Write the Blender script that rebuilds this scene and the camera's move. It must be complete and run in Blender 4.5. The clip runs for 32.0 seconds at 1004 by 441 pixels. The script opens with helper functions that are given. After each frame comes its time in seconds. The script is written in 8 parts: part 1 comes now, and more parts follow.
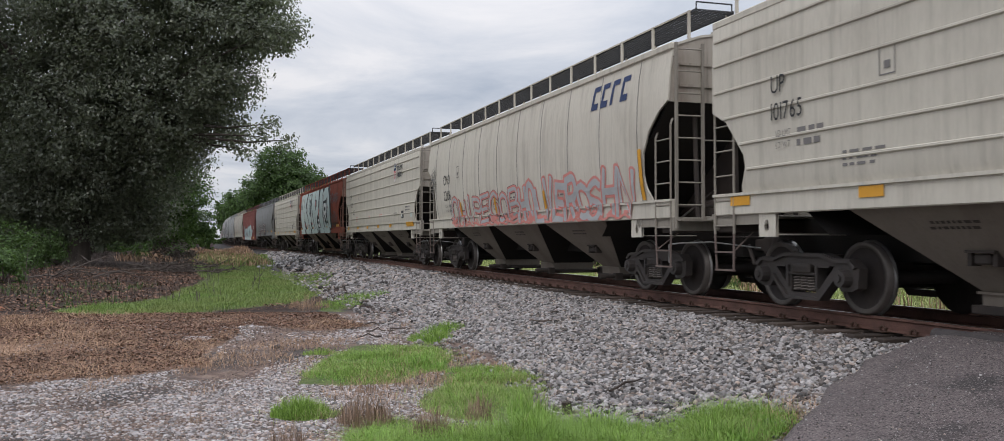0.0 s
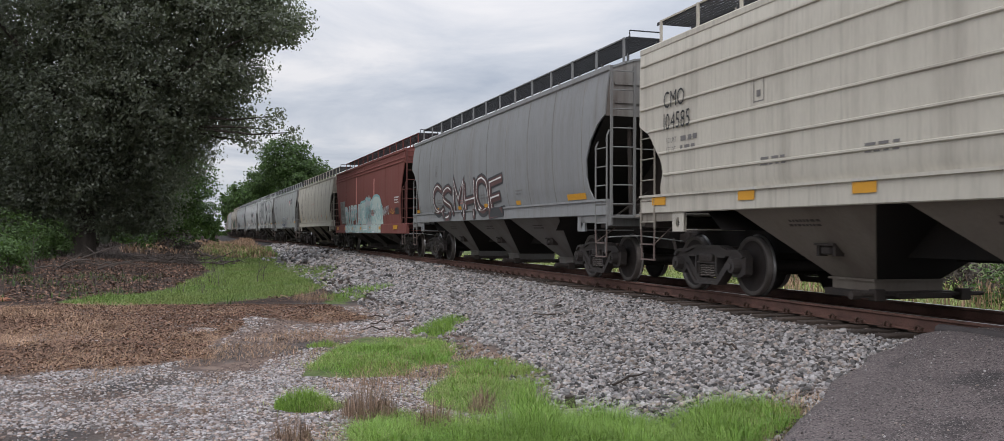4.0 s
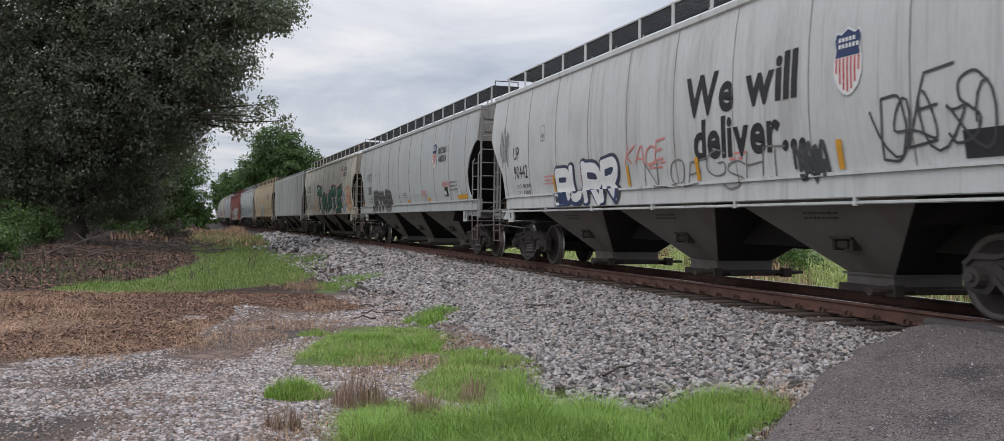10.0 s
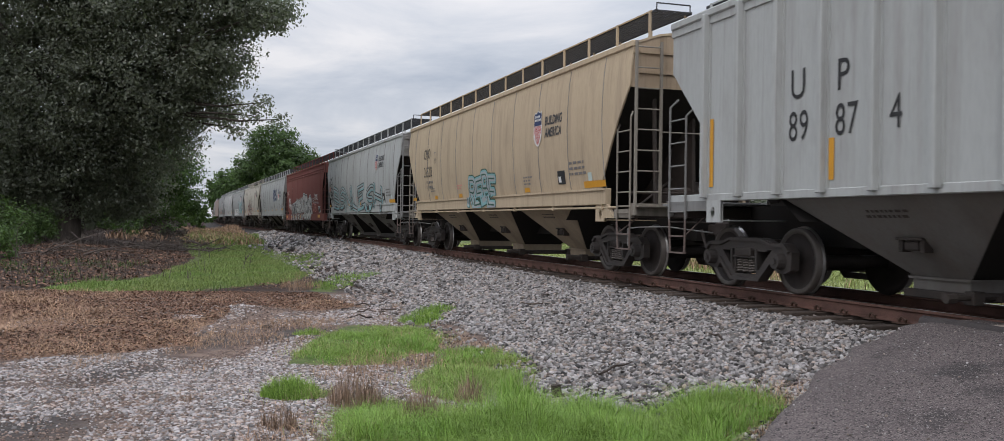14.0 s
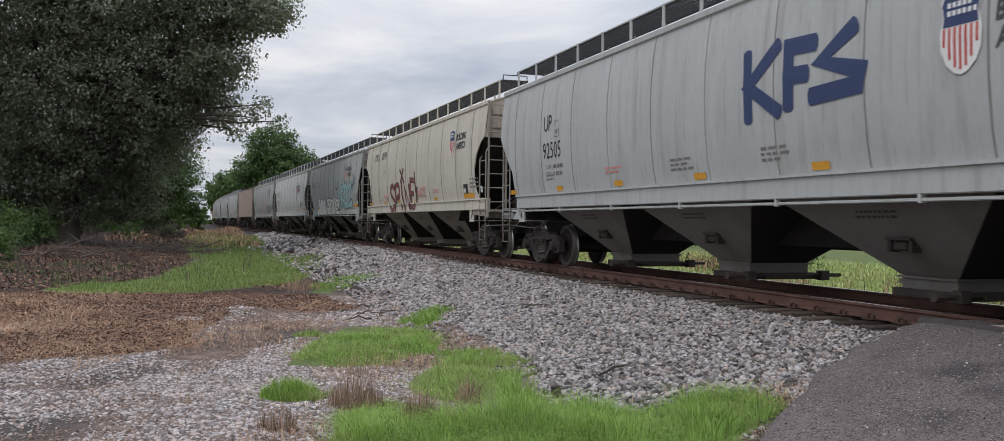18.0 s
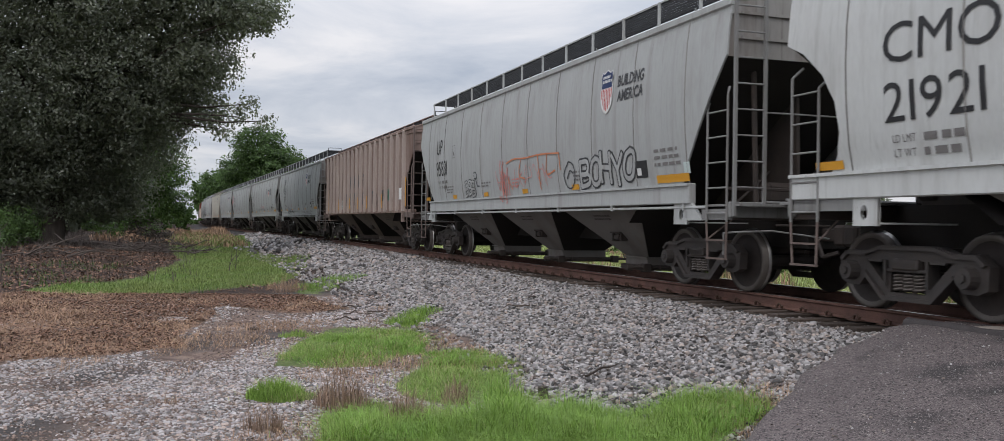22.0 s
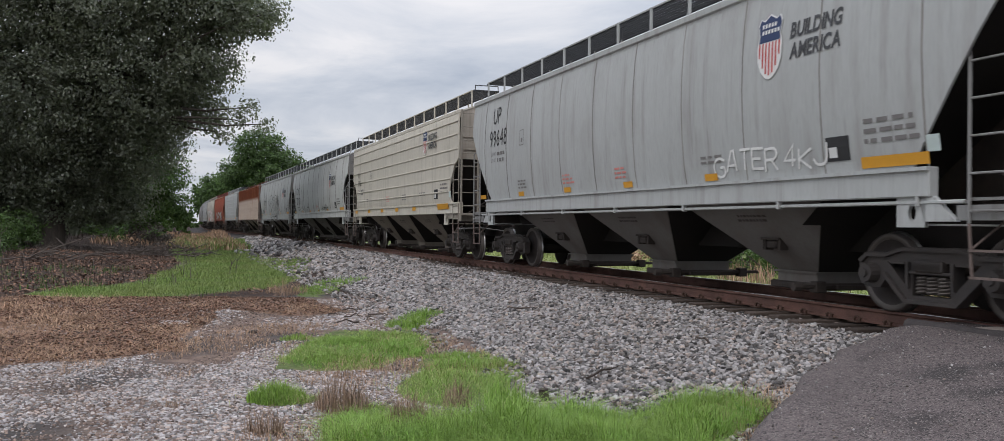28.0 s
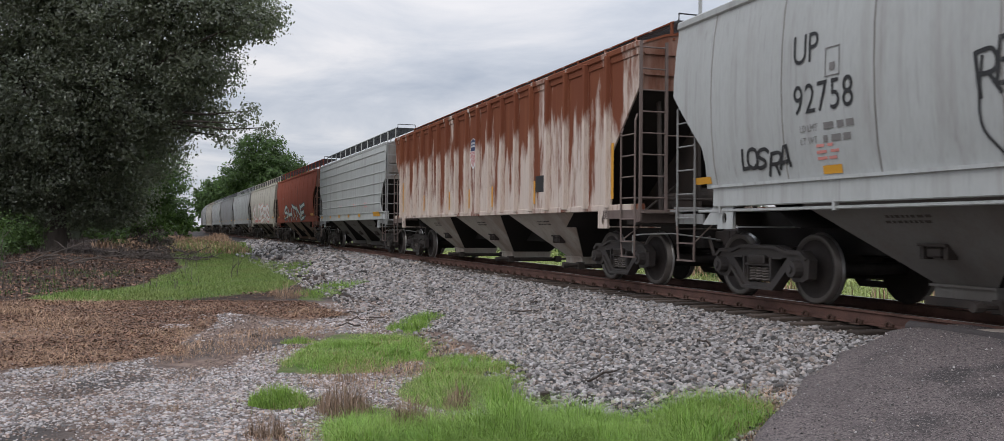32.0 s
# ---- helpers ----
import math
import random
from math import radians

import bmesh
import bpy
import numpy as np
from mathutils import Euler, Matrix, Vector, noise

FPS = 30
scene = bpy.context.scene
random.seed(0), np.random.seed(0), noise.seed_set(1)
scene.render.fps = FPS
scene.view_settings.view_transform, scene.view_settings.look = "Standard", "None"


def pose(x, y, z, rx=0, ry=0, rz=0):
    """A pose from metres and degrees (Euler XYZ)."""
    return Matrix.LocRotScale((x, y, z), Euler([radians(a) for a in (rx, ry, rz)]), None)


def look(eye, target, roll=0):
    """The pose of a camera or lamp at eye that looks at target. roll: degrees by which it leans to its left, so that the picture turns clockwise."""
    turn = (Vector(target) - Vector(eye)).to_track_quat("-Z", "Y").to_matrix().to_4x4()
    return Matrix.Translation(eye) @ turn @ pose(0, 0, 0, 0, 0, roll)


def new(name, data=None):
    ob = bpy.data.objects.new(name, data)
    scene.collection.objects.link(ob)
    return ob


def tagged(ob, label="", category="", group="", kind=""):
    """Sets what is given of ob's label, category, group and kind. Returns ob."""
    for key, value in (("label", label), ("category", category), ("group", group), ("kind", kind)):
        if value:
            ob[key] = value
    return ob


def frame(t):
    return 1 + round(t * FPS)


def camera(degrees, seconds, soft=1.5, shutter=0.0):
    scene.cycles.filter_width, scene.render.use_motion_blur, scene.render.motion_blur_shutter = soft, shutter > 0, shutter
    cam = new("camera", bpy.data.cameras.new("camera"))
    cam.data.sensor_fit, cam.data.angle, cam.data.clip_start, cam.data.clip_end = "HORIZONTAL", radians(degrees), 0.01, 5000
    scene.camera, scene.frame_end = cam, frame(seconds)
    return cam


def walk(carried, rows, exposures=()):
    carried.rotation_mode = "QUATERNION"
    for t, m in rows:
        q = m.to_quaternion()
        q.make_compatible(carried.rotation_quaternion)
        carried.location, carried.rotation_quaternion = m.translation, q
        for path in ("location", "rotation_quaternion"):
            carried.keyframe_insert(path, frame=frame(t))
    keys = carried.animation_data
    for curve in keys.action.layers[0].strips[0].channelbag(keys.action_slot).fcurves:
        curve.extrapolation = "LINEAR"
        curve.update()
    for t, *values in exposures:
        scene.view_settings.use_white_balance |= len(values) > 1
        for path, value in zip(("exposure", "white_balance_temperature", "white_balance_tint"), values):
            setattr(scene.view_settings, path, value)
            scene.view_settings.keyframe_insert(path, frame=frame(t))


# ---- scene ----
from functools import lru_cache

# camera: hand-held at the roadside, almost still; it sways, tilts and pans slightly
cam = camera(56.8, 32.0, soft=0.5, shutter=0.06)
EYE = (0.0, 0.0, 0.943)
PATH = [
    (0.0, 91.168, -0.0, 73.151), (0.5, 91.013, -0.133, 73.252), (1.0, 90.917, -0.224, 73.304), (1.5, 90.824, -0.301, 73.367),
    (2.0, 90.79, -0.313, 73.4), (2.5, 90.798, -0.294, 73.396), (3.0, 90.805, -0.258, 73.384), (3.5, 90.778, -0.273, 73.407),
    (5.5, 90.749, -0.352, 73.407), (6.0, 90.768, -0.31, 73.406), (6.5, 90.784, -0.327, 73.411), (7.0, 90.703, -0.397, 73.346),
    (7.5, 90.642, -0.443, 73.266), (8.0, 90.521, -0.566, 73.168), (8.5, 90.453, -0.646, 73.093), (9.0, 90.408, -0.663, 73.07),
    (9.5, 90.301, -0.71, 73.042), (10.0, 90.17, -0.779, 72.901), (10.5, 90.116, -0.797, 72.847), (11.0, 90.127, -0.783, 72.851),
    (11.5, 90.125, -0.754, 72.851), (12.0, 90.149, -0.748, 72.866), (12.5, 90.16, -0.695, 72.849), (13.0, 90.134, -0.771, 72.762),
    (13.5, 90.074, -0.792, 72.655), (14.0, 90.097, -0.76, 72.658), (14.5, 90.101, -0.735, 72.632), (16.5, 90.123, -0.673, 72.62),
    (17.0, 90.143, -0.624, 72.61), (17.5, 90.155, -0.652, 72.613), (18.0, 90.167, -0.649, 72.615), (18.5, 90.187, -0.586, 72.615),
    (19.0, 90.198, -0.606, 72.611), (19.5, 90.196, -0.581, 72.611), (20.0, 90.214, -0.579, 72.607), (20.5, 90.203, -0.702, 72.223),
    (21.0, 90.221, -0.85, 71.885), (21.5, 90.227, -0.838, 71.805), (22.0, 90.229, -0.807, 71.84), (22.5, 90.237, -0.816, 71.819),
    (23.0, 90.249, -0.781, 71.851), (23.5, 90.267, -0.773, 71.864), (24.0, 90.277, -0.751, 71.868), (24.5, 90.293, -0.754, 71.865),
    (25.0, 90.306, -0.725, 71.871), (25.5, 90.326, -0.736, 71.87), (27.5, 90.353, -0.645, 71.849), (28.0, 90.372, -0.618, 71.859),
    (28.5, 90.375, -0.614, 71.841), (29.0, 90.383, -0.593, 71.865), (29.5, 90.392, -0.559, 71.88), (30.0, 90.401, -0.554, 71.887),
    (30.5, 90.485, -0.529, 71.81), (31.0, 90.538, -0.533, 71.798), (31.5, 90.556, -0.493, 71.861), (32.0, 90.559, -0.495, 71.93)]
walk(cam, [(t, pose(*EYE, rx, ry, rz)) for t, rx, ry, rz in PATH], exposures=[(0.0, 0.0, 6500, 12.6), (32.0, 0.0, 6500, 12.6)])

# ---- light: an overcast sky, a weak broad sun behind the cloud ----
SUN_EL, SUN_AZ = radians(50), radians(130)
world = bpy.data.worlds.new("overcast_sky")
scene.world = world
world.use_nodes = True
wn, wl = world.node_tree.nodes, world.node_tree.links
wn.clear()


def wnode(kind, **kw):
    n = wn.new(kind)
    for k, v in kw.items():
        n.inputs[k].default_value = v
    return n


w_sky = wn.new("ShaderNodeTexSky")
w_sky.sky_type, w_sky.sun_disc = "NISHITA", False
w_sky.sun_elevation, w_sky.sun_rotation = SUN_EL, SUN_AZ
w_co = wn.new("ShaderNodeTexCoord")
w_sep = wn.new("ShaderNodeSeparateXYZ")
wl.new(w_co.outputs["Generated"], w_sep.inputs[0])
# clouds lie on a flat layer: the direction divided by its height
w_h = wn.new("ShaderNodeMath"); w_h.operation = "MAXIMUM"; w_h.inputs[1].default_value = 0.0
wl.new(w_sep.outputs[2], w_h.inputs[0])
w_ha = wn.new("ShaderNodeMath"); w_ha.operation = "ADD"; w_ha.inputs[1].default_value = 0.10
wl.new(w_h.outputs[0], w_ha.inputs[0])
w_div = wn.new("ShaderNodeVectorMath"); w_div.operation = "DIVIDE"
w_cmb = wn.new("ShaderNodeCombineXYZ")
for k in range(3):
    wl.new(w_ha.outputs[0], w_cmb.inputs[k])
wl.new(w_co.outputs["Generated"], w_div.inputs[0])
wl.new(w_cmb.outputs[0], w_div.inputs[1])
w_n1 = wnode("ShaderNodeTexNoise", Scale=0.75, Detail=9.0, Roughness=0.58, Distortion=0.5)
wl.new(w_div.outputs[0], w_n1.inputs["Vector"])
w_ramp = wn.new("ShaderNodeValToRGB")
w_ramp.color_ramp.elements[0].position, w_ramp.color_ramp.elements[0].color = 0.34, (0.46, 0.52, 0.61, 1)
w_ramp.color_ramp.elements[1].position, w_ramp.color_ramp.elements[1].color = 0.66, (0.86, 0.868, 0.885, 1)
e = w_ramp.color_ramp.elements.new(0.5); e.color = (0.64, 0.685, 0.75, 1)
wl.new(w_n1.outputs[0], w_ramp.inputs[0])
w_mix = wn.new("ShaderNodeMix"); w_mix.data_type = "RGBA"
w_mul = wn.new("ShaderNodeVectorMath"); w_mul.operation = "SCALE"; w_mul.inputs["Scale"].default_value = 0.08
wl.new(w_sky.outputs[0], w_mul.inputs[0])
w_mix.inputs["Factor"].default_value = 0.92
wl.new(w_mul.outputs[0], w_mix.inputs[6])
wl.new(w_ramp.outputs[0], w_mix.inputs[7])
w_bg = wnode("ShaderNodeBackground", Strength=1.0)
wl.new(w_mix.outputs[2], w_bg.inputs[0])
# an overcast sky is brightest overhead
w_sq = wn.new("ShaderNodeMath"); w_sq.operation = "MULTIPLY"
wl.new(w_h.outputs[0], w_sq.inputs[0]); wl.new(w_h.outputs[0], w_sq.inputs[1])
w_st = wn.new("ShaderNodeMath"); w_st.operation = "MULTIPLY_ADD"; w_st.inputs[1].default_value = 2.6; w_st.inputs[2].default_value = 0.93
wl.new(w_sq.outputs[0], w_st.inputs[0]); wl.new(w_st.outputs[0], w_bg.inputs[1])
w_out = wn.new("ShaderNodeOutputWorld")
wl.new(w_bg.outputs[0], w_out.inputs[0])

sun = new("sun", bpy.data.lights.new("sun", "SUN"))
sun.data.energy, sun.data.angle, sun.data.color = 0.9, radians(25), (1.0, 0.96, 0.9)
sun.matrix_world = look((0, 0, 60), (0 - math.cos(SUN_EL) * math.sin(SUN_AZ) * 60, 0 - math.cos(SUN_EL) * math.cos(SUN_AZ) * 60, 60 - 60 * math.sin(SUN_EL)))


# ---- materials ----
def mat(name, base, rough=0.7, metal=0.0, var=None, scale=6.0, amount=0.5, fine=60.0, fine_amount=0.25, bump=0.15, bump_scale=None,
        stretch=(1, 1, 1), per_object=0.0, per_island=0.0, spots=None, spot_scale=2.0, spot_at=(0.55, 0.7), spot_rise=None, coords="Object"):
    m = bpy.data.materials.new(name)
    m.use_nodes = True
    nt = m.node_tree
    b = nt.nodes["Principled BSDF"]
    b.inputs["Roughness"].default_value, b.inputs["Metallic"].default_value = rough, metal
    b.inputs["Specular IOR Level"].default_value = 0.35
    var = var or tuple(c * 0.6 for c in base)
    co = nt.nodes.new("ShaderNodeTexCoord")
    mp = nt.nodes.new("ShaderNodeMapping")
    mp.inputs["Scale"].default_value = stretch
    nt.links.new(co.outputs[coords], mp.inputs[0])
    src = mp.outputs[0]
    if per_object:
        oi = nt.nodes.new("ShaderNodeObjectInfo")
        ad = nt.nodes.new("ShaderNodeVectorMath"); ad.operation = "MULTIPLY_ADD"
        ad.inputs[1].default_value = (37, 37, 37)
        nt.links.new(oi.outputs["Random"], ad.inputs[0])
        nt.links.new(src, ad.inputs[2])
        src = ad.outputs[0]

    def noise_tex(sc, detail=6):
        n = nt.nodes.new("ShaderNodeTexNoise")
        n.inputs["Scale"].default_value, n.inputs["Detail"].default_value, n.inputs["Roughness"].default_value = sc, detail, 0.6
        nt.links.new(src, n.inputs["Vector"])
        return n

    def mixed(fac, a, c, k=1.0):
        x = nt.nodes.new("ShaderNodeMix"); x.data_type = "RGBA"
        if k != 1.0:
            mm = nt.nodes.new("ShaderNodeMath"); mm.operation = "MULTIPLY"; mm.inputs[1].default_value = k
            nt.links.new(fac, mm.inputs[0]); fac = mm.outputs[0]
        nt.links.new(fac, x.inputs[0])
        for sock, v in ((x.inputs[6], a), (x.inputs[7], c)):
            if isinstance(v, tuple):
                sock.default_value = (*v[:3], 1)
            else:
                nt.links.new(v, sock)
        return x.outputs[2]

    def ramp(fac, lo, hi):
        r = nt.nodes.new("ShaderNodeMapRange")
        r.inputs[1].default_value, r.inputs[2].default_value = lo, hi
        nt.links.new(fac, r.inputs[0])
        return r.outputs[0]

    n1, n2 = noise_tex(scale), noise_tex(fine, 3)
    col = mixed(ramp(n1.outputs[0], 0.35, 0.68), base, var, amount)
    col = mixed(ramp(n2.outputs[0], 0.4, 0.75), col, tuple(c * 0.55 for c in var), fine_amount)
    if per_object or per_island:
        if per_island:
            g = nt.nodes.new("ShaderNodeNewGeometry"); rnd = g.outputs["Random Per Island"]; k = per_island
        else:
            rnd = oi.outputs["Random"]; k = per_object
        r = nt.nodes.new("ShaderNodeMapRange")
        r.inputs[3].default_value, r.inputs[4].default_value = 1 - k, 1 + k
        nt.links.new(rnd, r.inputs[0])
        sc = nt.nodes.new("ShaderNodeVectorMath"); sc.operation = "SCALE"
        nt.links.new(col, sc.inputs[0]); nt.links.new(r.outputs[0], sc.inputs["Scale"])
        col = sc.outputs[0]
    if spots:
        n3 = noise_tex(spot_scale, 8)
        sf = n3.outputs[0]
        if spot_rise:
            # more wear towards one end of the height: (z, shift), (z, shift)
            sx = nt.nodes.new("ShaderNodeSeparateXYZ"); nt.links.new(co.outputs["Object"], sx.inputs[0])
            sr = nt.nodes.new("ShaderNodeMapRange")
            for k, v in zip((1, 3, 2, 4), (*spot_rise[0], *spot_rise[1])):
                sr.inputs[k].default_value = v
            nt.links.new(sx.outputs[2], sr.inputs[0])
            sa = nt.nodes.new("ShaderNodeMath"); sa.operation = "ADD"
            nt.links.new(sf, sa.inputs[0]); nt.links.new(sr.outputs[0], sa.inputs[1])
            sf = sa.outputs[0]
        col = mixed(ramp(sf, *spot_at), col, spots)
    nt.links.new(col, b.inputs["Base Color"])
    if bump:
        bp = nt.nodes.new("ShaderNodeBump")
        bp.inputs["Strength"].default_value, bp.inputs["Distance"].default_value = bump, 0.01
        n4 = n2 if bump_scale is None else noise_tex(bump_scale, 5)
        nt.links.new(n4.outputs[0], bp.inputs["Height"])
        nt.links.new(bp.outputs[0], b.inputs["Normal"])
    rr = nt.nodes.new("ShaderNodeMapRange")
    rr.inputs[3].default_value, rr.inputs[4].default_value = max(0.05, rough - 0.12), min(1, rough + 0.12)
    nt.links.new(n1.outputs[0], rr.inputs[0])
    nt.links.new(rr.outputs[0], b.inputs["Roughness"])
    return m


M_STEEL = mat("rail_side_steel", (0.165, 0.085, 0.065), 0.8, 0.05, (0.065, 0.038, 0.032), 3, 0.7, 90, 0.4, 0.3)
M_RAILTOP = mat("rail_worn_top", (0.55, 0.53, 0.5), 0.3, 0.9, (0.35, 0.32, 0.3), 4, 0.4, 40, 0.1, 0.05, stretch=(0.2, 3, 3))
M_TIE = mat("creosoted_tie", (0.055, 0.042, 0.035), 0.9, 0, (0.10, 0.075, 0.06), 5, 0.6, 40, 0.5, 0.7, stretch=(6, 1, 6), per_object=0.3)
M_SPIKE = mat("spike_iron", (0.10, 0.06, 0.045), 0.8, 0.3, None, 8)
M_STONE = mat("ballast_stone", (0.262, 0.249, 0.243), 0.9, 0, (0.110, 0.097, 0.093), 5, 0.6, 70, 0.35, 0.5, per_island=0.86)
M_STONE2 = mat("path_gravel", (0.345, 0.326, 0.322), 0.92, 0, (0.185, 0.160, 0.155), 3, 0.6, 70, 0.35, 0.5, per_island=0.7)
M_ASPH = mat("old_asphalt", (0.14, 0.112, 0.108), 0.9, 0, (0.09, 0.073, 0.071), 1.3, 0.7, 110, 0.75, 1.0, bump_scale=70, spots=(0.038, 0.032, 0.032), spot_scale=0.8, spot_at=(0.52, 0.60))
M_BARK = mat("bark", (0.085, 0.07, 0.058), 0.95, 0, (0.04, 0.033, 0.03), 6, 0.7, 50, 0.4, 0.9, stretch=(1, 1, 0.25))
M_LEAF = mat("broad_leaf", (0.150, 0.166, 0.122), 0.36, 0, (0.105, 0.120, 0.086), 0.6, 0.7, 30, 0.2, 0, per_island=0.36)
M_LEAF2 = mat("shrub_leaf", (0.075, 0.125, 0.04), 0.6, 0, (0.05, 0.085, 0.03), 1.0, 0.6, 30, 0.2, 0, per_island=0.45)
M_GRASS = mat("green_grass", (0.160, 0.310, 0.048), 0.7, 0, (0.28, 0.32, 0.10), 0.9, 0.45, 20, 0.2, 0, per_island=0.4)
M_VERGE = mat("verge_grass", (0.27, 0.36, 0.11), 0.7, 0, (0.36, 0.34, 0.17), 0.7, 0.7, 20, 0.2, 0, per_island=0.4)
M_DEADLEAF = mat("dead_leaf", (0.19, 0.108, 0.070), 0.9, 0, (0.060, 0.034, 0.026), 1.5, 0.6, 30, 0.3, 0, per_island=0.75)
M_CRUMB = mat("dirt_crumb", (0.20, 0.148, 0.122), 0.95, 0, (0.10, 0.07, 0.057), 3, 0.6, 60, 0.3, 0.3, per_island=0.7)
M_OLIVE = mat("olive_grass", (0.135, 0.215, 0.05), 0.7, 0, (0.22, 0.23, 0.095), 0.5, 0.7, 20, 0.2, 0, per_island=0.4)
M_WEED = mat("dead_weed", (0.30, 0.21, 0.15), 0.95, 0, (0.17, 0.115, 0.085), 2, 0.6, 40, 0.3, 0.0, per_island=0.5)
M_STRAW = mat("dry_grass", (0.43, 0.285, 0.185), 0.9, 0, (0.20, 0.120, 0.082), 1.0, 0.7, 20, 0.3, 0, per_island=0.5)
M_TWIG = mat("dead_twigs", (0.075, 0.062, 0.055), 0.95, 0, (0.13, 0.105, 0.09), 2, 0.6, 40, 0.3, 0.2)
M_CLAY = mat("red_clay", (0.33, 0.14, 0.075), 0.95, 0, (0.22, 0.10, 0.06), 4, 0.6, 60, 0.4, 0.6)


def speckle(m, scale, dark, light, share):
    """Grit of its own colour set in a surface."""
    nt = m.node_tree
    sock = nt.nodes["Principled BSDF"].inputs["Base Color"]
    col = sock.links[0].from_socket
    co = nt.nodes.new("ShaderNodeTexCoord")
    for k, tint, lo in ((scale, light, 1 - share), (scale * 0.7, dark, 1 - share * 1.6)):
        v = nt.nodes.new("ShaderNodeTexVoronoi"); v.inputs["Scale"].default_value = k
        nt.links.new(co.outputs["Object"], v.inputs["Vector"])
        sp = nt.nodes.new("ShaderNodeSeparateColor"); nt.links.new(v.outputs["Color"], sp.inputs[0])
        r = nt.nodes.new("ShaderNodeMapRange"); r.inputs[1].default_value, r.inputs[2].default_value = lo, lo + 0.02
        nt.links.new(sp.outputs[0], r.inputs[0])
        x = nt.nodes.new("ShaderNodeMix"); x.data_type = "RGBA"; x.inputs[7].default_value = (*tint, 1)
        nt.links.new(r.outputs[0], x.inputs[0]); nt.links.new(col, x.inputs[6])
        col = x.outputs[2]
    nt.links.new(col, sock)


def warm_some(m, tint, share):
    """Some of the loose pieces are browner than the rest."""
    nt = m.node_tree
    sock = nt.nodes["Principled BSDF"].inputs["Base Color"]
    col = sock.links[0].from_socket
    g = nt.nodes.new("ShaderNodeNewGeometry")
    a = nt.nodes.new("ShaderNodeMath"); a.operation = "MULTIPLY"; a.inputs[1].default_value = 17.3
    b = nt.nodes.new("ShaderNodeMath"); b.operation = "FRACT"
    nt.links.new(g.outputs["Random Per Island"], a.inputs[0]); nt.links.new(a.outputs[0], b.inputs[0])
    r = nt.nodes.new("ShaderNodeMapRange"); r.inputs[1].default_value, r.inputs[2].default_value = 1 - share, 1.0
    nt.links.new(b.outputs[0], r.inputs[0])
    x = nt.nodes.new("ShaderNodeMix"); x.data_type = "RGBA"; x.blend_type = "MULTIPLY"; x.inputs[7].default_value = (*tint, 1)
    nt.links.new(r.outputs[0], x.inputs[0]); nt.links.new(col, x.inputs[6])
    nt.links.new(x.outputs[2], sock)


speckle(M_ASPH, 120, (0.034, 0.028, 0.028), (0.20, 0.175, 0.165), 0.15)
warm_some(M_STONE, (1.0, 0.84, 0.72), 0.4)
warm_some(M_STONE2, (1.0, 0.84, 0.72), 0.45)


def see_through(m, tint, share):
    """Thin leaves and blades pass on part of the light that falls on their other side."""
    nt = m.node_tree
    b = nt.nodes["Principled BSDF"]
    col = b.inputs["Base Color"].links[0].from_socket
    mu = nt.nodes.new("ShaderNodeMix"); mu.data_type = "RGBA"; mu.blend_type = "MULTIPLY"
    mu.inputs[0].default_value, mu.inputs[7].default_value = 1.0, (*tint, 1)
    nt.links.new(col, mu.inputs[6])
    tr = nt.nodes.new("ShaderNodeBsdfTranslucent")
    nt.links.new(mu.outputs[2], tr.inputs[0])
    mx = nt.nodes.new("ShaderNodeMixShader"); mx.inputs[0].default_value = share
    nt.links.new(b.outputs[0], mx.inputs[1]); nt.links.new(tr.outputs[0], mx.inputs[2])
    nt.links.new(mx.outputs[0], nt.nodes["Material Output"].inputs[0])


M_LEAF.node_tree.nodes["Principled BSDF"].inputs["Specular IOR Level"].default_value = 0.6
for mm, tint, k in ((M_LEAF, (1.25, 1.35, 0.95), 0.48), (M_LEAF2, (1.3, 1.4, 0.8), 0.4), (M_GRASS, (1.1, 1.15, 0.8), 0.22), (M_OLIVE, (1.1, 1.15, 0.8), 0.25), (M_VERGE, (1.1, 1.1, 0.8), 0.25)):
    see_through(mm, tint, k)


# ---- the plan: the track as a curve, measured along s from the point beside the camera ----
TRACK_Y = 8.57
_S = np.arange(-1100.0, 700.5, 0.5)
_M = np.clip(_S, -200.0, 0.0)
_PH = -0.000987 * _M - 4.907e-6 * _M * _M
_mid = (_PH[1:] + _PH[:-1]) / 2
_X = np.r_[0, np.cumsum(np.cos(_mid) * 0.5)]
_Y = np.r_[0, np.cumsum(np.sin(_mid) * 0.5)]
_i0 = int(np.argmin(abs(_S)))
_X -= _X[_i0]
_Y -= _Y[_i0] - TRACK_Y


def track(s, off=0.0):
    """Point beside the track: off metres to the far side; and the heading."""
    a = float(np.interp(s, _S, _PH))
    return float(np.interp(s, _S, _X)) - off * math.sin(a), float(np.interp(s, _S, _Y)) + off * math.cos(a), a


def track_y(x):
    return np.interp(x, _X, _Y)


def road_edge(y):
    """x of the road's ragged near edge."""
    return np.interp(y, [-6, 0.0, 3.0, 4.3, 5.2, 6.2, 6.95, 12, 30], [3.0, -2.3, -5.2, -6.35, -7.15, -7.65, -8.05, -8.2, -9])


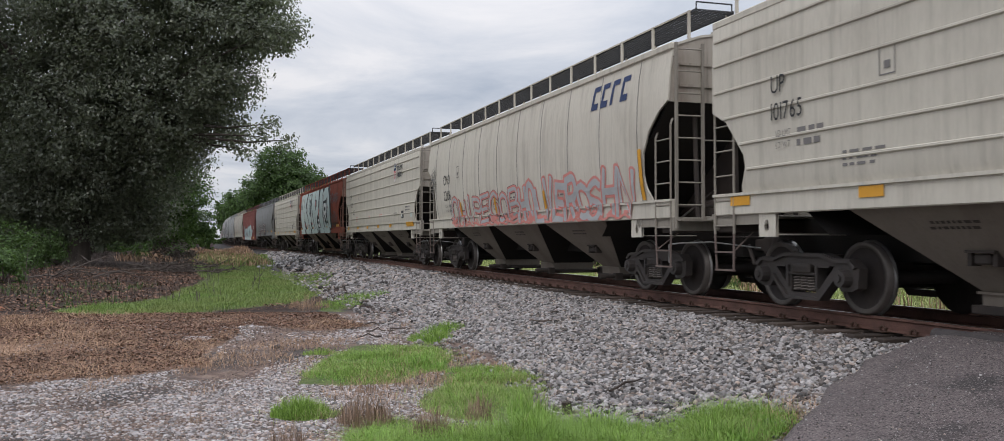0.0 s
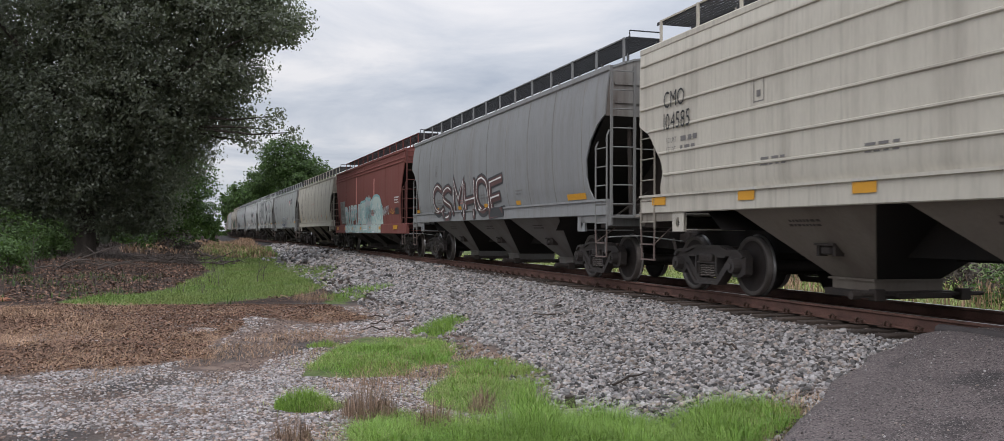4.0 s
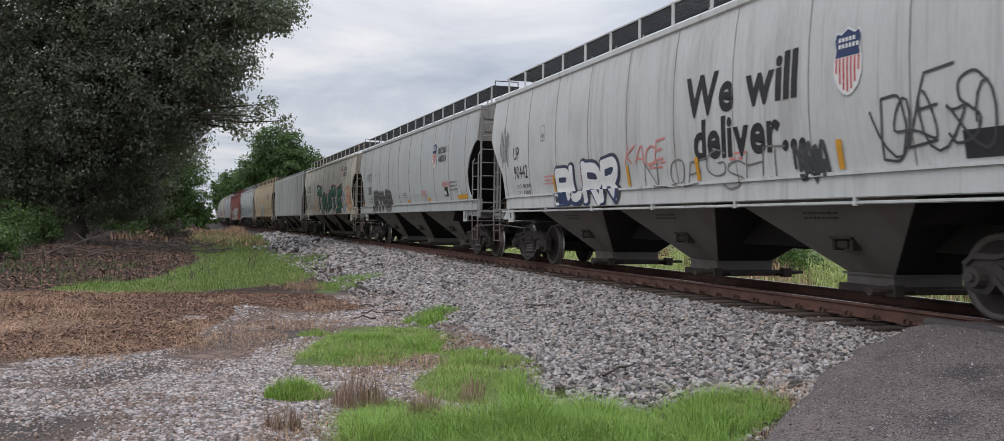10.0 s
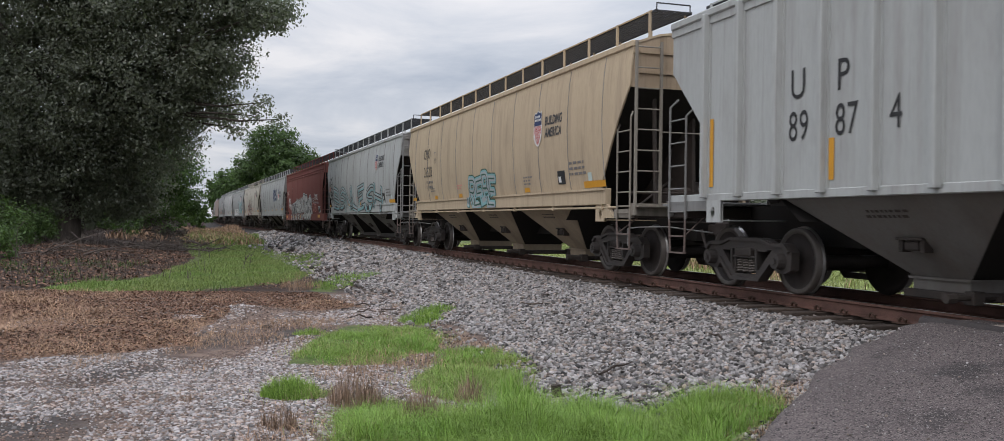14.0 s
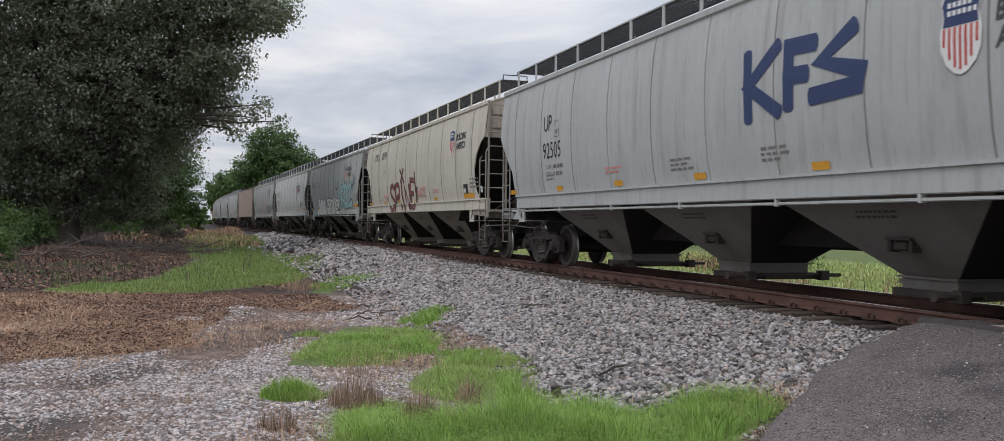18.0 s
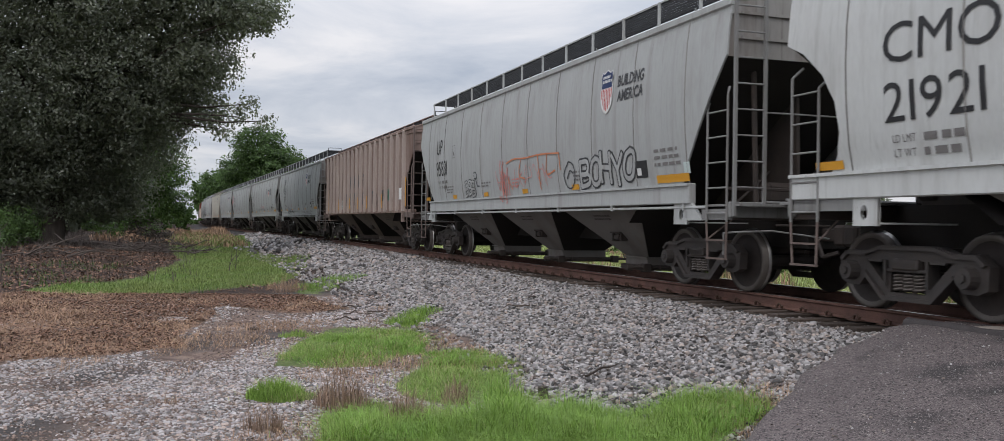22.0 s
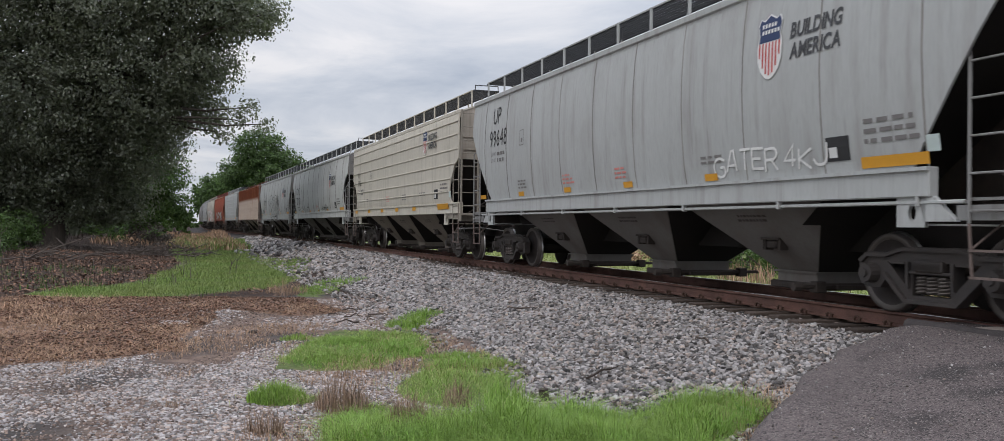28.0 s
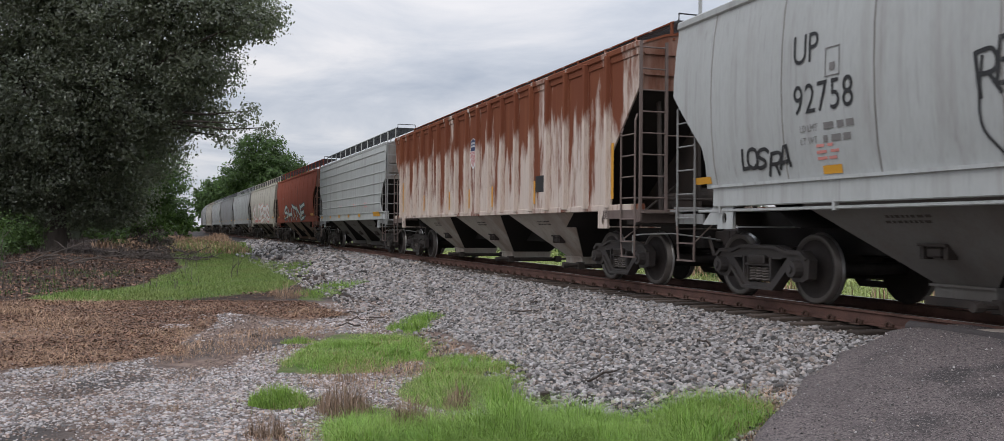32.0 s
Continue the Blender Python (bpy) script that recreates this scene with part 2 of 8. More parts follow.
def fbm(x, y, f):
    return (np.sin(x * f + 1.3 * np.sin(y * f * 0.7)) * np.cos(y * f * 1.1 + 0.9 * np.sin(x * f * 0.8 + 2)) +
            0.5 * np.sin(x * f * 2.3 + y * f * 1.7) * np.cos(y * f * 2.1 - x * f * 1.1))


def ground_z(x, y):
    x, y = np.asarray(x, float), np.asarray(y, float)
    q = track_y(x) - y
    toe = np.interp(x, [-60, -30, -15, -8], [3.7, 4.0, 5.0, 5.0])
    near = np.interp(np.clip((q - 1.75) / (toe - 1.75), 0, 1), [0, 0.12, 0.9, 1], [-0.262, -0.285, -0.70, -0.745])
    far = np.interp(-q, [0, 1.9, 4.5, 9, 40], [-0.262, -0.28, -0.62, -0.6, -0.3])
    z = np.where(q >= 0, near, far)
    out = np.clip((np.abs(q) - 4.5) / 4, 0, 1)
    z = z + out * (0.035 * fbm(x, y, 0.6) + 0.02 * fbm(x, y, 1.7))
    # a low bank under the trees
    z = z + 0.45 * np.exp(-(((y + 7) / 4.5) ** 2)) * np.clip((-x - 27) / 12, 0, 1)
    road = np.interp(q, [-8, -1.6, 1.6, 5, 8, 12], [-0.6, -0.05, -0.05, -0.60, -0.74, -0.78])
    inside = np.clip((x - road_edge(y)) / 0.25, 0, 1) * (np.abs(q) > 0.9)
    z = z * (1 - inside) + np.minimum(z, road - 0.06) * inside
    return z


def inside_poly(x, y, poly):
    x, y = np.asarray(x), np.asarray(y)
    res = np.zeros(x.shape, bool)
    for (x0, y0), (x1, y1) in zip(poly, poly[1:] + poly[:1]):
        c = (y0 > y) != (y1 > y)
        res ^= c & (x < (x1 - x0) * (y - y0) / (y1 - y0 + 1e-12) + x0)
    return res


# patches of the ground: grass strip, tufts, straw, leaf litter
P_STRIP = [(-115, -1.1), (-80, 3.6), (-49, 3.0), (-42, 4.9), (-33, 3.6), (-26, 2.3), (-24, 0.6), (-22.5, -1.3), (-22.0, -3.0), (-23.0, -3.7), (-24.6, -3.8), (-27, -1.6), (-39, -0.6), (-71, -2.4)]
P_SMALL = [(-22.4, 2.3), (-24.5, 2.8), (-29, 4.5), (-25, 3.8), (-21.9, 2.7)]
P_MID = [(-10.7, 0.7), (-12.1, 1.1), (-13.5, 1.7), (-14.6, 2.2), (-14.4, 3.0), (-13.1, 3.3), (-11.8, 2.9), (-11.5, 2.4), (-10.8, 2.0), (-10.7, 1.5), (-10.7, 1.0)]
P_LOW = [(-11.9, 2.9), (-12.0, 3.7), (-10.6, 3.7), (-9.8, 3.5), (-8.6, 3.0), (-8.2, 2.4), (-8.3, 2.1), (-8.7, 1.9), (-9.9, 2.2)]
P_LEFT = [(-6.6, 0.8), (-8.1, 1.05), (-8.35, 1.4), (-8.2, 1.8), (-7.6, 1.75), (-6.8, 1.6)]
P_FRONT = [(-6.6, 1.3), (-7.45, 1.7), (-7.5, 2.5), (-7.8, 3.05), (-7.55, 3.97), (-7.4, 4.6), (-7.1, 4.8), (-6.6, 4.5), (-6.1, 3.8), (-5.5, 3.4), (-6.3, 1.2)]
P_TUFT = [(-14.5, 2.9), (-16.1, 3.5), (-17.3, 4.4), (-15.5, 3.8), (-14.5, 3.2)]
P_STRAW = [(-22.3, -6.5), (-22.8, -0.6), (-21.6, 2.2), (-18.0, 2.7), (-17.3, 1.7), (-18.9, 0.5), (-15.5, 0.0), (-13.2, -0.2), (-12.6, -1.4), (-12.1, -2.4), (-10.5, -7)]
P_LITTER = [(-86, -13), (-82, -1.5), (-39, -0.5), (-28, -1.7), (-26, -5), (-28, -14)]


def wob(x, y, k=0.5):
    return x + k * fbm(x, y, 1.1), y + k * 0.6 * fbm(y + 9, x, 1.3)


def zones(x, y):
    """Weights of grass, straw, litter, ballast stone at a place."""
    x, y = np.asarray(x, float), np.asarray(y, float)
    u, v = wob(x, y, 0.18)
    q = track_y(x) - y
    toe = np.interp(x, [-60, -30, -15, -8], [3.6, 3.9, 5.0, 5.2]) + 0.3 * fbm(x, y, 0.9)
    g = inside_poly(u, v, P_STRIP) | inside_poly(u, v, P_SMALL) | inside_poly(u, v, P_MID) | inside_poly(u, v, P_LOW) | inside_poly(u, v, P_LEFT) | inside_poly(u, v, P_FRONT) | inside_poly(u, v, P_TUFT) | (np.hypot((u + 8.95), (v - 0.72)) < 0.30)
    g = g | (q < -5.2)
    s = inside_poly(u, v, P_STRAW) & ~g
    ballast = (q < toe) & (q > -4.6) & ~g
    litter = (inside_poly(u, v, P_LITTER) | (x < -22.5)) & ~g & ~ballast & ~s
    return g, s, litter, ballast


# ---- the ground: one sheet to the horizon ----
def spread(lo, hi, step, far, grow=1.22):
    a = list(np.arange(lo, hi + 1e-6, step))
    d = step
    while a[-1] < far:
        d *= grow
        a.append(a[-1] + d)
    d = step
    while a[0] > -far:
        d *= grow
        a.insert(0, a[0] - d)
    return np.array(a)


def sheet(name, xs, ys, zf):
    X, Y = np.meshgrid(xs, ys, indexing="ij")
    Z = zf(X, Y)
    n, m = X.shape
    idx = np.arange(n * m).reshape(n, m)
    faces = np.stack([idx[:-1, :-1], idx[1:, :-1], idx[1:, 1:], idx[:-1, 1:]], -1).reshape(-1, 4)
    me = bpy.data.meshes.new(name)
    me.from_pydata(np.stack([X, Y, Z], -1).reshape(-1, 3).tolist(), [], faces.tolist())
    for p in me.polygons:
        p.use_smooth = True
    return me, X, Y


gxs, gys = spread(-48, 4, 0.16, 1600), spread(-9, 13, 0.16, 1600)
me, GX, GY = sheet("ground", gxs, gys, ground_z)
att = me.color_attributes.new("cover", "FLOAT_COLOR", "POINT")
zg, zs, zl, zb = zones(GX, GY)
cover = np.stack([zg, zs, zl, zb], -1).astype(np.float32).reshape(-1, 4)
att.data.foreach_set("color", cover.ravel())
ground = new("ground", me)
tagged(ground, "gravelly dirt ground with grass strips, straw and railway ballast", "ground", kind="structure")


def ground_material():
    m = bpy.data.materials.new("ground_cover")
    m.use_nodes = True
    nt = m.node_tree
    b = nt.nodes["Principled BSDF"]
    b.inputs["Roughness"].default_value = 0.95
    b.inputs["Specular IOR Level"].default_value = 0.15
    co = nt.nodes.new("ShaderNodeTexCoord")

    def nz(scale, detail=6, kind="ShaderNodeTexNoise"):
        n = nt.nodes.new(kind)
        n.inputs["Scale"].default_value = scale
        if kind == "ShaderNodeTexNoise":
            n.inputs["Detail"].default_value = detail
        nt.links.new(co.outputs["Object"], n.inputs["Vector"])
        return n

    def rng(s, a, c):
        r = nt.nodes.new("ShaderNodeMapRange")
        r.inputs[1].default_value, r.inputs[2].default_value = a, c
        nt.links.new(s, r.inputs[0])
        return r.outputs[0]

    def mx(f, a, c):
        x = nt.nodes.new("ShaderNodeMix"); x.data_type = "RGBA"
        nt.links.new(f, x.inputs[0])
        for sock, v in ((x.inputs[6], a), (x.inputs[7], c)):
            if isinstance(v, tuple):
                sock.default_value = (*v, 1)
            else:
                nt.links.new(v, sock)
        return x.outputs[2]

    big, mid, fine = nz(0.5), nz(4), nz(40, 4)
    stones = nz(20, 0, "ShaderNodeTexVoronoi")
    stone_var = rng(stones.outputs["Color"], 0, 1)
    dirt = mx(rng(mid.outputs[0], 0.4, 0.65), (0.20, 0.145, 0.118), (0.098, 0.066, 0.055))
    dirt = mx(rng(stones.outputs["Distance"], 0.012, 0.035), (0.20, 0.155, 0.135), dirt)
    grey = mx(stone_var, (0.045, 0.04, 0.037), (0.14, 0.125, 0.115))
    grey = mx(rng(stones.outputs["Distance"], 0.02, 0.045), grey, (0.055, 0.05, 0.048))
    path = mx(rng(big.outputs[0], 0.36, 0.54), grey, dirt)
    straw = mx(rng(mid.outputs[0], 0.42, 0.62), (0.235, 0.145, 0.098), (0.105, 0.060, 0.042))
    litter = mx(rng(mid.outputs[0], 0.4, 0.65), (0.028, 0.019, 0.016), (0.064, 0.043, 0.034))
    grass = mx(rng(mid.outputs[0], 0.4, 0.65), (0.075, 0.11, 0.032), (0.13, 0.14, 0.06))
    at = nt.nodes.new("ShaderNodeAttribute")
    at.attribute_name = "cover"
    sp = nt.nodes.new("ShaderNodeSeparateColor")
    nt.links.new(at.outputs["Color"], sp.inputs[0])
    col = path
    col = mx(at.outputs["Alpha"], col, grey)
    col = mx(sp.outputs[1], col, straw)
    col = mx(sp.outputs[2], col, litter)
    col = mx(sp.outputs[0], col, grass)
    col = mx(rng(fine.outputs[0], 0.55, 0.8), col, (0.07, 0.06, 0.055))
    nt.links.new(col, b.inputs["Base Color"])
    bp = nt.nodes.new("ShaderNodeBump")
    bp.inputs["Strength"].default_value, bp.inputs["Distance"].default_value = 0.8, 0.03
    nt.links.new(stones.outputs["Distance"], bp.inputs["Height"])
    nt.links.new(bp.outputs[0], b.inputs["Normal"])
    return m


ground.data.materials.append(ground_material())


# ---- helpers for things ----
def part(name, bm, material, parent=None, label="", smooth=False):
    """One mesh object from a bmesh (or from a ready mesh) under a thing or a part."""
    if isinstance(bm, bmesh.types.BMesh):
        me = bpy.data.meshes.new(name)
        bm.to_mesh(me)
        bm.free()
        me.materials.append(material)
        if smooth:
            for p in me.polygons:
                p.use_smooth = True
    else:
        me = bm
    ob = new(name, me)
    if parent is not None:
        ob.parent = parent
    if label:
        tagged(ob, label)
    if material is not None and me.materials and me.materials[0] != material:
        ob.material_slots[0].link = "OBJECT"
        ob.material_slots[0].material = material
    return ob


def box(bm, x0, x1, y0, y1, z0, z1, bev=0.0):
    r = bmesh.ops.create_cube(bm, size=1.0, matrix=Matrix.Translation(((x0 + x1) / 2, (y0 + y1) / 2, (z0 + z1) / 2)) @ Matrix.Diagonal((x1 - x0, y1 - y0, z1 - z0, 1)))
    if bev:
        ed = {e for v in r["verts"] for e in v.link_edges}
        bmesh.ops.bevel(bm, geom=list(ed), offset=bev, segments=1, affect="EDGES")


def rod(bm, a, b, r=0.015, n=6):
    a, b = Vector(a), Vector(b)
    d = b - a
    q = d.to_track_quat("Z", "Y").to_matrix().to_4x4()
    bmesh.ops.create_cone(bm, cap_ends=True, segments=n, radius1=r, radius2=r, depth=d.length, matrix=Matrix.Translation((a + b) / 2) @ q)


def prism(bm, pts, y0, y1):
    """A plate with the outline pts in x and z, from y0 to y1."""
    a = [bm.verts.new((x, y0, z)) for x, z in pts]
    b = [bm.verts.new((x, y1, z)) for x, z in pts]
    n = len(pts)
    fs = [bm.faces.new(a[::-1]), bm.faces.new(b)]
    for i in range(n):
        fs.append(bm.faces.new((a[i], a[(i + 1) % n], b[(i + 1) % n], b[i])))
    bmesh.ops.recalc_face_normals(bm, faces=fs)


def raw_mesh(name, verts, faces, material, smooth=False):
    me = bpy.data.meshes.new(name)
    me.from_pydata([tuple(map(float, v)) for v in verts], [], [tuple(map(int, f)) for f in faces])
    me.materials.append(material)
    if smooth:
        for p in me.polygons:
            p.use_smooth = True
    return me


# ---- the track: two rails, ties, plates and spikes ----
railway = new("railway_track")
railway.location = (0, 0, 0)
tagged(railway, "rusty steel railway track on dark wooden ties in grey ballast", "railway track", kind="structure")


def sweep(profile, s_list, off, name, material, closed=True):
    vs, fs = [], []
    n = len(profile)
    for s in s_list:
        x, y, a = track(s, off)
        for o, z in profile:
            vs.append((x - o * math.sin(a), y + o * math.cos(a), z))
    for i in range(len(s_list) - 1):
        for k in range(n if closed else n - 1):
            j = (k + 1) % n
            fs.append((i * n + k, i * n + j, (i + 1) * n + j, (i + 1) * n + k))
    return part(name, raw_mesh(name, vs, fs, material), material, railway)


S_RAIL = list(np.arange(-330, 40, 3.0)) + [60, 120, 300, 600]
S_RAIL = [-1000, -600, -400] + S_RAIL
RAIL = [(-0.07, -0.172), (0.07, -0.172), (0.07, -0.16), (0.012, -0.14), (0.012, -0.045), (0.036, -0.03), (0.036, -0.006), (0.026, 0.0), (-0.026, 0.0), (-0.036, -0.006), (-0.036, -0.03), (-0.012, -0.045), (-0.012, -0.14), (-0.07, -0.16)]
for off in (-0.755, 0.755):
    sweep(RAIL, S_RAIL, off, "rail", M_STEEL)
    sweep([(-0.026, 0.002), (0.026, 0.002)], S_RAIL, off, "running_surface", M_RAILTOP, closed=False)


# ---- covered hopper cars ----
def dist(t):
    """Metres that the train has run by t seconds; it slows a little."""
    return 16.747 * t - 0.0379 * ((t - 16) ** 2 - 256) / 2


def paint(name, base, dirt=(0.16, 0.13, 0.11), rust=None, rough=0.8, amount=0.35, streak=0.36, **kw):
    m = mat(name, base, rough, 0.0, tuple(b * 0.72 + d * 0.18 for b, d in zip(base, dirt)), 1.1, amount, 26, 0.16, 0.05, stretch=(1, 1, 0.22), spots=rust, **kw)
    m.node_tree.nodes["Principled BSDF"].inputs["Specular IOR Level"].default_value = 0.06
    # rain streaks running down the sheets, and a dusting of scratches
    nt = m.node_tree
    sock = nt.nodes["Principled BSDF"].inputs["Base Color"]
    col = sock.links[0].from_socket
    co = nt.nodes.new("ShaderNodeTexCoord")
    oi = nt.nodes.new("ShaderNodeObjectInfo")
    for scl, st, lo, hi, k, tint in ((5.0, (1, 1, 0.05), 0.52, 0.78, streak, dirt), (16.0, (1, 1, 0.03), 0.58, 0.8, streak * 0.8, tuple(d * 0.6 for d in dirt)), (1.6, (1, 1, 0.5), 0.55, 0.75, streak * 0.5, dirt)):
        mp = nt.nodes.new("ShaderNodeMapping"); mp.inputs["Scale"].default_value = st
        nt.links.new(co.outputs["Object"], mp.inputs[0])
        ad = nt.nodes.new("ShaderNodeVectorMath"); ad.operation = "MULTIPLY_ADD"; ad.inputs[1].default_value = (51, 23, 37)
        nt.links.new(oi.outputs["Random"], ad.inputs[0]); nt.links.new(mp.outputs[0], ad.inputs[2])
        n = nt.nodes.new("ShaderNodeTexNoise"); n.inputs["Scale"].default_value, n.inputs["Detail"].default_value = scl, 6
        nt.links.new(ad.outputs[0], n.inputs["Vector"])
        r = nt.nodes.new("ShaderNodeMapRange"); r.inputs[1].default_value, r.inputs[2].default_value, r.inputs[4].default_value = lo, hi, k
        nt.links.new(n.outputs[0], r.inputs[0])
        x = nt.nodes.new("ShaderNodeMix"); x.data_type = "RGBA"; x.inputs[7].default_value = (*tint, 1)
        nt.links.new(r.outputs[0], x.inputs[0]); nt.links.new(col, x.inputs[6])
        col = x.outputs[2]
    nt.links.new(col, sock)
    return m


M_GRIME = mat("undergear_grime", (0.040, 0.034, 0.031), 0.8, 0.1, (0.085, 0.064, 0.054), 3, 0.6, 50, 0.3, 0.3)
# near-black: the shade under the body is put into the colour, besides grime
M_SLOPE = mat("shaded_grimy_underbody", (0.017, 0.015, 0.014), 0.9, 0.0, (0.032, 0.026, 0.023), 2, 0.6, 40, 0.3, 0.2)
M_CAST = mat("cast_truck_iron", (0.050, 0.046, 0.045), 0.6, 0.2, (0.085, 0.068, 0.060), 4, 0.6, 60, 0.3, 0.3)
M_SPRING = mat("spring_steel", (0.15, 0.13, 0.118), 0.7, 0.3, (0.06, 0.05, 0.045), 5)
M_WHEEL = mat("wheel_steel", (0.044, 0.035, 0.032), 0.75, 0.1, (0.024, 0.020, 0.019), 5, 0.6, 60, 0.2, 0.1)
M_RIMFACE = mat("worn_rim_face", (0.13, 0.115, 0.105), 0.5, 0.5, (0.08, 0.066, 0.06), 5, 0.5)
M_RIM = mat("bright_wheel_rim", (0.5, 0.49, 0.48), 0.35, 0.9, (0.3, 0.28, 0.27), 6, 0.3)
M_GRATE = mat("galvanised_grating", (0.060, 0.062, 0.066), 0.7, 0.3, (0.04, 0.04, 0.042), 4, 0.5)
M_AMBER = mat("amber_reflector", (0.62, 0.30, 0.03), 0.5, 0, (0.5, 0.25, 0.04), 8, 0.3, 60, 0.1, 0)
M_BLACK = mat("black_lettering", (0.022, 0.022, 0.024), 0.6, 0, (0.05, 0.05, 0.05), 3, 0.4, 40, 0.2, 0)
M_GREYTXT = mat("faded_lettering", (0.16, 0.15, 0.145), 0.7, 0, (0.22, 0.21, 0.2), 5, 0.4, 40, 0.2, 0)
M_WHITE = mat("white_paint", (0.72, 0.72, 0.70), 0.6, 0, (0.55, 0.55, 0.53), 3, 0.4, 40, 0.1, 0)
M_RED = mat("red_paint", (0.50, 0.05, 0.04), 0.6, 0, (0.40, 0.06, 0.05), 3, 0.4, 40, 0.1, 0)
M_BLUE = mat("navy_paint", (0.028, 0.045, 0.115), 0.6, 0, (0.05, 0.07, 0.14), 3, 0.4, 40, 0.1, 0)
M_TEAL = mat("teal_spray", (0.23, 0.43, 0.45), 0.65, 0, (0.30, 0.52, 0.54), 2, 0.5, 40, 0.1, 0)
M_PALE = mat("pale_spray", (0.50, 0.585, 0.55), 0.65, 0, (0.48, 0.55, 0.54), 2, 0.5, 40, 0.1, 0)
M_PINK = mat("salmon_spray", (0.60, 0.22, 0.19), 0.65, 0, (0.5, 0.25, 0.22), 2, 0.5, 40, 0.1, 0)
M_GREEN = mat("green_spray", (0.03, 0.10, 0.07), 0.65, 0, (0.025, 0.075, 0.05), 2, 0.5, 40, 0.1, 0)
M_MAROON = mat("maroon_spray", (0.115, 0.062, 0.060), 0.65, 0, (0.18, 0.105, 0.10), 2, 0.5, 40, 0.1, 0)
M_SILVER = mat("silver_spray", (0.46, 0.47, 0.48), 0.5, 0.2, (0.36, 0.37, 0.38), 2, 0.5, 40, 0.1, 0)
M_PANEL = mat("grey_data_panel", (0.20, 0.20, 0.19), 0.7, 0, (0.15, 0.15, 0.14), 2, 0.5, 40, 0.2, 0)
M_SKY = mat("pale_blue_spray", (0.22, 0.30, 0.48), 0.65, 0, (0.30, 0.37, 0.50), 2, 0.5, 40, 0.1, 0)
M_LEAFY = mat("mid_green_spray", (0.07, 0.20, 0.13), 0.65, 0, (0.04, 0.13, 0.08), 2, 0.5, 40, 0.1, 0)
M_ORANGE = mat("orange_spray", (0.58, 0.20, 0.09), 0.65, 0, (0.52, 0.26, 0.15), 2, 0.5, 40, 0.1, 0)
M_BUFF = mat("buff_spray", (0.62, 0.52, 0.38), 0.65, 0, (0.55, 0.42, 0.30), 2, 0.5, 40, 0.1, 0)
M_DULLRED = mat("dull_red_spray", (0.36, 0.07, 0.07), 0.65, 0, (0.28, 0.09, 0.09), 2, 0.5, 40, 0.1, 0)
M_GREY = mat("dark_grey_spray", (0.055, 0.057, 0.06), 0.65, 0, (0.085, 0.085, 0.09), 2, 0.5, 40, 0.2, 0)

PAINTS = {
    "tan": paint("tan_car_paint", (0.54, 0.505, 0.435), per_object=0.04),
    "grey": paint("grey_car_paint", (0.420, 0.432, 0.424), per_object=0.05),
    "pale": paint("pale_grey_car_paint", (0.54, 0.548, 0.535), per_object=0.04),
    "dark": paint("dull_grey_car_paint", (0.27, 0.275, 0.275), per_object=0.05),
    "red": paint("oxide_red_car_paint", (0.215, 0.080, 0.070), dirt=(0.2, 0.13, 0.11), per_object=0.05),
    "orange": paint("rusty_orange_car_paint", (0.30, 0.085, 0.055), dirt=(0.2, 0.1, 0.08), rust=(0.18, 0.06, 0.04), per_object=0.05),
    "buff": paint("buff_car_paint", (0.50, 0.40, 0.28), per_object=0.04),
    "brown": paint("brown_weathered_car_paint", (0.30, 0.225, 0.195), dirt=(0.11, 0.075, 0.065), rust=(0.14, 0.085, 0.07), amount=0.6, spot_scale=1.6, spot_at=(0.5, 0.68)),
    "brown_post": paint("dusty_beige_post_paint", (0.43, 0.365, 0.33), dirt=(0.16, 0.11, 0.10), rust=(0.22, 0.15, 0.13), amount=0.6, spot_scale=1.6, spot_at=(0.5, 0.7)),
    "rust": paint("pale_paint_gone_to_rust", (0.58, 0.50, 0.44), dirt=(0.3, 0.12, 0.06), rust=(0.175, 0.062, 0.036), amount=0.5, spot_scale=2.4, spot_at=(0.45, 0.56), spot_rise=((1.4, -0.07), (3.8, 0.12))),
}
# blotchy tones of the hopper bays, mostly darker than the sides above
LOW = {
    "tan": paint("tan_hopper_sheet", (0.215, 0.186, 0.156), rust=(0.13, 0.105, 0.088), spot_scale=1.0, spot_at=(0.5, 0.8)),
    "grey": paint("grey_hopper_sheet", (0.178, 0.168, 0.157), rust=(0.115, 0.096, 0.085), spot_scale=1.0, spot_at=(0.5, 0.8)),
    "rust": paint("pale_hopper_sheet", (0.42, 0.38, 0.33), rust=(0.2, 0.12, 0.09), spot_scale=1.0, spot_at=(0.5, 0.8)),
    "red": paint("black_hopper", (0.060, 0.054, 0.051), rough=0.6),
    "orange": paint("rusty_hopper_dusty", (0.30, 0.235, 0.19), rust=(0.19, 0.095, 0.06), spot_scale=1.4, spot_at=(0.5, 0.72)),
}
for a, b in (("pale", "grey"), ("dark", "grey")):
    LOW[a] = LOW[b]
LOW["brown"] = paint("brown_hopper_sheet", (0.125, 0.100, 0.088), rust=(0.08, 0.06, 0.052), spot_scale=1.0, spot_at=(0.5, 0.8))
LOW["buff"] = paint("buff_hopper_sheet", (0.33, 0.265, 0.19), rust=(0.19, 0.145, 0.105), spot_scale=1.0, spot_at=(0.5, 0.8))

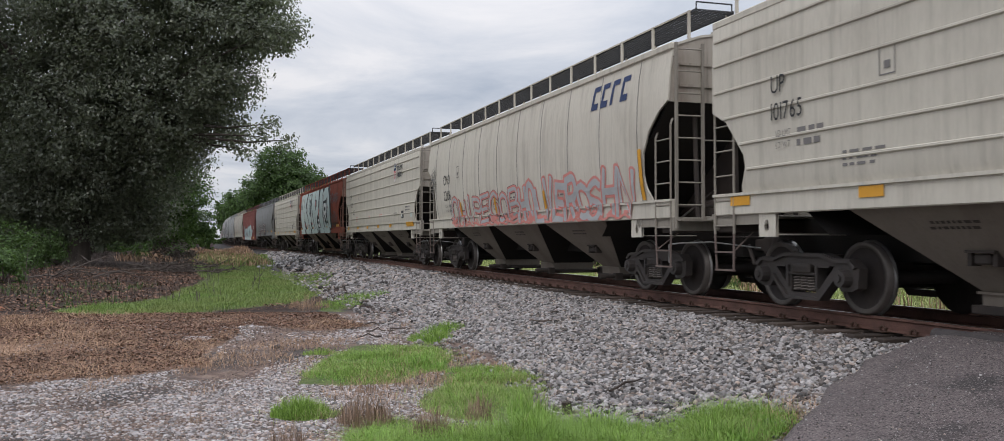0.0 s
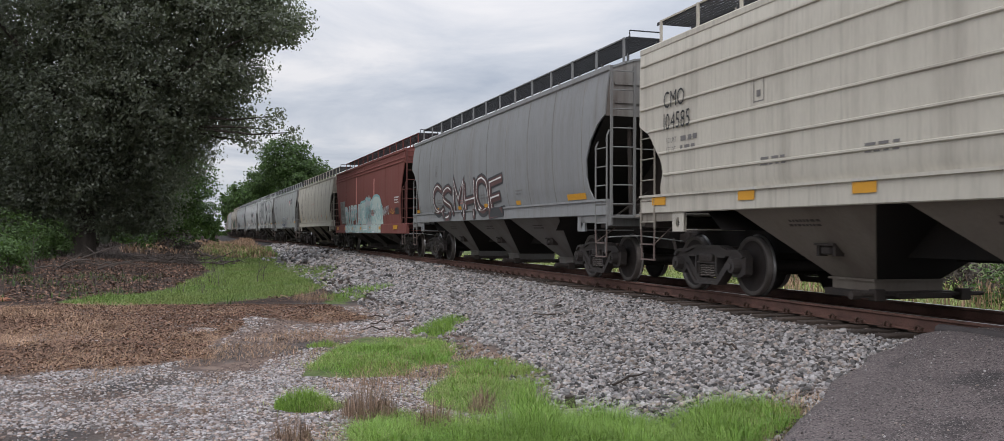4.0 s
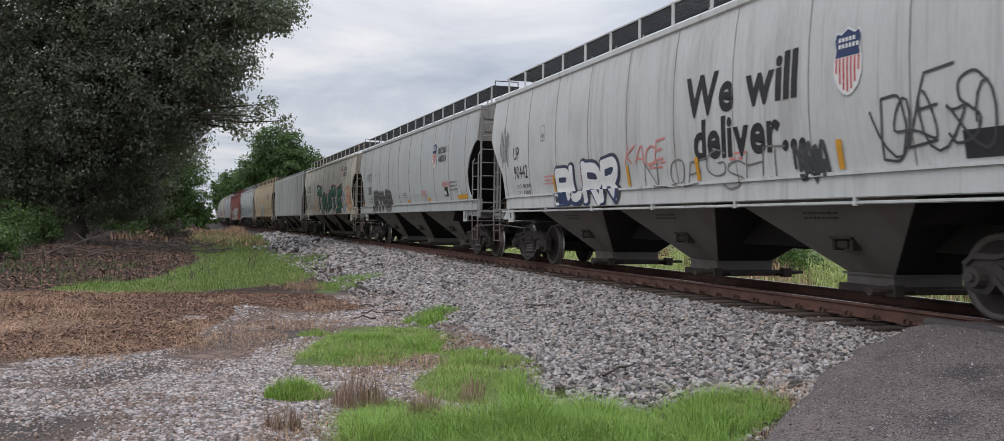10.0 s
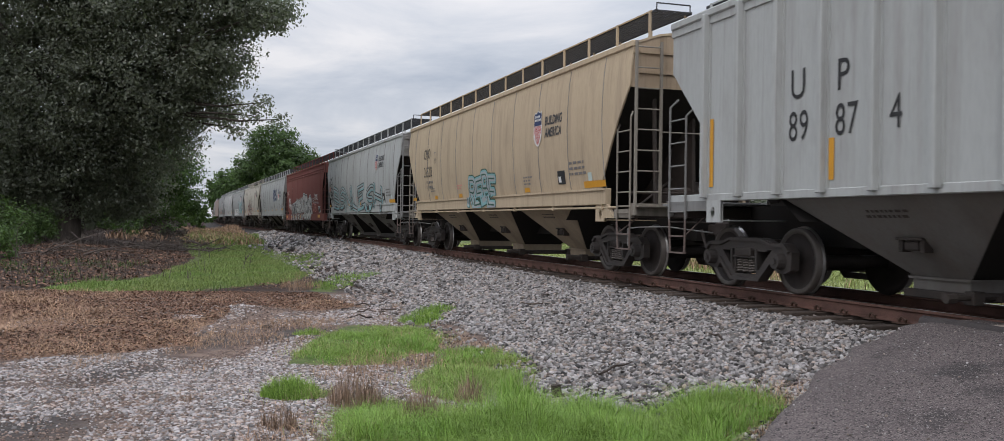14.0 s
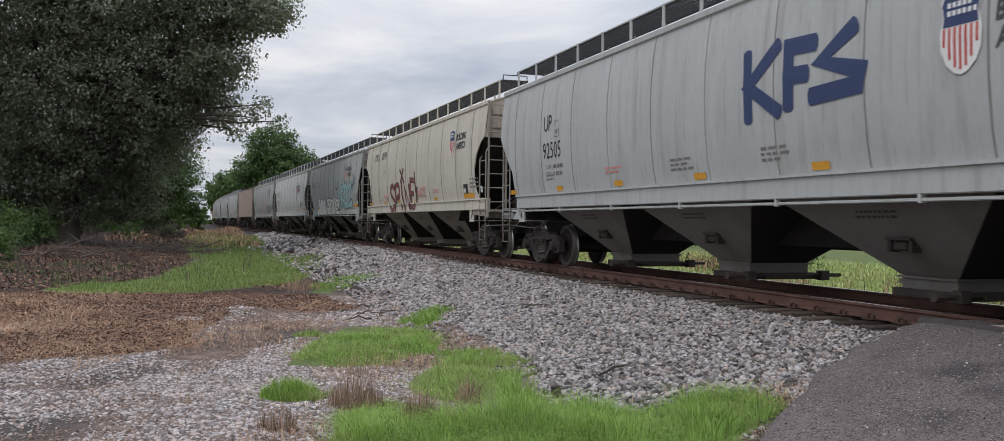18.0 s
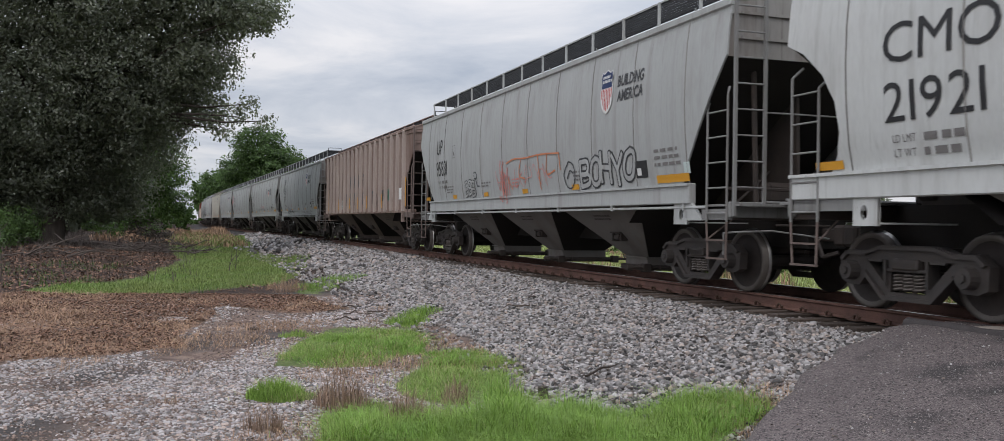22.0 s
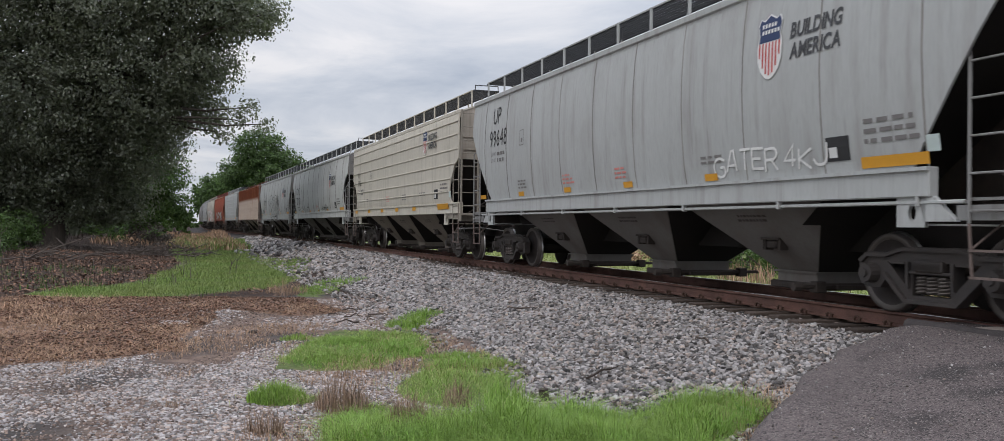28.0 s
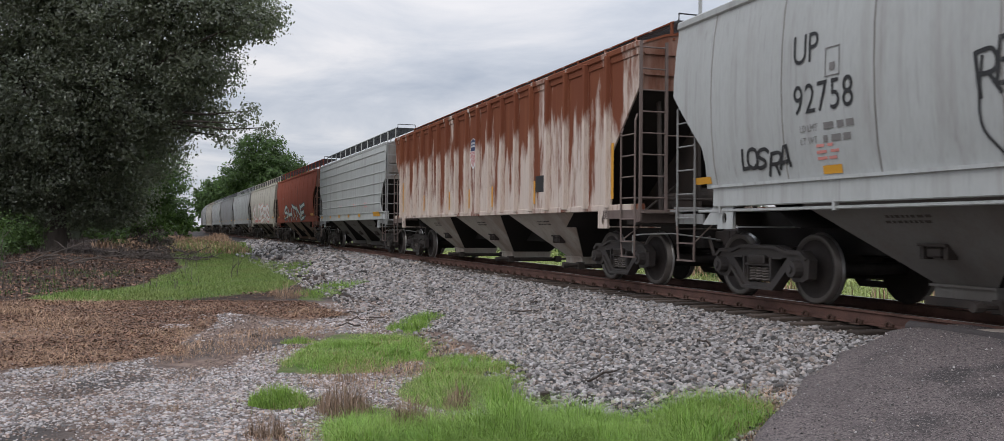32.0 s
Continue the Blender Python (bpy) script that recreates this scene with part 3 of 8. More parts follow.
END = {
    "orange": paint("rusted_end_paint", (0.30, 0.19, 0.15), dirt=(0.10, 0.05, 0.035), rust=(0.17, 0.075, 0.05), spot_scale=1.8, spot_at=(0.42, 0.6), streak=0.6),
    "tan": paint("tan_end_paint_with_soot", (0.40, 0.36, 0.31), dirt=(0.10, 0.075, 0.06), rust=(0.20, 0.15, 0.12), spot_scale=1.4, spot_at=(0.5, 0.75), streak=0.6),
    "buff": paint("buff_end_paint_with_soot", (0.40, 0.31, 0.22), dirt=(0.10, 0.07, 0.05), streak=0.5),
}
END["grey"] = paint("grey_end_paint_with_soot", (0.29, 0.28, 0.265), dirt=(0.09, 0.07, 0.06), rust=(0.15, 0.11, 0.09), spot_scale=1.2, spot_at=(0.5, 0.72), streak=0.6)
END["pale"] = END["dark"] = END["grey"]
END["rust"] = END["orange"]
END["brown"] = PAINTS["brown"]
# soot and brake dust on the ends of the cars
SOOTY = {k: paint("sooty_" + k, tuple(0.6 * c + 0.02 for c in b), dirt=(0.07, 0.05, 0.04), streak=0.5) for k, b in (
    ("tan", (0.42, 0.38, 0.32)), ("grey", (0.36, 0.36, 0.35)), ("red", (0.2, 0.07, 0.06)), ("orange", (0.30, 0.15, 0.11)), ("brown", (0.25, 0.19, 0.17)))}
for a, b in (("pale", "grey"), ("dark", "grey"), ("buff", "tan"), ("rust", "brown")):
    SOOTY[a] = SOOTY[b]
M_SEAM = mat("grimy_weld", (0.16, 0.15, 0.14), 0.8, 0, (0.32, 0.31, 0.29), 2, 0.8, 30, 0.2, 0, stretch=(1, 1, 0.4), per_object=0.2)
M_CHROME = mat("chrome_spray", (0.64, 0.635, 0.61), 0.5, 0.1, (0.22, 0.21, 0.21), 4, 0.8, 40, 0.15, 0, stretch=(0.25, 1, 2.5))

# kinds of body: profile of the side (half width, height), notch at the ends (top, bottom, depth)
KINDS = {
    "ribbed": dict(prof=[(1.50, 1.56), (1.54, 1.7), (1.555, 2.6), (1.555, 3.5), (1.54, 4.05), (1.50, 4.12)], notch=[(2.80, 0.0), (2.62, 0.38), (2.12, 0.82), (1.95, 0.86), (1.56, 0.72)], bays=3),
    "round": dict(prof=[(1.47, 1.56), (1.54, 1.9), (1.585, 2.35), (1.60, 2.8), (1.59, 3.25), (1.55, 3.7), (1.48, 4.12)], notch=[(3.20, 0.0), (3.05, 0.32), (2.75, 0.68), (2.4, 0.90), (2.05, 0.95), (1.8, 0.88), (1.56, 0.70)], bays=3),
    "slant": dict(prof=[(1.47, 1.56), (1.53, 1.9), (1.57, 2.35), (1.59, 2.8), (1.58, 3.25), (1.55, 3.7), (1.49, 4.12)], notch=[(3.35, 0.0), (1.56, 1.35)], bays=3),
    "bent": dict(prof=[(1.47, 1.56), (1.54, 1.9), (1.585, 2.35), (1.60, 2.8), (1.59, 3.25), (1.55, 3.7), (1.48, 4.12)], notch=[(3.0, 0.0), (2.15, 0.80), (1.9, 0.86), (1.56, 0.80)], bays=3),
    "posts": dict(prof=[(1.48, 1.36), (1.48, 1.8), (1.48, 4.12)], notch=[(3.35, 0.0), (2.35, 1.0), (1.36, 1.05)], bays=3),
    "long": dict(prof=[(1.47, 1.26), (1.52, 1.65), (1.56, 2.3), (1.57, 3.0), (1.56, 3.6), (1.52, 4.12)], notch=[(3.6, 0.0), (3.1, 0.35), (2.2, 0.8), (1.26, 0.98)], bays=3),
}
EAVE = 4.12


def half_width(kind, z):
    p = KINDS[kind]["prof"]
    return float(np.interp(z, [h for _, h in p], [w for w, _ in p]))


def lathe(bm, prof, y0=0.0, n=28):
    """A ring about the y axis from (radius, y) pairs."""
    rings = [[bm.verts.new((r * math.cos(a), y0 + y, r * math.sin(a))) for a in (2 * math.pi * i / n for i in range(n))] for r, y in prof]
    for ra, rb in zip(rings, rings[1:]):
        for i in range(n):
            bm.faces.new((ra[i], ra[(i + 1) % n], rb[(i + 1) % n], rb[i]))


def fresh(name, build, material, smooth=False):
    bm = bmesh.new()
    build(bm)
    me = bpy.data.meshes.new(name)
    bm.to_mesh(me)
    bm.free()
    me.materials.append(material)
    if smooth:
        for p in me.polygons:
            p.use_smooth = True
    return me


def b_wheelset(bm):
    for sgn in (-1, 1):
        pr = [(0.02, 0.09), (0.10, 0.09), (0.12, 0.055), (0.30, 0.035), (0.385, 0.055), (0.40, 0.07), (0.432, 0.072), (0.457, 0.07), (0.46, -0.02), (0.485, -0.045), (0.48, -0.065), (0.40, -0.065), (0.15, -0.03), (0.12, -0.09), (0.085, -0.09)]
        lathe(bm, [(r, y * sgn) for r, y in pr], 0.745 * sgn)
    lathe(bm, [(0.085, -0.66), (0.085, 0.66)], n=12)
    bmesh.ops.recalc_face_normals(bm, faces=bm.faces[:])
    for f in bm.faces:
        c = f.calc_center_median()
        r = math.hypot(c.x, c.z)
        f.smooth = True
        if 0.456 < r < 0.475:
            f.material_index = 1
        elif 0.39 < r < 0.457 and abs(c.y) > 0.745:
            f.material_index = 2


def b_sideframe(bm):
    # cast frame: top chord, two tension limbs, jaws over the bearings
    def frame_with(y0, y1):
        # the plate is pieced together round its windows
        pieces = [
            [(-1.12, 0.58), (-1.10, 0.34), (-0.98, 0.29), (-0.78, 0.29), (-0.66, 0.42), (-0.66, 0.70), (-0.98, 0.70)],
            [(1.12, 0.58), (0.98, 0.70), (0.66, 0.70), (0.66, 0.42), (0.78, 0.29), (0.98, 0.29), (1.10, 0.34)],
            [(-0.66, 0.60), (0.66, 0.60), (0.66, 0.70), (0.42, 0.765), (-0.42, 0.765), (-0.66, 0.70)],
            [(-0.66, 0.60), (-0.66, 0.42), (-0.36, 0.145), (-0.27, 0.145), (-0.27, 0.24), (-0.58, 0.53)],
            [(0.66, 0.60), (0.58, 0.53), (0.27, 0.24), (0.27, 0.145), (0.36, 0.145), (0.66, 0.42)],
            [(-0.27, 0.145), (0.27, 0.145), (0.27, 0.235), (-0.27, 0.235)],
            [(-0.33, 0.30), (-0.27, 0.24), (-0.25, 0.60), (-0.33, 0.60)],
            [(0.33, 0.30), (0.33, 0.60), (0.25, 0.60), (0.27, 0.24)]]
        for pc in pieces:
            prism(bm, pc, y0, y1)
    frame_with(-0.06, 0.07)
    for sx in (-1, 1):
        # flanges stand proud of the web
        for pc in ([(-1.10, 0.60), (-0.98, 0.69), (-0.66, 0.69), (-0.42, 0.755), (0.0, 0.755), (0.0, 0.715), (-0.42, 0.715), (-0.66, 0.645), (-0.96, 0.645), (-1.05, 0.57)],
                   [(-0.70, 0.44), (-0.37, 0.145), (0.0, 0.145), (0.0, 0.19), (-0.35, 0.19), (-0.66, 0.47)],
                   [(-0.34, 0.31), (-0.30, 0.31), (-0.30, 0.60), (-0.34, 0.60)],
                   [(-0.60, 0.60), (-0.36, 0.60), (-0.36, 0.575), (-0.57, 0.575)]):
            prism(bm, [(sx * -x, z) for x, z in pc][::sx], -0.10, -0.055)
    box(bm, -0.29, 0.29, -0.10, 0.03, 0.47, 0.505, 0.01)
    box(bm, -0.20, 0.20, -0.12, -0.03, 0.50, 0.62, 0.015)
    bmesh.ops.remove_doubles(bm, verts=bm.verts[:], dist=0.0005)


def b_cap(bm):
    for d, r1, r2, y in ((0.16, 0.125, 0.105, -0.10), (0.03, 0.05, 0.05, -0.19)):
        bmesh.ops.create_cone(bm, cap_ends=True, segments=14 if r1 > 0.1 else 6, radius1=r1, radius2=r2, depth=d, matrix=Matrix.Translation((0, y, 0.457)) @ Matrix.Rotation(radians(90), 4, "X"))


def b_spring(bm):
    # a coil drawn as a helix
    pts = [(0.062 * math.cos(a), 0.062 * math.sin(a), 0.25 + 0.21 * a / (2 * math.pi * 5.5)) for a in np.linspace(0, 2 * math.pi * 5.5, 56)]
    prev = None
    for i, p in enumerate(pts):
        a = 2 * math.pi * 5.5 * i / 55
        ring = [bm.verts.new((p[0] + 0.016 * math.cos(a) * math.cos(b), p[1] + 0.016 * math.sin(a) * math.cos(b), p[2] + 0.016 * math.sin(b))) for b in (0, math.pi / 2, math.pi, 3 * math.pi / 2)]
        if prev:
            for k in range(4):
                bm.faces.new((prev[k], prev[(k + 1) % 4], ring[(k + 1) % 4], ring[k]))
        prev = ring
    bmesh.ops.recalc_face_normals(bm, faces=bm.faces[:])


def b_bolster(bm):
    box(bm, -0.2, 0.2, -1.12, 1.12, 0.49, 0.60, 0.02)
    box(bm, -0.24, 0.24, -0.75, 0.75, 0.52, 0.74, 0.03)
    box(bm, -0.9, 0.9, -0.06, 0.06, 0.42, 0.50)


def b_beam(bm):
    box(bm, -0.05, 0.05, -0.72, 0.72, 0.30, 0.42, 0.01)


ME_WHEELSET = fresh("wheelset", b_wheelset, M_WHEEL, True)
ME_WHEELSET.materials.append(M_RIM)
ME_WHEELSET.materials.append(M_RIMFACE)
ME_FRAME = fresh("sideframe", b_sideframe, M_CAST)
ME_SPRING = fresh("spring", b_spring, M_SPRING)
ME_CAP = fresh("bearing_cap", b_cap, M_CAST)
ME_BOLSTER = fresh("truck", b_bolster, M_GRIME)
ME_BEAM = fresh("brake_beam", b_beam, M_GRIME)


@lru_cache(None)
def body_meshes(kind, half):
    """Meshes of one kind of body; half: half the length over the end sills."""
    K = KINDS[kind]
    prof, notch = K["prof"], K["notch"]
    nt_ = notch[0][0]
    xe = half - 0.28          # end of the side sheet
    z0 = prof[0][1]
    out = {}

    def x_limit(z):
        """Half length of the side sheet at the height z."""
        return xe - float(np.interp(z, [a for a, _ in notch][::-1], [b for _, b in notch][::-1]))

    def side(bm):
        zs = sorted({h for _, h in prof} | {a for a, _ in notch})
        nx = 10
        grids = []
        for dy, sg in ((0.0, 1), (0.03, -1)):
            rows = []
            for z in zs:
                w, xl = half_width(kind, z), x_limit(z)
                rows.append([bm.verts.new((xl * (2 * i / nx - 1), -w + dy, z)) for i in range(nx + 1)])
            for ra, rb in zip(rows, rows[1:]):
                for i in range(nx):
                    f = bm.faces.new((ra[i], ra[i + 1], rb[i + 1], rb[i])[::sg])
                    f.smooth = True
            grids.append(rows)
        ro, ri = grids
        rim = [ro[0][i] for i in range(nx + 1)] + [r[nx] for r in ro[1:]] + [ro[-1][i] for i in range(nx - 1, -1, -1)] + [r[0] for r in ro[-2:0:-1]]
        rin = [ri[0][i] for i in range(nx + 1)] + [r[nx] for r in ri[1:]] + [ri[-1][i] for i in range(nx - 1, -1, -1)] + [r[0] for r in ri[-2:0:-1]]
        va, vb = [bm.verts.new(v.co) for v in rim], [bm.verts.new(v.co) for v in rin]
        for i in range(len(va)):
            k = (i + 1) % len(va)
            bm.faces.new((va[k], va[i], vb[i], vb[k]))
    out["side_sheet"] = fresh("side_sheet", side, PAINTS["tan"])

    def sill(bm):
        if kind == "posts":
            box(bm, -half + 0.25, half - 0.25, -1.50, -1.36, 1.29, 1.40, 0.01)
        elif kind == "long":
            box(bm, -half + 0.1, half - 0.1, -1.55, -1.40, 0.89, 1.28, 0.012)
        else:
            e = half - (1.33 if kind in ("slant", "bent") else 0.28)
            box(bm, -e, e, -1.53, -1.40, 1.29, 1.60, 0.012)
            box(bm, -e, e, -1.56, -1.50, 1.56, 1.60)
            if kind in ("slant", "bent"):
                # gusset that steps down from the sill to the end plate
                for k in (-1, 1):
                    prism(bm, [(k * (e - 0.18), 1.30), (k * (e + 0.02), 1.30), (k * (e + 0.32), 1.04), (k * (e - 0.10), 1.04)][::k], -1.50, -1.44)
    out["side_sill"] = fresh("side_sill", sill, PAINTS["tan"])

    def eave(bm):
        w = prof[-1][0]
        box(bm, -xe - 0.02, xe + 0.02, -w - 0.05, -w + 0.04, EAVE - 0.09, EAVE + 0.03, 0.02)
        box(bm, -xe - 0.02, xe + 0.02, -w - 0.02, -w + 0.02, EAVE - 0.20, EAVE - 0.09)
    out["eave_rail"] = fresh("eave_rail", eave, PAINTS["tan"])

    def ridge(bm):
        box(bm, -xe + 0.05, xe - 0.05, -0.025, 0.01, -0.03, 0.03, 0.012)
    out["eave_ridge"] = fresh("eave_ridge", ridge, PAINTS["tan"])

    def roof(bm):
        w = prof[-1][0]
        sec = [(-w, EAVE), (-w * 0.66, EAVE + 0.17), (-w * 0.3, EAVE + 0.25), (w * 0.3, EAVE + 0.25), (w * 0.66, EAVE + 0.17), (w, EAVE)]
        a = [[bm.verts.new((x, y, z)) for y, z in sec] for x in (-xe, xe)]
        b = [[bm.verts.new((x, y, z - 0.04)) for y, z in sec] for x in (-xe, xe)]
        for i in range(5):
            bm.faces.new((a[0][i], a[1][i], a[1][i + 1], a[0][i + 1]))
            bm.faces.new((b[0][i + 1], b[1][i + 1], b[1][i], b[0][i]))
            for k in (0, 1):
                bm.faces.new((a[k][i], a[k][i + 1], b[k][i + 1], b[k][i]))
        for i in (0, 5):
            bm.faces.new((a[0][i], b[0][i], b[1][i], a[1][i]))
        bmesh.ops.recalc_face_normals(bm, faces=bm.faces[:])
    out["roof"] = fresh("roof", roof, PAINTS["tan"])

    w1, wn_, xs = prof[-1][0], half_width(kind, nt_) - 0.04, xe - 0.02
    x_in = xs - 2.6 * (nt_ - 1.0) / 1.9

    def endsheet(bm):
        for th in (0.0, 0.04):
            v = [[bm.verts.new((xs - th, s * w, z)) for s in (-1, 1)] for z, w in ((EAVE + 0.02, w1 - 0.03), (nt_ - 0.02, wn_))]
            bm.faces.new((v[0][0], v[0][1], v[1][1], v[1][0]) if th == 0 else (v[0][1], v[0][0], v[1][0], v[1][1]))
        # arched top of the end
        t = [bm.verts.new((xs, y, z)) for y, z in ((-w1 + 0.03, EAVE + 0.02), (w1 - 0.03, EAVE + 0.02), (w1 * 0.66, EAVE + 0.15), (w1 * 0.3, EAVE + 0.22), (-w1 * 0.3, EAVE + 0.22), (-w1 * 0.66, EAVE + 0.15))]
        bm.faces.new(t)
        for z in (nt_ + 0.25, nt_ + 0.6):
            if z < EAVE - 0.1:
                box(bm, xs, xs + 0.03, -w1 + 0.1, w1 - 0.1, z - 0.02, z + 0.02)
    out["end_sheet"] = fresh("end_sheet", endsheet, PAINTS["tan"])

    def endslope(bm):
        # the slope sheet that runs in to the first hopper
        for th in (0.0, 0.04):
            v = [[bm.verts.new((x - th, s * w, z)) for s in (-1, 1)] for x, z, w in ((xs, nt_ - 0.01, wn_), (x_in, 1.0, 1.38))]
            bm.faces.new((v[0][0], v[0][1], v[1][1], v[1][0]) if th == 0 else (v[0][1], v[0][0], v[1][0], v[1][1]))
    out["slope_sheet"] = fresh("slope_sheet", endslope, M_GRIME)

    def web(bm):
        # dark stiffening web between the slope sheet and the end platform
        x1 = x_in
        prism(bm, [(xs - 0.5, nt_ - 0.45), (half - 0.75, 1.25), (x1 + 0.3, 1.25)], -0.03, 0.03)
        box(bm, half - 0.75, half - 0.25, -1.45, 1.45, 1.05, 1.22, 0.01)
        for y in (-0.95, 0.95):
            rod(bm, (half - 0.45, y, 1.2), (xs - 0.25, y, nt_ - 0.1), 0.04)
        box(bm, half - 1.15, half - 0.8, -0.5, 0.1, 1.30, 1.62, 0.06)
    out["end_frame"] = fresh("end_frame", web, M_GRIME)

    def cylinder_tank(bm):
        bmesh.ops.create_cone(bm, cap_ends=True, segments=14, radius1=0.2, radius2=0.2, depth=1.1, matrix=Matrix.Translation((half - 1.2, 0.6, 1.55)) @ Matrix.Rotation(radians(90), 4, "X"))
        rod(bm, (half - 0.6, -1.35, 1.5), (half - 0.6, 1.35, 1.5), 0.025)
        rod(bm, (half - 0.6, -1.2, 1.28), (half - 1.2, -0.2, 1.8), 0.02)
    out["brake_reservoir"] = fresh("brake_reservoir", cylinder_tank, M_GRIME, False)

    n = K["bays"]
    span = 2 * (half - 2.9)
    wtop = span / n

    zt, zb, bb, yb = (0.95 if kind == "long" else 1.30), 0.36, 0.42, 0.50
    hw = wtop * (0.45 if kind == "long" else 0.43)

    def bay(bm):
        # a trough: two side sheets that lean in, joined by the throat
        o = [(-1.40, zt), (-yb, zb), (yb, zb), (1.40, zt)]
        i = [(1.37, zt), (yb - 0.03, zb + 0.03), (-yb + 0.03, zb + 0.03), (-1.37, zt)]
        u = o + i
        ring = [[bm.verts.new((sx * (hw if z == zt else bb), y, z)) for y, z in u] for sx in (-1, 1)]
        for k in range(8):
            j = (k + 1) % 8
            bm.faces.new((ring[0][k], ring[0][j], ring[1][j], ring[1][k]))
        for r in ring:
            for k in range(3):
                bm.faces.new((r[k], r[k + 1], r[6 - k], r[7 - k]))
        bmesh.ops.recalc_face_normals(bm, faces=bm.faces[:])
    out["hopper_bay"] = fresh("hopper_bay", bay, LOW["tan"])

    def cross(bm):
        # one slope sheet across the car
        v = [[bm.verts.new((x + d, y, z)) for x, y, z in ((hw, -1.385, zt), (hw, 1.385, zt), (bb, yb - 0.015, zb), (bb, -yb + 0.015, zb))] for d in (0.0, -0.03)]
        bm.faces.new(v[0]); bm.faces.new(v[1][::-1])
        for k in range(4):
            bm.faces.new((v[0][k], v[1][k], v[1][(k + 1) % 4], v[0][(k + 1) % 4]))
        bmesh.ops.recalc_face_normals(bm, faces=bm.faces[:])
    out["cross_slope"] = fresh("cross_slope", cross, M_SLOPE)

    def throat(bm):
        box(bm, -bb - 0.02, bb + 0.02, -yb - 0.03, yb + 0.03, 0.20, 0.365, 0.01)
        box(bm, -bb - 0.05, bb + 0.05, -yb - 0.07, yb + 0.07, 0.345, 0.372)
    out["outlet_frame"] = fresh("outlet_frame", throat, LOW["tan"])

    def gate(bm):
        box(bm, -0.52, 0.56, -0.60, 0.60, 0.125, 0.222, 0.008)
        box(bm, 0.54, 0.72, -0.4, 0.4, 0.15, 0.205)
        box(bm, 0.56, 0.70, -0.74, -0.58, 0.11, 0.26, 0.01)
        box(bm, 0.56, 0.70, 0.58, 0.74, 0.11, 0.26, 0.01)
        rod(bm, (0.64, -0.98, 0.19), (0.64, 0.98, 0.19), 0.028)
        rod(bm, (0.64, -1.06, 0.19), (0.64, -0.94, 0.19), 0.055, 8)
    out["outlet_gate"] = fresh("outlet_gate", gate, M_GRIME)

    yv = -1.40 + (1.40 - yb) * (zt - 0.78) / (zt - zb)

    def vib(bm):
        # bracket on the slope of a bay
        box(bm, -0.2, 0.2, yv - 0.09, yv, 0.80, 0.83)
        box(bm, -0.11, 0.11, yv - 0.06, yv + 0.05, 0.68, 0.79, 0.02)
        box(bm, -0.2, -0.14, yv - 0.05, yv + 0.08, 0.66, 0.82)
        box(bm, 0.14, 0.2, yv - 0.05, yv + 0.08, 0.66, 0.82)
    out["vibrator_bracket"] = fresh("vibrator_bracket", vib, M_GRIME)

    def bay_print(bm):
        # faded stencilled lines near the top of a bay
        rnd = random.Random(4)
        for z, w, sx in ((zt - 0.16, 0.62, -0.1), (zt - 0.22, 0.70, -0.12)):
            x = sx - w / 2
            while x < sx + w / 2:
                d = rnd.uniform(0.04, 0.10)
                v = [bm.verts.new((x + a * d, -1.40 + (1.40 - yb) * (zt - zz) / (zt - zb) - 0.006, zz)) for a, zz in ((0, z - 0.03), (1, z - 0.03), (1, z), (0, z))]
                bm.faces.new(v)
                x += d + 0.025
    out["bay_stencil"] = fresh("bay_stencil", bay_print, M_GRIME)

    def csill(bm):
        box(bm, -half + 0.1, half - 0.1, -0.32, 0.32, 0.66, 1.24)
        rod(bm, (-half + 1, 0.5, 0.62), (half - 1, 0.5, 0.62), 0.02)
    out["center_sill"] = fresh("center_sill", csill, M_GRIME)

    def coupler(bm):
        box(bm, half - 0.12, half + 0.32, -0.09, 0.09, 0.76, 0.95, 0.02)
        box(bm, half + 0.22, half + 0.47, -0.17, 0.15, 0.70, 1.0, 0.04)
        rod(bm, (half - 0.05, -0.9, 0.98), (half - 0.05, 0, 0.98), 0.015)
        rod(bm, (half, -0.28, 0.85), (half + 0.2, -0.3, 0.55), 0.03)
        rod(bm, (half + 0.2, -0.3, 0.55), (half + 0.46, -0.25, 0.62), 0.03)
    out["coupler"] = fresh("coupler", coupler, M_GRIME)

    def bolster(bm):
        # light plate under the sill at the truck, with a round lifting hole
        xb = half - 1.75
        ring = 16
        cx, cz, r = xb + 0.16, 1.13, 0.055
        outer = [(xb - 0.06, 1.30), (xb - 0.06, 0.98), (xb + 0.34, 0.98), (xb + 0.34, 1.30)]
        hole = [(cx + r * math.cos(a), cz + 1.5 * r * math.sin(a)) for a in (2 * math.pi * i / ring for i in range(ring))]
        for y in (-1.50, -1.46):
            vo = [bm.verts.new((x, y, z)) for x, z in outer]
            vh = [bm.verts.new((x, y, z)) for x, z in hole]
            es = [bm.edges.new((v[i], v[(i + 1) % len(v)])) for v in (vo, vh) for i in range(len(v))]
            bmesh.ops.triangle_fill(bm, edges=es, use_beauty=True)
        prism(bm, [(xb - 0.06, 1.0), (xb + 0.3, 1.0), (xb + 0.3, 1.02), (xb - 0.06, 1.02)], -1.46, -0.4)
    out["bolster_plate"] = fresh("bolster_plate", bolster, PAINTS["tan"])

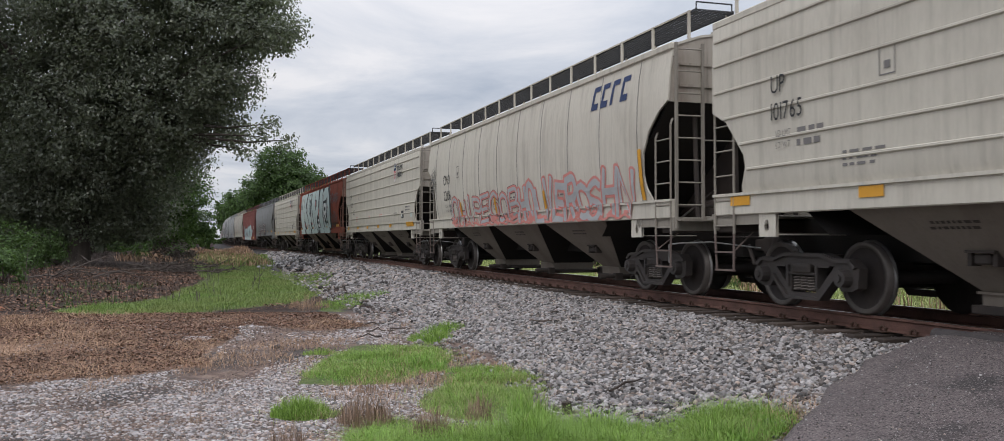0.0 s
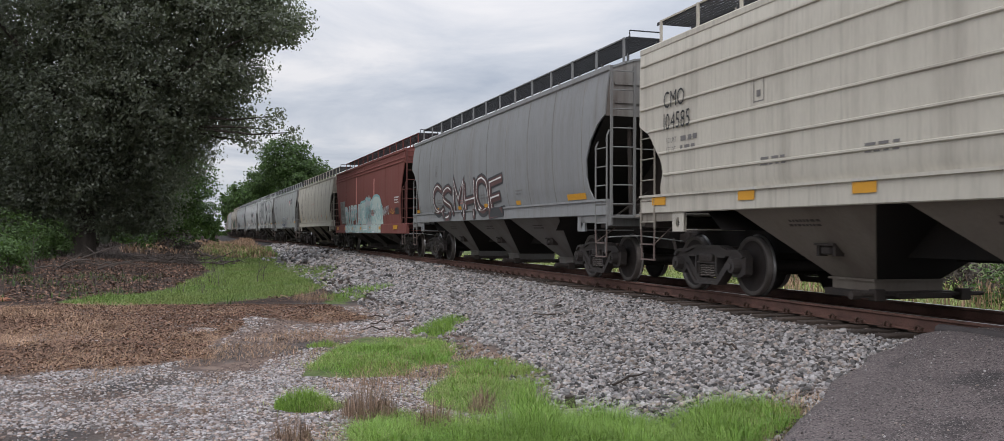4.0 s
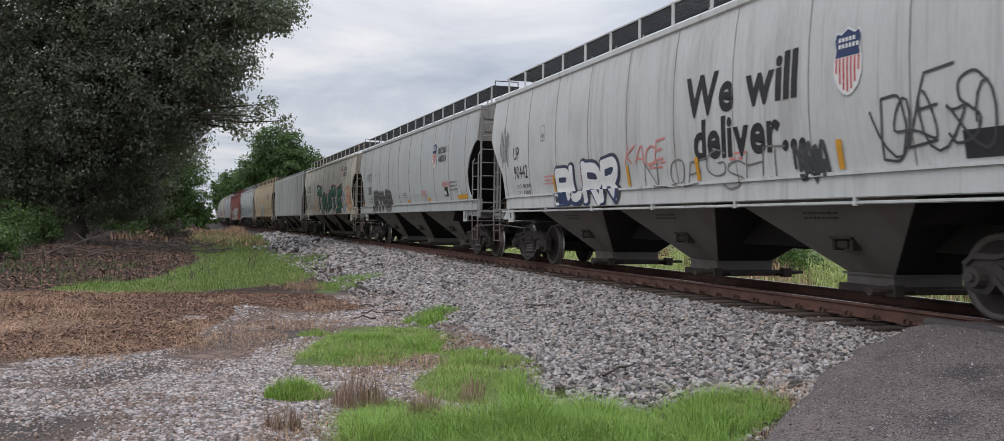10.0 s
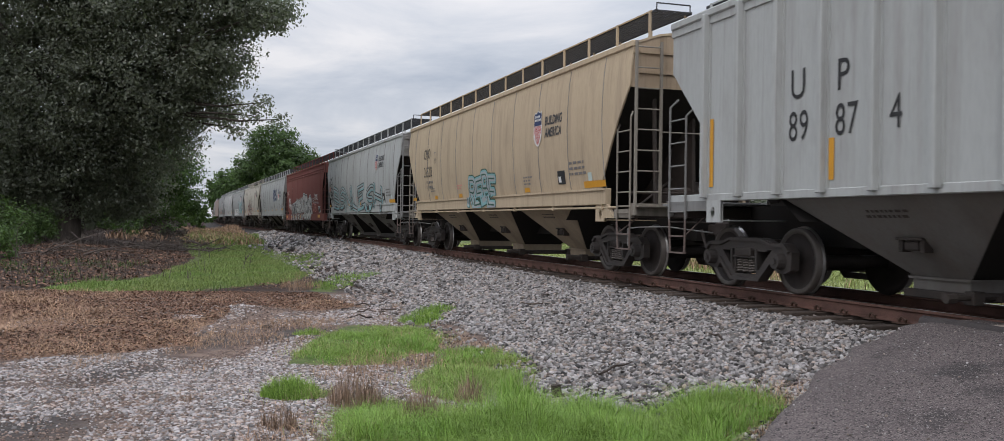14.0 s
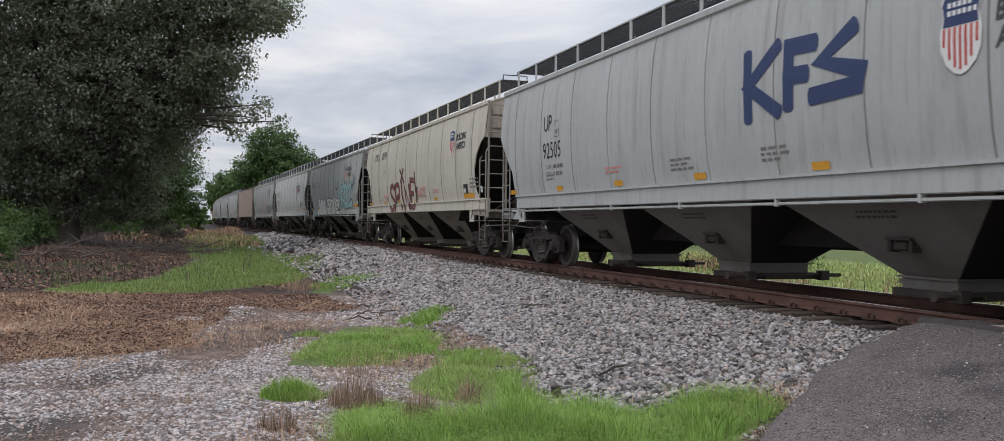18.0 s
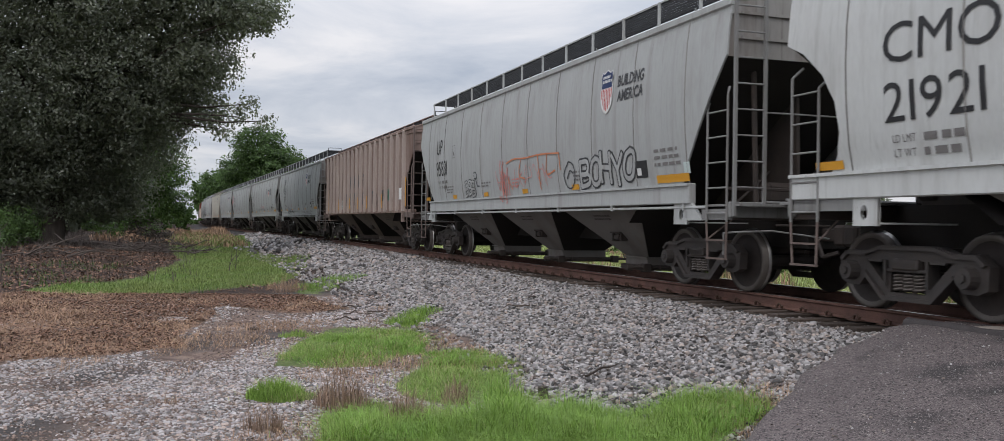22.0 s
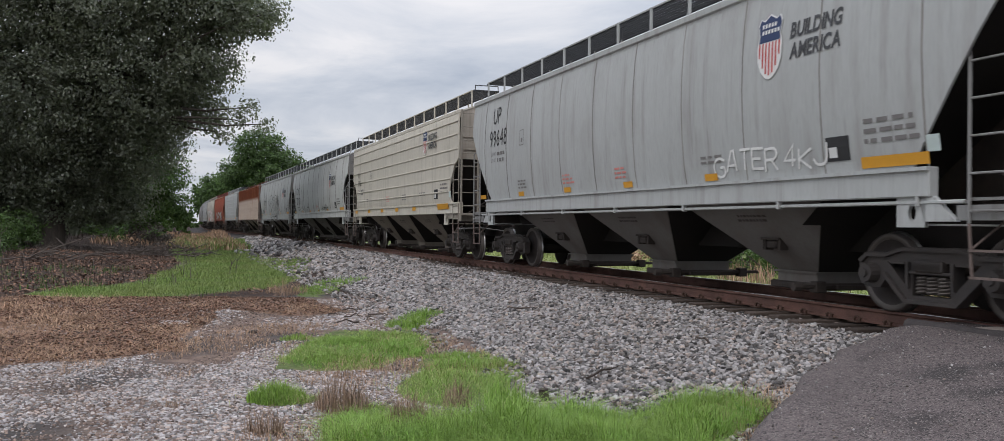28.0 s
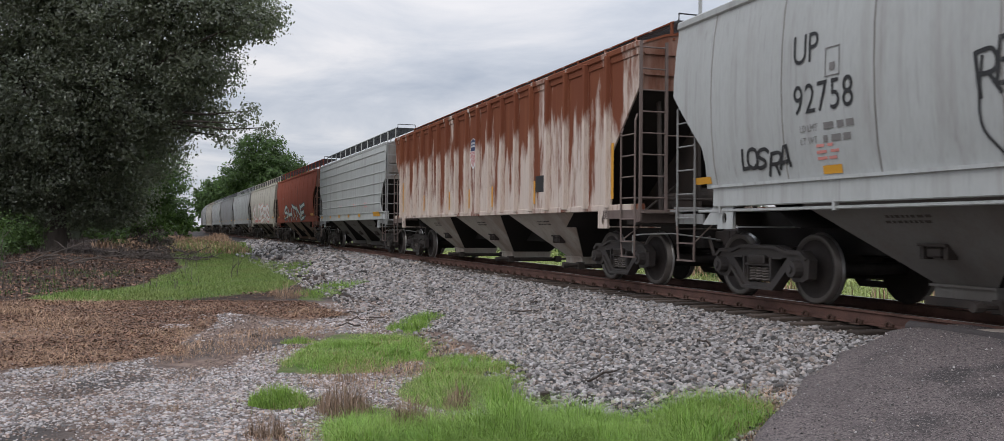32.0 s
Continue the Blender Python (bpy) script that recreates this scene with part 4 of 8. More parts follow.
    def lever(bm):
        # uncoupling lever with a hanging handle
        pts = [(half - 0.42, -1.50, 0.56), (half - 0.42, -1.50, 0.86), (half - 0.12, -1.50, 0.88), (half - 0.05, -0.95, 0.90), (half + 0.10, -0.12, 0.80)]
        for p, q in zip(pts, pts[1:]):
            rod(bm, p, q, 0.013, 5)
    out["uncoupling_lever"] = fresh("uncoupling_lever", lever, PAINTS["tan"])

    def platform(bm):
        box(bm, half - 0.30, half - 0.22, -1.52, 1.52, 1.08, 1.30, 0.01)
        box(bm, half - 0.85, half - 0.02, -1.50, 1.50, 1.24, 1.27)
        z1 = 1.20 if kind in ("slant", "bent") else 1.30
        for y in (-1.5, 1.46):
            box(bm, half - (1.0 if kind in ("slant", "bent") else 1.6), half - 0.26, y, y + 0.04, z1 - 0.15, z1)
        rod(bm, (half - 0.05, -1.45, 1.24), (half - 0.05, 1.45, 1.24), 0.02)
    out["end_platform"] = fresh("end_platform", platform, PAINTS["tan"])

    xl = half - 0.16

    def end_ladder(bm):
        for y in (-1.50, -1.02):
            box(bm, xl - 0.022, xl + 0.022, y - 0.022, y + 0.022, 1.10 if y < -1.2 else 1.25, EAVE)
        rod(bm, (xl, -1.5, 4.05), (xe, -1.45, 4.05), 0.014)
        rod(bm, (xl, -1.02, 4.05), (xe, -1.02, 4.05), 0.014)
        rod(bm, (xl, -1.02, 1.3), (xl, 1.5, 1.3), 0.016)
        rod(bm, (xl, -1.02, 2.55), (xl, 0.6, 2.55), 0.012)
    out["end_ladder"] = fresh("end_ladder", end_ladder, PAINTS["tan"])
    out["rung"] = fresh("rung", lambda bm: rod(bm, (0, -1.50, 0), (0, -1.02, 0), 0.013), PAINTS["tan"])
    x0, x1 = half - 0.82, half - 0.30

    def side_ladder(bm):
        for x, top in ((x0, 2.62), (x1, 2.80)):
            rod(bm, (x, -1.53, 1.02), (x, -1.53, top), 0.019)
            rod(bm, (x, -1.53, top), (x - 0.10, -1.44, top + 0.12), 0.017)
    out["side_ladder"] = fresh("side_ladder", side_ladder, PAINTS["tan"])
    out["step"] = fresh("step", lambda bm: rod(bm, (x0, -1.53, 0), (x1, -1.53, 0), 0.013), PAINTS["tan"])

    def stirrup(bm):
        # bent step hung below the sill
        for x, k in ((x0, 1), (x1, -1)):
            rod(bm, (x, -1.53, 1.02), (x + 0.03 * k, -1.52, 0.50), 0.017)
        for z in (0.50, 0.76):
            box(bm, x0 + 0.015, x1 - 0.015, -1.55, -1.50, z - 0.012, z + 0.012)
        rod(bm, (x0 + 0.02, -1.51, 0.78), (x0 + 0.1, -1.1, 1.1), 0.012)
    out["stirrup_step"] = fresh("stirrup_step", stirrup, PAINTS["tan"])

    def pipe(bm):
        # train line hung under the sill on small clips
        rod(bm, (-half + 0.9, -1.49, 1.235), (half - 0.9, -1.49, 1.235), 0.022)
        for i in range(7):
            x = -half + 1.5 + i * (2 * half - 3.0) / 6
            box(bm, x - 0.02, x + 0.02, -1.53, -1.46, 1.20, 1.30)
    out["train_line_pipe"] = fresh("train_line_pipe", pipe, PAINTS["tan"])

    bz, by0, by1 = {"posts": (EAVE + 0.40, -0.80, -0.25), "long": (EAVE + 0.62, -1.0, -0.3)}.get(kind, (EAVE + 0.57, -1.14, -0.46))

    def board(bm):
        # open grating walk along the roof: edge bars, cross bars and stanchions
        y0, y1, z = by0, by1, bz
        xa = xe + 0.15
        for y in (y0, y1):
            box(bm, -xa, xa, y - 0.012, y + 0.012, z - 0.05, z)
        for k in range(1, 8):
            y = y0 + (y1 - y0) * k / 8
            box(bm, -xa, xa, y - 0.006, y + 0.006, z - 0.03, z - 0.006)
        m = int(2 * xa / 0.085)
        for i in range(m + 1):
            x = -xa + 2 * xa * i / m
            box(bm, x - 0.010, x + 0.010, y0, y1, z - 0.028, z - 0.012)
    out["running_board"] = fresh("running_board", board, M_GRATE)

    def stanchions(bm):
        k = int(2 * xe / 1.25)
        for i in range(k + 1):
            x = -xe + 0.05 + (2 * xe - 0.1) * i / k
            box(bm, x - 0.028, x + 0.028, by0 - 0.045, by0 - 0.013, EAVE + 0.08, bz + 0.005)
            box(bm, x - 0.02, x + 0.02, by1 - 0.02, by1 + 0.02, EAVE + 0.2, bz)
        box(bm, -xe, xe, by0 - 0.03, by0 + 0.01, EAVE + 0.08, EAVE + 0.12)
        box(bm, -xe, xe, by0 - 0.035, by0 - 0.012, bz - 0.02, bz + 0.004)
    out["bracket_rail"] = fresh("bracket_rail", stanchions, PAINTS["tan"])

    def hatch(bm):
        box(bm, -xe + 0.6, xe - 0.6, -0.33, 0.33, EAVE + 0.24, EAVE + 0.38, 0.02)
        k = int(2 * (xe - 0.6) / 1.4)
        for i in range(k + 1):
            x = -xe + 0.7 + (2 * xe - 1.4) * i / k
            box(bm, x - 0.03, x + 0.03, -0.36, 0.36, EAVE + 0.36, EAVE + 0.41)
    out["roof_hatch"] = fresh("roof_hatch", hatch, PAINTS["tan"])

    def grab(bm):
        x = xe + 0.1
        for y in (by0 + 0.02, by1):
            rod(bm, (x, y, bz), (x, y, bz + 0.12), 0.013)
        rod(bm, (x, by0 + 0.02, bz + 0.12), (x, by1, bz + 0.12), 0.013)
    out["roof_grab_iron"] = fresh("roof_grab_iron", grab, M_GRATE)

    def rib(bm):
        # pressed horizontal rib
        xl = xe - 0.05
        prism_pts = [(-0.030, 0.0), (-0.014, -0.022), (0.010, -0.022), (0.020, 0.0)]
        a = [[bm.verts.new((x, y, z)) for z, y in prism_pts] for x in (-1, 1)]
        for i in range(3):
            bm.faces.new((a[0][i], a[1][i], a[1][i + 1], a[0][i + 1]))
        for k in (0, 1):
            bm.faces.new(a[k])
        bmesh.ops.recalc_face_normals(bm, faces=bm.faces[:])
    out["rib"] = fresh("rib", rib, PAINTS["tan"])

    def post(bm):
        box(bm, -0.045, 0.045, -0.11, 0.0, 1.34, EAVE - 0.05, 0.012)
        box(bm, -0.085, 0.085, -0.02, 0.0, 1.34, EAVE - 0.05)
    out["post"] = fresh("post", post, PAINTS["tan"])

    def seam(bm):
        hs = [h for _, h in prof]
        for za, zb in zip(hs, hs[1:]):
            wa, wb = half_width(kind, za), half_width(kind, zb)
            v = [bm.verts.new(p) for p in ((-0.014, -wa - 0.002, za), (0.014, -wa - 0.002, za), (0.014, -wb - 0.002, zb), (-0.014, -wb - 0.002, zb),
                                           (0, -wa - 0.011, za), (0, -wb - 0.011, zb))]
            bm.faces.new((v[0], v[4], v[5], v[3]))
            bm.faces.new((v[4], v[1], v[2], v[5]))
    out["weld_seam"] = fresh("weld_seam", seam, PAINTS["tan"])

    def reflector(bm):
        box(bm, -0.5, 0.5, -1.535, -1.53, -0.05, 0.05)
    out["reflector"] = fresh("reflector", reflector, M_AMBER)
    out["_"] = (xe, wtop, n, x_limit)
    return out


MIRROR = Matrix.Rotation(math.pi, 4, "Z")
WHEELS = []


def hopper_car(kind, colour, length, label, low=None):
    """A covered hopper car; its base lies on the rail heads, x points to the front."""
    half = round(length / 2 - 0.42, 1)
    B = body_meshes(kind, half)
    xe, wtop, n, x_limit = B["_"]
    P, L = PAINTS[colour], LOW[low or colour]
    car = new("hopper_car")
    car.empty_display_size = 0.5
    tagged(car, label, "freight car", group="freight train")

    def add(name, material, m=None, parent=car, lab=""):
        o = part(name, B[name], material, parent, lab)
        if m is not None:
            o.matrix_basis = m
        return o

    for m in (Matrix.Identity(4), MIRROR):
        add("side_sheet", P, m)
        add("side_sill", P, m)
        add("eave_rail", P, m)
        add("end_sheet", END.get(colour, P), m)
        add("end_frame", M_GRIME, m)
        add("coupler", M_GRIME, m)
        add("uncoupling_lever", SOOTY["grey"], m)
        add("end_platform", SOOTY[colour], m)
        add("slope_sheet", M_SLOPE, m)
        el = add("end_ladder", SOOTY[colour], m)
        for i in range(8):
            add("rung", SOOTY[colour], Matrix.Translation((half - 0.16, 0, 1.50 + i * 0.36)), el)
        add("bolster_plate", P, m)
        add("running_board", M_GRATE, m)
        add("bracket_rail", P, m)
        add("roof_grab_iron", M_GRATE, m)
    flip = Matrix.Diagonal((-1, 1, 1, 1))
    add("bolster_plate", P, flip)
    for m in (Matrix.Identity(4), flip):
        sl = add("side_ladder", SOOTY[colour], m)
        for i in range(5):
            add("step", SOOTY[colour], Matrix.Translation((0, 0, 1.14 + i * 0.36)), sl)
        add("stirrup_step", SOOTY["brown"], None, sl)
    if kind in ("bent", "slant"):
        add("train_line_pipe", P)
    if kind == "long":
        for z in (3.66, 3.80):
            add("eave_ridge", P, Matrix.Translation((0, -half_width(kind, z), z)))
    add("brake_reservoir", M_GRIME)
    add("roof", P)
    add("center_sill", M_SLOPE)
    add("roof_hatch", P)
    for i in range(n):
        x = (i - (n - 1) / 2) * wtop
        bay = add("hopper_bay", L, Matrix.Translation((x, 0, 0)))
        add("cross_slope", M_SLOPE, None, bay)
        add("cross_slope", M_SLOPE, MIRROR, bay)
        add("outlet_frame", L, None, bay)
        add("outlet_gate", M_GRIME, None, bay)
        add("vibrator_bracket", M_GRIME, None, bay)
        add("bay_stencil", M_GRIME, None, bay)
    if kind == "ribbed":
        for z in (1.92, 2.28, 2.68, 3.08, 3.48, 3.84):
            o = add("rib", P, Matrix.Translation((0, -half_width("ribbed", z), z)) @ Matrix.Diagonal((x_limit(z) - 0.06, 1, 1, 1)))
    elif kind == "posts":
        k = 18
        for i in range(k):
            x = (-1 + 2 * i / (k - 1)) * (xe - 1.1)
            add("post", PAINTS.get(colour + "_post", P), Matrix.Translation((x, -1.48, 0)))
    else:
        k = 7 if kind == "long" else 10
        for i in range(k):
            x = (-1 + 2 * i / (k - 1)) * (xe - 1.1)
            add("weld_seam", P if colour in ("red", "orange") else M_SEAM, Matrix.Translation((x, 0, 0)))
    for sx in (-1, 1):
        truck = part("truck", ME_BOLSTER, M_GRIME, car)
        truck.matrix_basis = Matrix.Translation((sx * (half - 1.78), 0, 0))
        for bx_ in (-0.36, 0.36):
            part("brake_beam", ME_BEAM, M_GRIME, truck).matrix_basis = Matrix.Translation((bx_, 0, 0))
        for sy in (0, 1):
            f = part("sideframe", ME_FRAME, M_CAST, truck)
            f.matrix_basis = Matrix.Rotation(math.pi * sy, 4, "Z") @ Matrix.Translation((0, -1.0, 0))
            turn = Matrix.Rotation(math.pi * sy, 4, "Z")
            for k in (-0.155, 0, 0.155):
                part("spring", ME_SPRING, M_SPRING, truck).matrix_basis = turn @ Matrix.Translation((k, -1.02, 0))
            for k in (-0.89, 0.89):
                part("bearing_cap", ME_CAP, M_CAST, truck).matrix_basis = turn @ Matrix.Translation((k, -1.0, 0))
        for ax in (-0.89, 0.89):
            w = part("wheelset", ME_WHEELSET, M_WHEEL, truck, "steel wheels on an axle")
            w.matrix_basis = Matrix.Translation((ax, 0, 0.457))
            WHEELS.append((w, ax, car))
    car["half"] = half
    car["body"] = kind
    return car


# ---- lettering, emblems and spray paint on the car sides ----
GLYPHS = {}


def glyphs():
    """Outlines of the built-in letters, plain, bold and swollen, as flat meshes one capital high."""
    chars = "ABCDEFGHIJKLMNOPQRSTUVWXYZ0123456789.Wewildvr"
    made = []
    for ch in sorted(set(chars)):
        for tag, off in (("plain", 0.0), ("bold", 0.030), ("mid", 0.050), ("fat", 0.075), ("huge", 0.115)):
            cu = bpy.data.curves.new("glyph", "FONT")
            cu.body, cu.size, cu.offset, cu.resolution_u = ch, 1.0, off, 3
            ob = bpy.data.objects.new("glyph", cu)
            scene.collection.objects.link(ob)
            made.append((ch, tag, ob, cu))
    deps = bpy.context.evaluated_depsgraph_get()
    for ch, tag, ob, cu in made:
        me = bpy.data.meshes.new_from_object(ob.evaluated_get(deps))
        v = np.array([p.co[:2] for p in me.vertices]) / 0.70
        GLYPHS[ch, tag] = (v, [tuple(p.vertices) for p in me.polygons])
        bpy.data.meshes.remove(me)
    for _, _, ob, cu in made:
        bpy.data.objects.remove(ob)
        bpy.data.curves.remove(cu)


glyphs()


def on_side(car, name, verts, faces, material, off=0.008, label=""):
    """Lays a flat outline (x along the car, z up) on the curved near side of a car."""
    kind = car["body"]
    bm = bmesh.new()
    vs = [bm.verts.new((p[0], p[2] if len(p) > 2 else 0.0, p[1])) for p in verts]
    for f in faces:
        try:
            bm.faces.new([vs[i] for i in f])
        except ValueError:
            pass
    knots = [h for _, h in KINDS[kind]["prof"]][1:-1] + ([1.283, 1.287] if kind == "long" else [1.605, 1.612] if kind != "posts" else [])
    zs = [p[1] for p in verts]
    for h in knots:
        if min(zs) < h < max(zs):
            bmesh.ops.bisect_plane(bm, geom=bm.verts[:] + bm.edges[:] + bm.faces[:], plane_co=(0, 0, h), plane_no=(0, 0, 1))
    for v in bm.verts:
        z = v.co.z
        w = half_width(kind, z)
        if kind == "long":
            w = max(w, 1.555) if z < 1.285 else w
        elif kind != "posts" and z < 1.61:
            w = max(w, 1.562 if z > 1.555 else 1.532)
        v.co.y = -(w + off + v.co.y)
    bmesh.ops.recalc_face_normals(bm, faces=bm.faces[:])
    return part(name, bm, material, car, label)


def word_shape(word, x, z, height, tag="plain", stretch=1.0, gap=0.16, slant=0.0, jitter=0.0, rnd=None):
    verts, faces = [], []
    cx = x
    for ch in word:
        if ch == " ":
            cx += height * 0.45 * stretch
            continue
        v, fs = GLYPHS[ch, tag]
        x0, x1 = GLYPHS[ch, "plain"][0][:, 0].min(), GLYPHS[ch, "plain"][0][:, 0].max()
        h = height * (1 + (rnd.uniform(-jitter, jitter) if rnd else 0))
        dz = rnd.uniform(-jitter, jitter) * height * 0.3 if rnd else 0
        n = len(verts)
        verts += [(cx + (a - x0) * h * stretch + slant * b * h, z + dz + b * h) for a, b in v]
        faces += [tuple(i + n for i in f) for f in fs]
        cx += (x1 - x0 + gap) * h * stretch
    return verts, faces, cx - x


def text(car, word, x, z, height, material=None, tag="plain", stretch=0.82, slant=0.0, name="lettering", label="", off=0.008):
    if car["body"] == "ribbed":
        off += 0.018
    v, f, w = word_shape(word, x, z, height, tag, stretch, slant=slant)
    on_side(car, name, v, f, material or M_BLACK, off, label)
    return w


def rect(x0, x1, z0, z1):
    return [(x0, z0), (x1, z0), (x1, z1), (x0, z1)]


def bars(car, x, z, rows, width, height=0.05, pitch=0.11, material=None, seed=0, name="small_print"):
    """Lines too small to read."""
    rnd = random.Random(seed)
    v, f = [], []
    for r in range(rows):
        cx, zz = x, z - r * pitch
        while cx < x + width:
            w = rnd.uniform(0.06, 0.2)
            n = len(v)
            v += rect(cx, cx + w, zz, zz + height)
            f.append((n, n + 1, n + 2, n + 3))
            cx += w + rnd.uniform(0.03, 0.07)
    on_side(car, name, v, f, material or M_GREYTXT, 0.007)


def panel(car, x0, x1, z0, z1, material, name="panel", off=0.007, label=""):
    on_side(car, name, rect(x0, x1, z0, z1), [(0, 1, 2, 3)], material, off, label)


def emblem(car, x, z, h):
    """A shield: dark chief over red and white stripes, with a pale rim."""
    w = h * 0.62
    out = [(0, -0.5), (0.16, -0.47), (0.36, -0.36), (0.48, -0.2), (0.5, 0.02), (0.42, 0.2), (0.48, 0.36), (0.4, 0.46), (0.25, 0.42), (0, 0.5)]
    full = [(x + a * w, z + b * h) for a, b in out] + [(x - a * w, z + b * h) for a, b in out[::-1]][1:-1]
    on_side(car, "emblem", [(x + (a - x) * 1.06, z + (b - z) * 1.05) for a, b in full], [tuple(range(len(full)))], M_WHITE, 0.014, "shield emblem with stripes below a dark band")
    lim = z + 0.08 * h
    chief = [(x - 0.455 * w, lim), (x + 0.455 * w, lim), (x + 0.42 * w, z + 0.2 * h), (x + 0.48 * w, z + 0.36 * h), (x + 0.4 * w, z + 0.46 * h), (x + 0.25 * w, z + 0.42 * h), (x, z + 0.5 * h),
             (x - 0.25 * w, z + 0.42 * h), (x - 0.4 * w, z + 0.46 * h), (x - 0.48 * w, z + 0.36 * h), (x - 0.42 * w, z + 0.2 * h)]
    on_side(car, "emblem_band", chief, [tuple(range(len(chief)))], M_BLUE, 0.018)
    for k in range(-3, 4):
        cx = x + k * w / 7.2
        dep = -0.46 + 0.30 * (abs(k) / 3) ** 2
        on_side(car, "emblem_stripe", [(cx - w / 33, lim - 0.01), (cx - w / 33, z + dep * h), (cx + w / 33, z + dep * h), (cx + w / 33, lim - 0.01)], [(0, 1, 2, 3)], M_RED, 0.018)
    for zz in (z + 0.24 * h, z + 0.34 * h):
        v, f = [], []
        for k in range(6 if zz < z + 0.3 * h else 5):
            cx = x - 0.33 * w + k * 0.13 * w
            n = len(v)
            v += rect(cx, cx + 0.085 * w, zz - 0.03 * h, zz + 0.035 * h)
            f.append((n, n + 1, n + 2, n + 3))
        on_side(car, "emblem_lettering", v, f, M_WHITE, 0.022)


def slogan(car, x, z, h=0.185):
    text(car, "BUILDING", x, z, h, M_GREY, "bold", 0.82, 0.12)
    text(car, "AMERICA", x, z - h * 1.38, h, M_GREY, "bold", 0.82, 0.12)


def reflector(car, x, z, w, h):
    panel(car, x, x + w, z, z + h, M_AMBER, "reflector", 0.012)


def blob(cx, cz, rx, rz, rnd, n=14, tilt=0.0):
    """A swollen letter-like outline."""
    pts = []
    ph = rnd.uniform(0, 6.28)
    for i in range(n):
        a = 2 * math.pi * i / n
        k = 1 + 0.16 * math.sin(2 * a + ph) + 0.12 * math.sin(3 * a + 2 * ph)
        x, z = rx * k * math.copysign(abs(math.cos(a)) ** 0.7, math.cos(a)), rz * k * math.copysign(abs(math.sin(a)) ** 0.7, math.sin(a))
        pts.append((cx + x + tilt * z, cz + z))
    return pts


def warp(pts, k, seed):
    """A hand's unevenness."""
    return [(x + k * math.sin(2.3 * z + seed) + 0.5 * k * math.sin(5.1 * z + 2 * seed), z + k * math.sin(1.7 * x + 1.3 * seed)) for x, z in pts]


def letters(car, word, x0, x1, z0, z1, fill, line, seed=1, slant=0.0, wob=0.05, name="graffiti", label="", tags=("fat", "bold"), lift=0.0):
    """Spray letters that fill a stretch of the side: a swollen outline under each filled letter."""
    rnd = random.Random(seed)
    x0, x1 = x0 - car["half"] - 0.42, x1 - car["half"] - 0.42
    w = (x1 - x0) / len(word)
    for i, ch in enumerate(word):
        a, b = x0 + w * (i + rnd.uniform(-0.04, 0.04)), w * rnd.uniform(0.92, 1.12)
        zz, hh = z0 + rnd.uniform(0, 0.1) * (z1 - z0), (z1 - z0) * rnd.uniform(0.88, 1.05)
        pl = GLYPHS[ch, "plain"][0]
        gx0, gx1 = pl[:, 0].min(), pl[:, 0].max()
        for tag, m, off in ((tags[0], line, 0.009), (tags[1], fill, 0.015)):
            if m is None:
                continue
            v, f = GLYPHS[ch, tag]
            pts = [(a + (p - gx0) / max(0.3, gx1 - gx0) * b * 0.86 + slant * q * hh, max(0.91 if car["body"] == "long" else 1.31, zz + q * hh)) for p, q in v]
            on_side(car, name, warp(pts, wob, seed + i), f, m, off + lift + 0.0006 * (i % 3), label if tag == tags[0] else "")


def scrawl(car, x0, x1, z0, z1, loops, material, seed, width=0.025, name="scrawl", label=""):
    """One long looping spray line."""
    rnd = random.Random(seed)
    x0, x1 = x0 - car["half"] - 0.42, x1 - car["half"] - 0.42
    n = loops * 14
    ph = [rnd.uniform(0, 6.28) for _ in range(4)]
    pts = []
    for i in range(n + 1):
        t = i / n
        a = 2 * math.pi * loops * t
        x = x0 + (x1 - x0) * t + (x1 - x0) / loops * 0.55 * math.sin(a + ph[0])
        z = (z0 + z1) / 2 + (z1 - z0) / 2 * (0.62 * math.cos(a + ph[1]) + 0.38 * math.sin(1.63 * a + ph[2]))
        pts.append((x, max(0.92 if car["body"] == "long" else 1.32, z)))
    v, f = [], []
    for i, (x, z) in enumerate(pts):
        xa, za = pts[max(0, i - 1)]
        xb, zb = pts[min(n, i + 1)]
        d = math.hypot(xb - xa, zb - za) + 1e-6
        nx, nz = -(zb - za) / d * width / 2, (xb - xa) / d * width / 2
        up = 0.004 * i / n
        v += [(x + nx, z + nz, up), (x - nx, z - nz, up)]
        if i:
            f.append((2 * i - 2, 2 * i - 1, 2 * i + 1, 2 * i))
    on_side(car, name, v, f, material, 0.011, label)


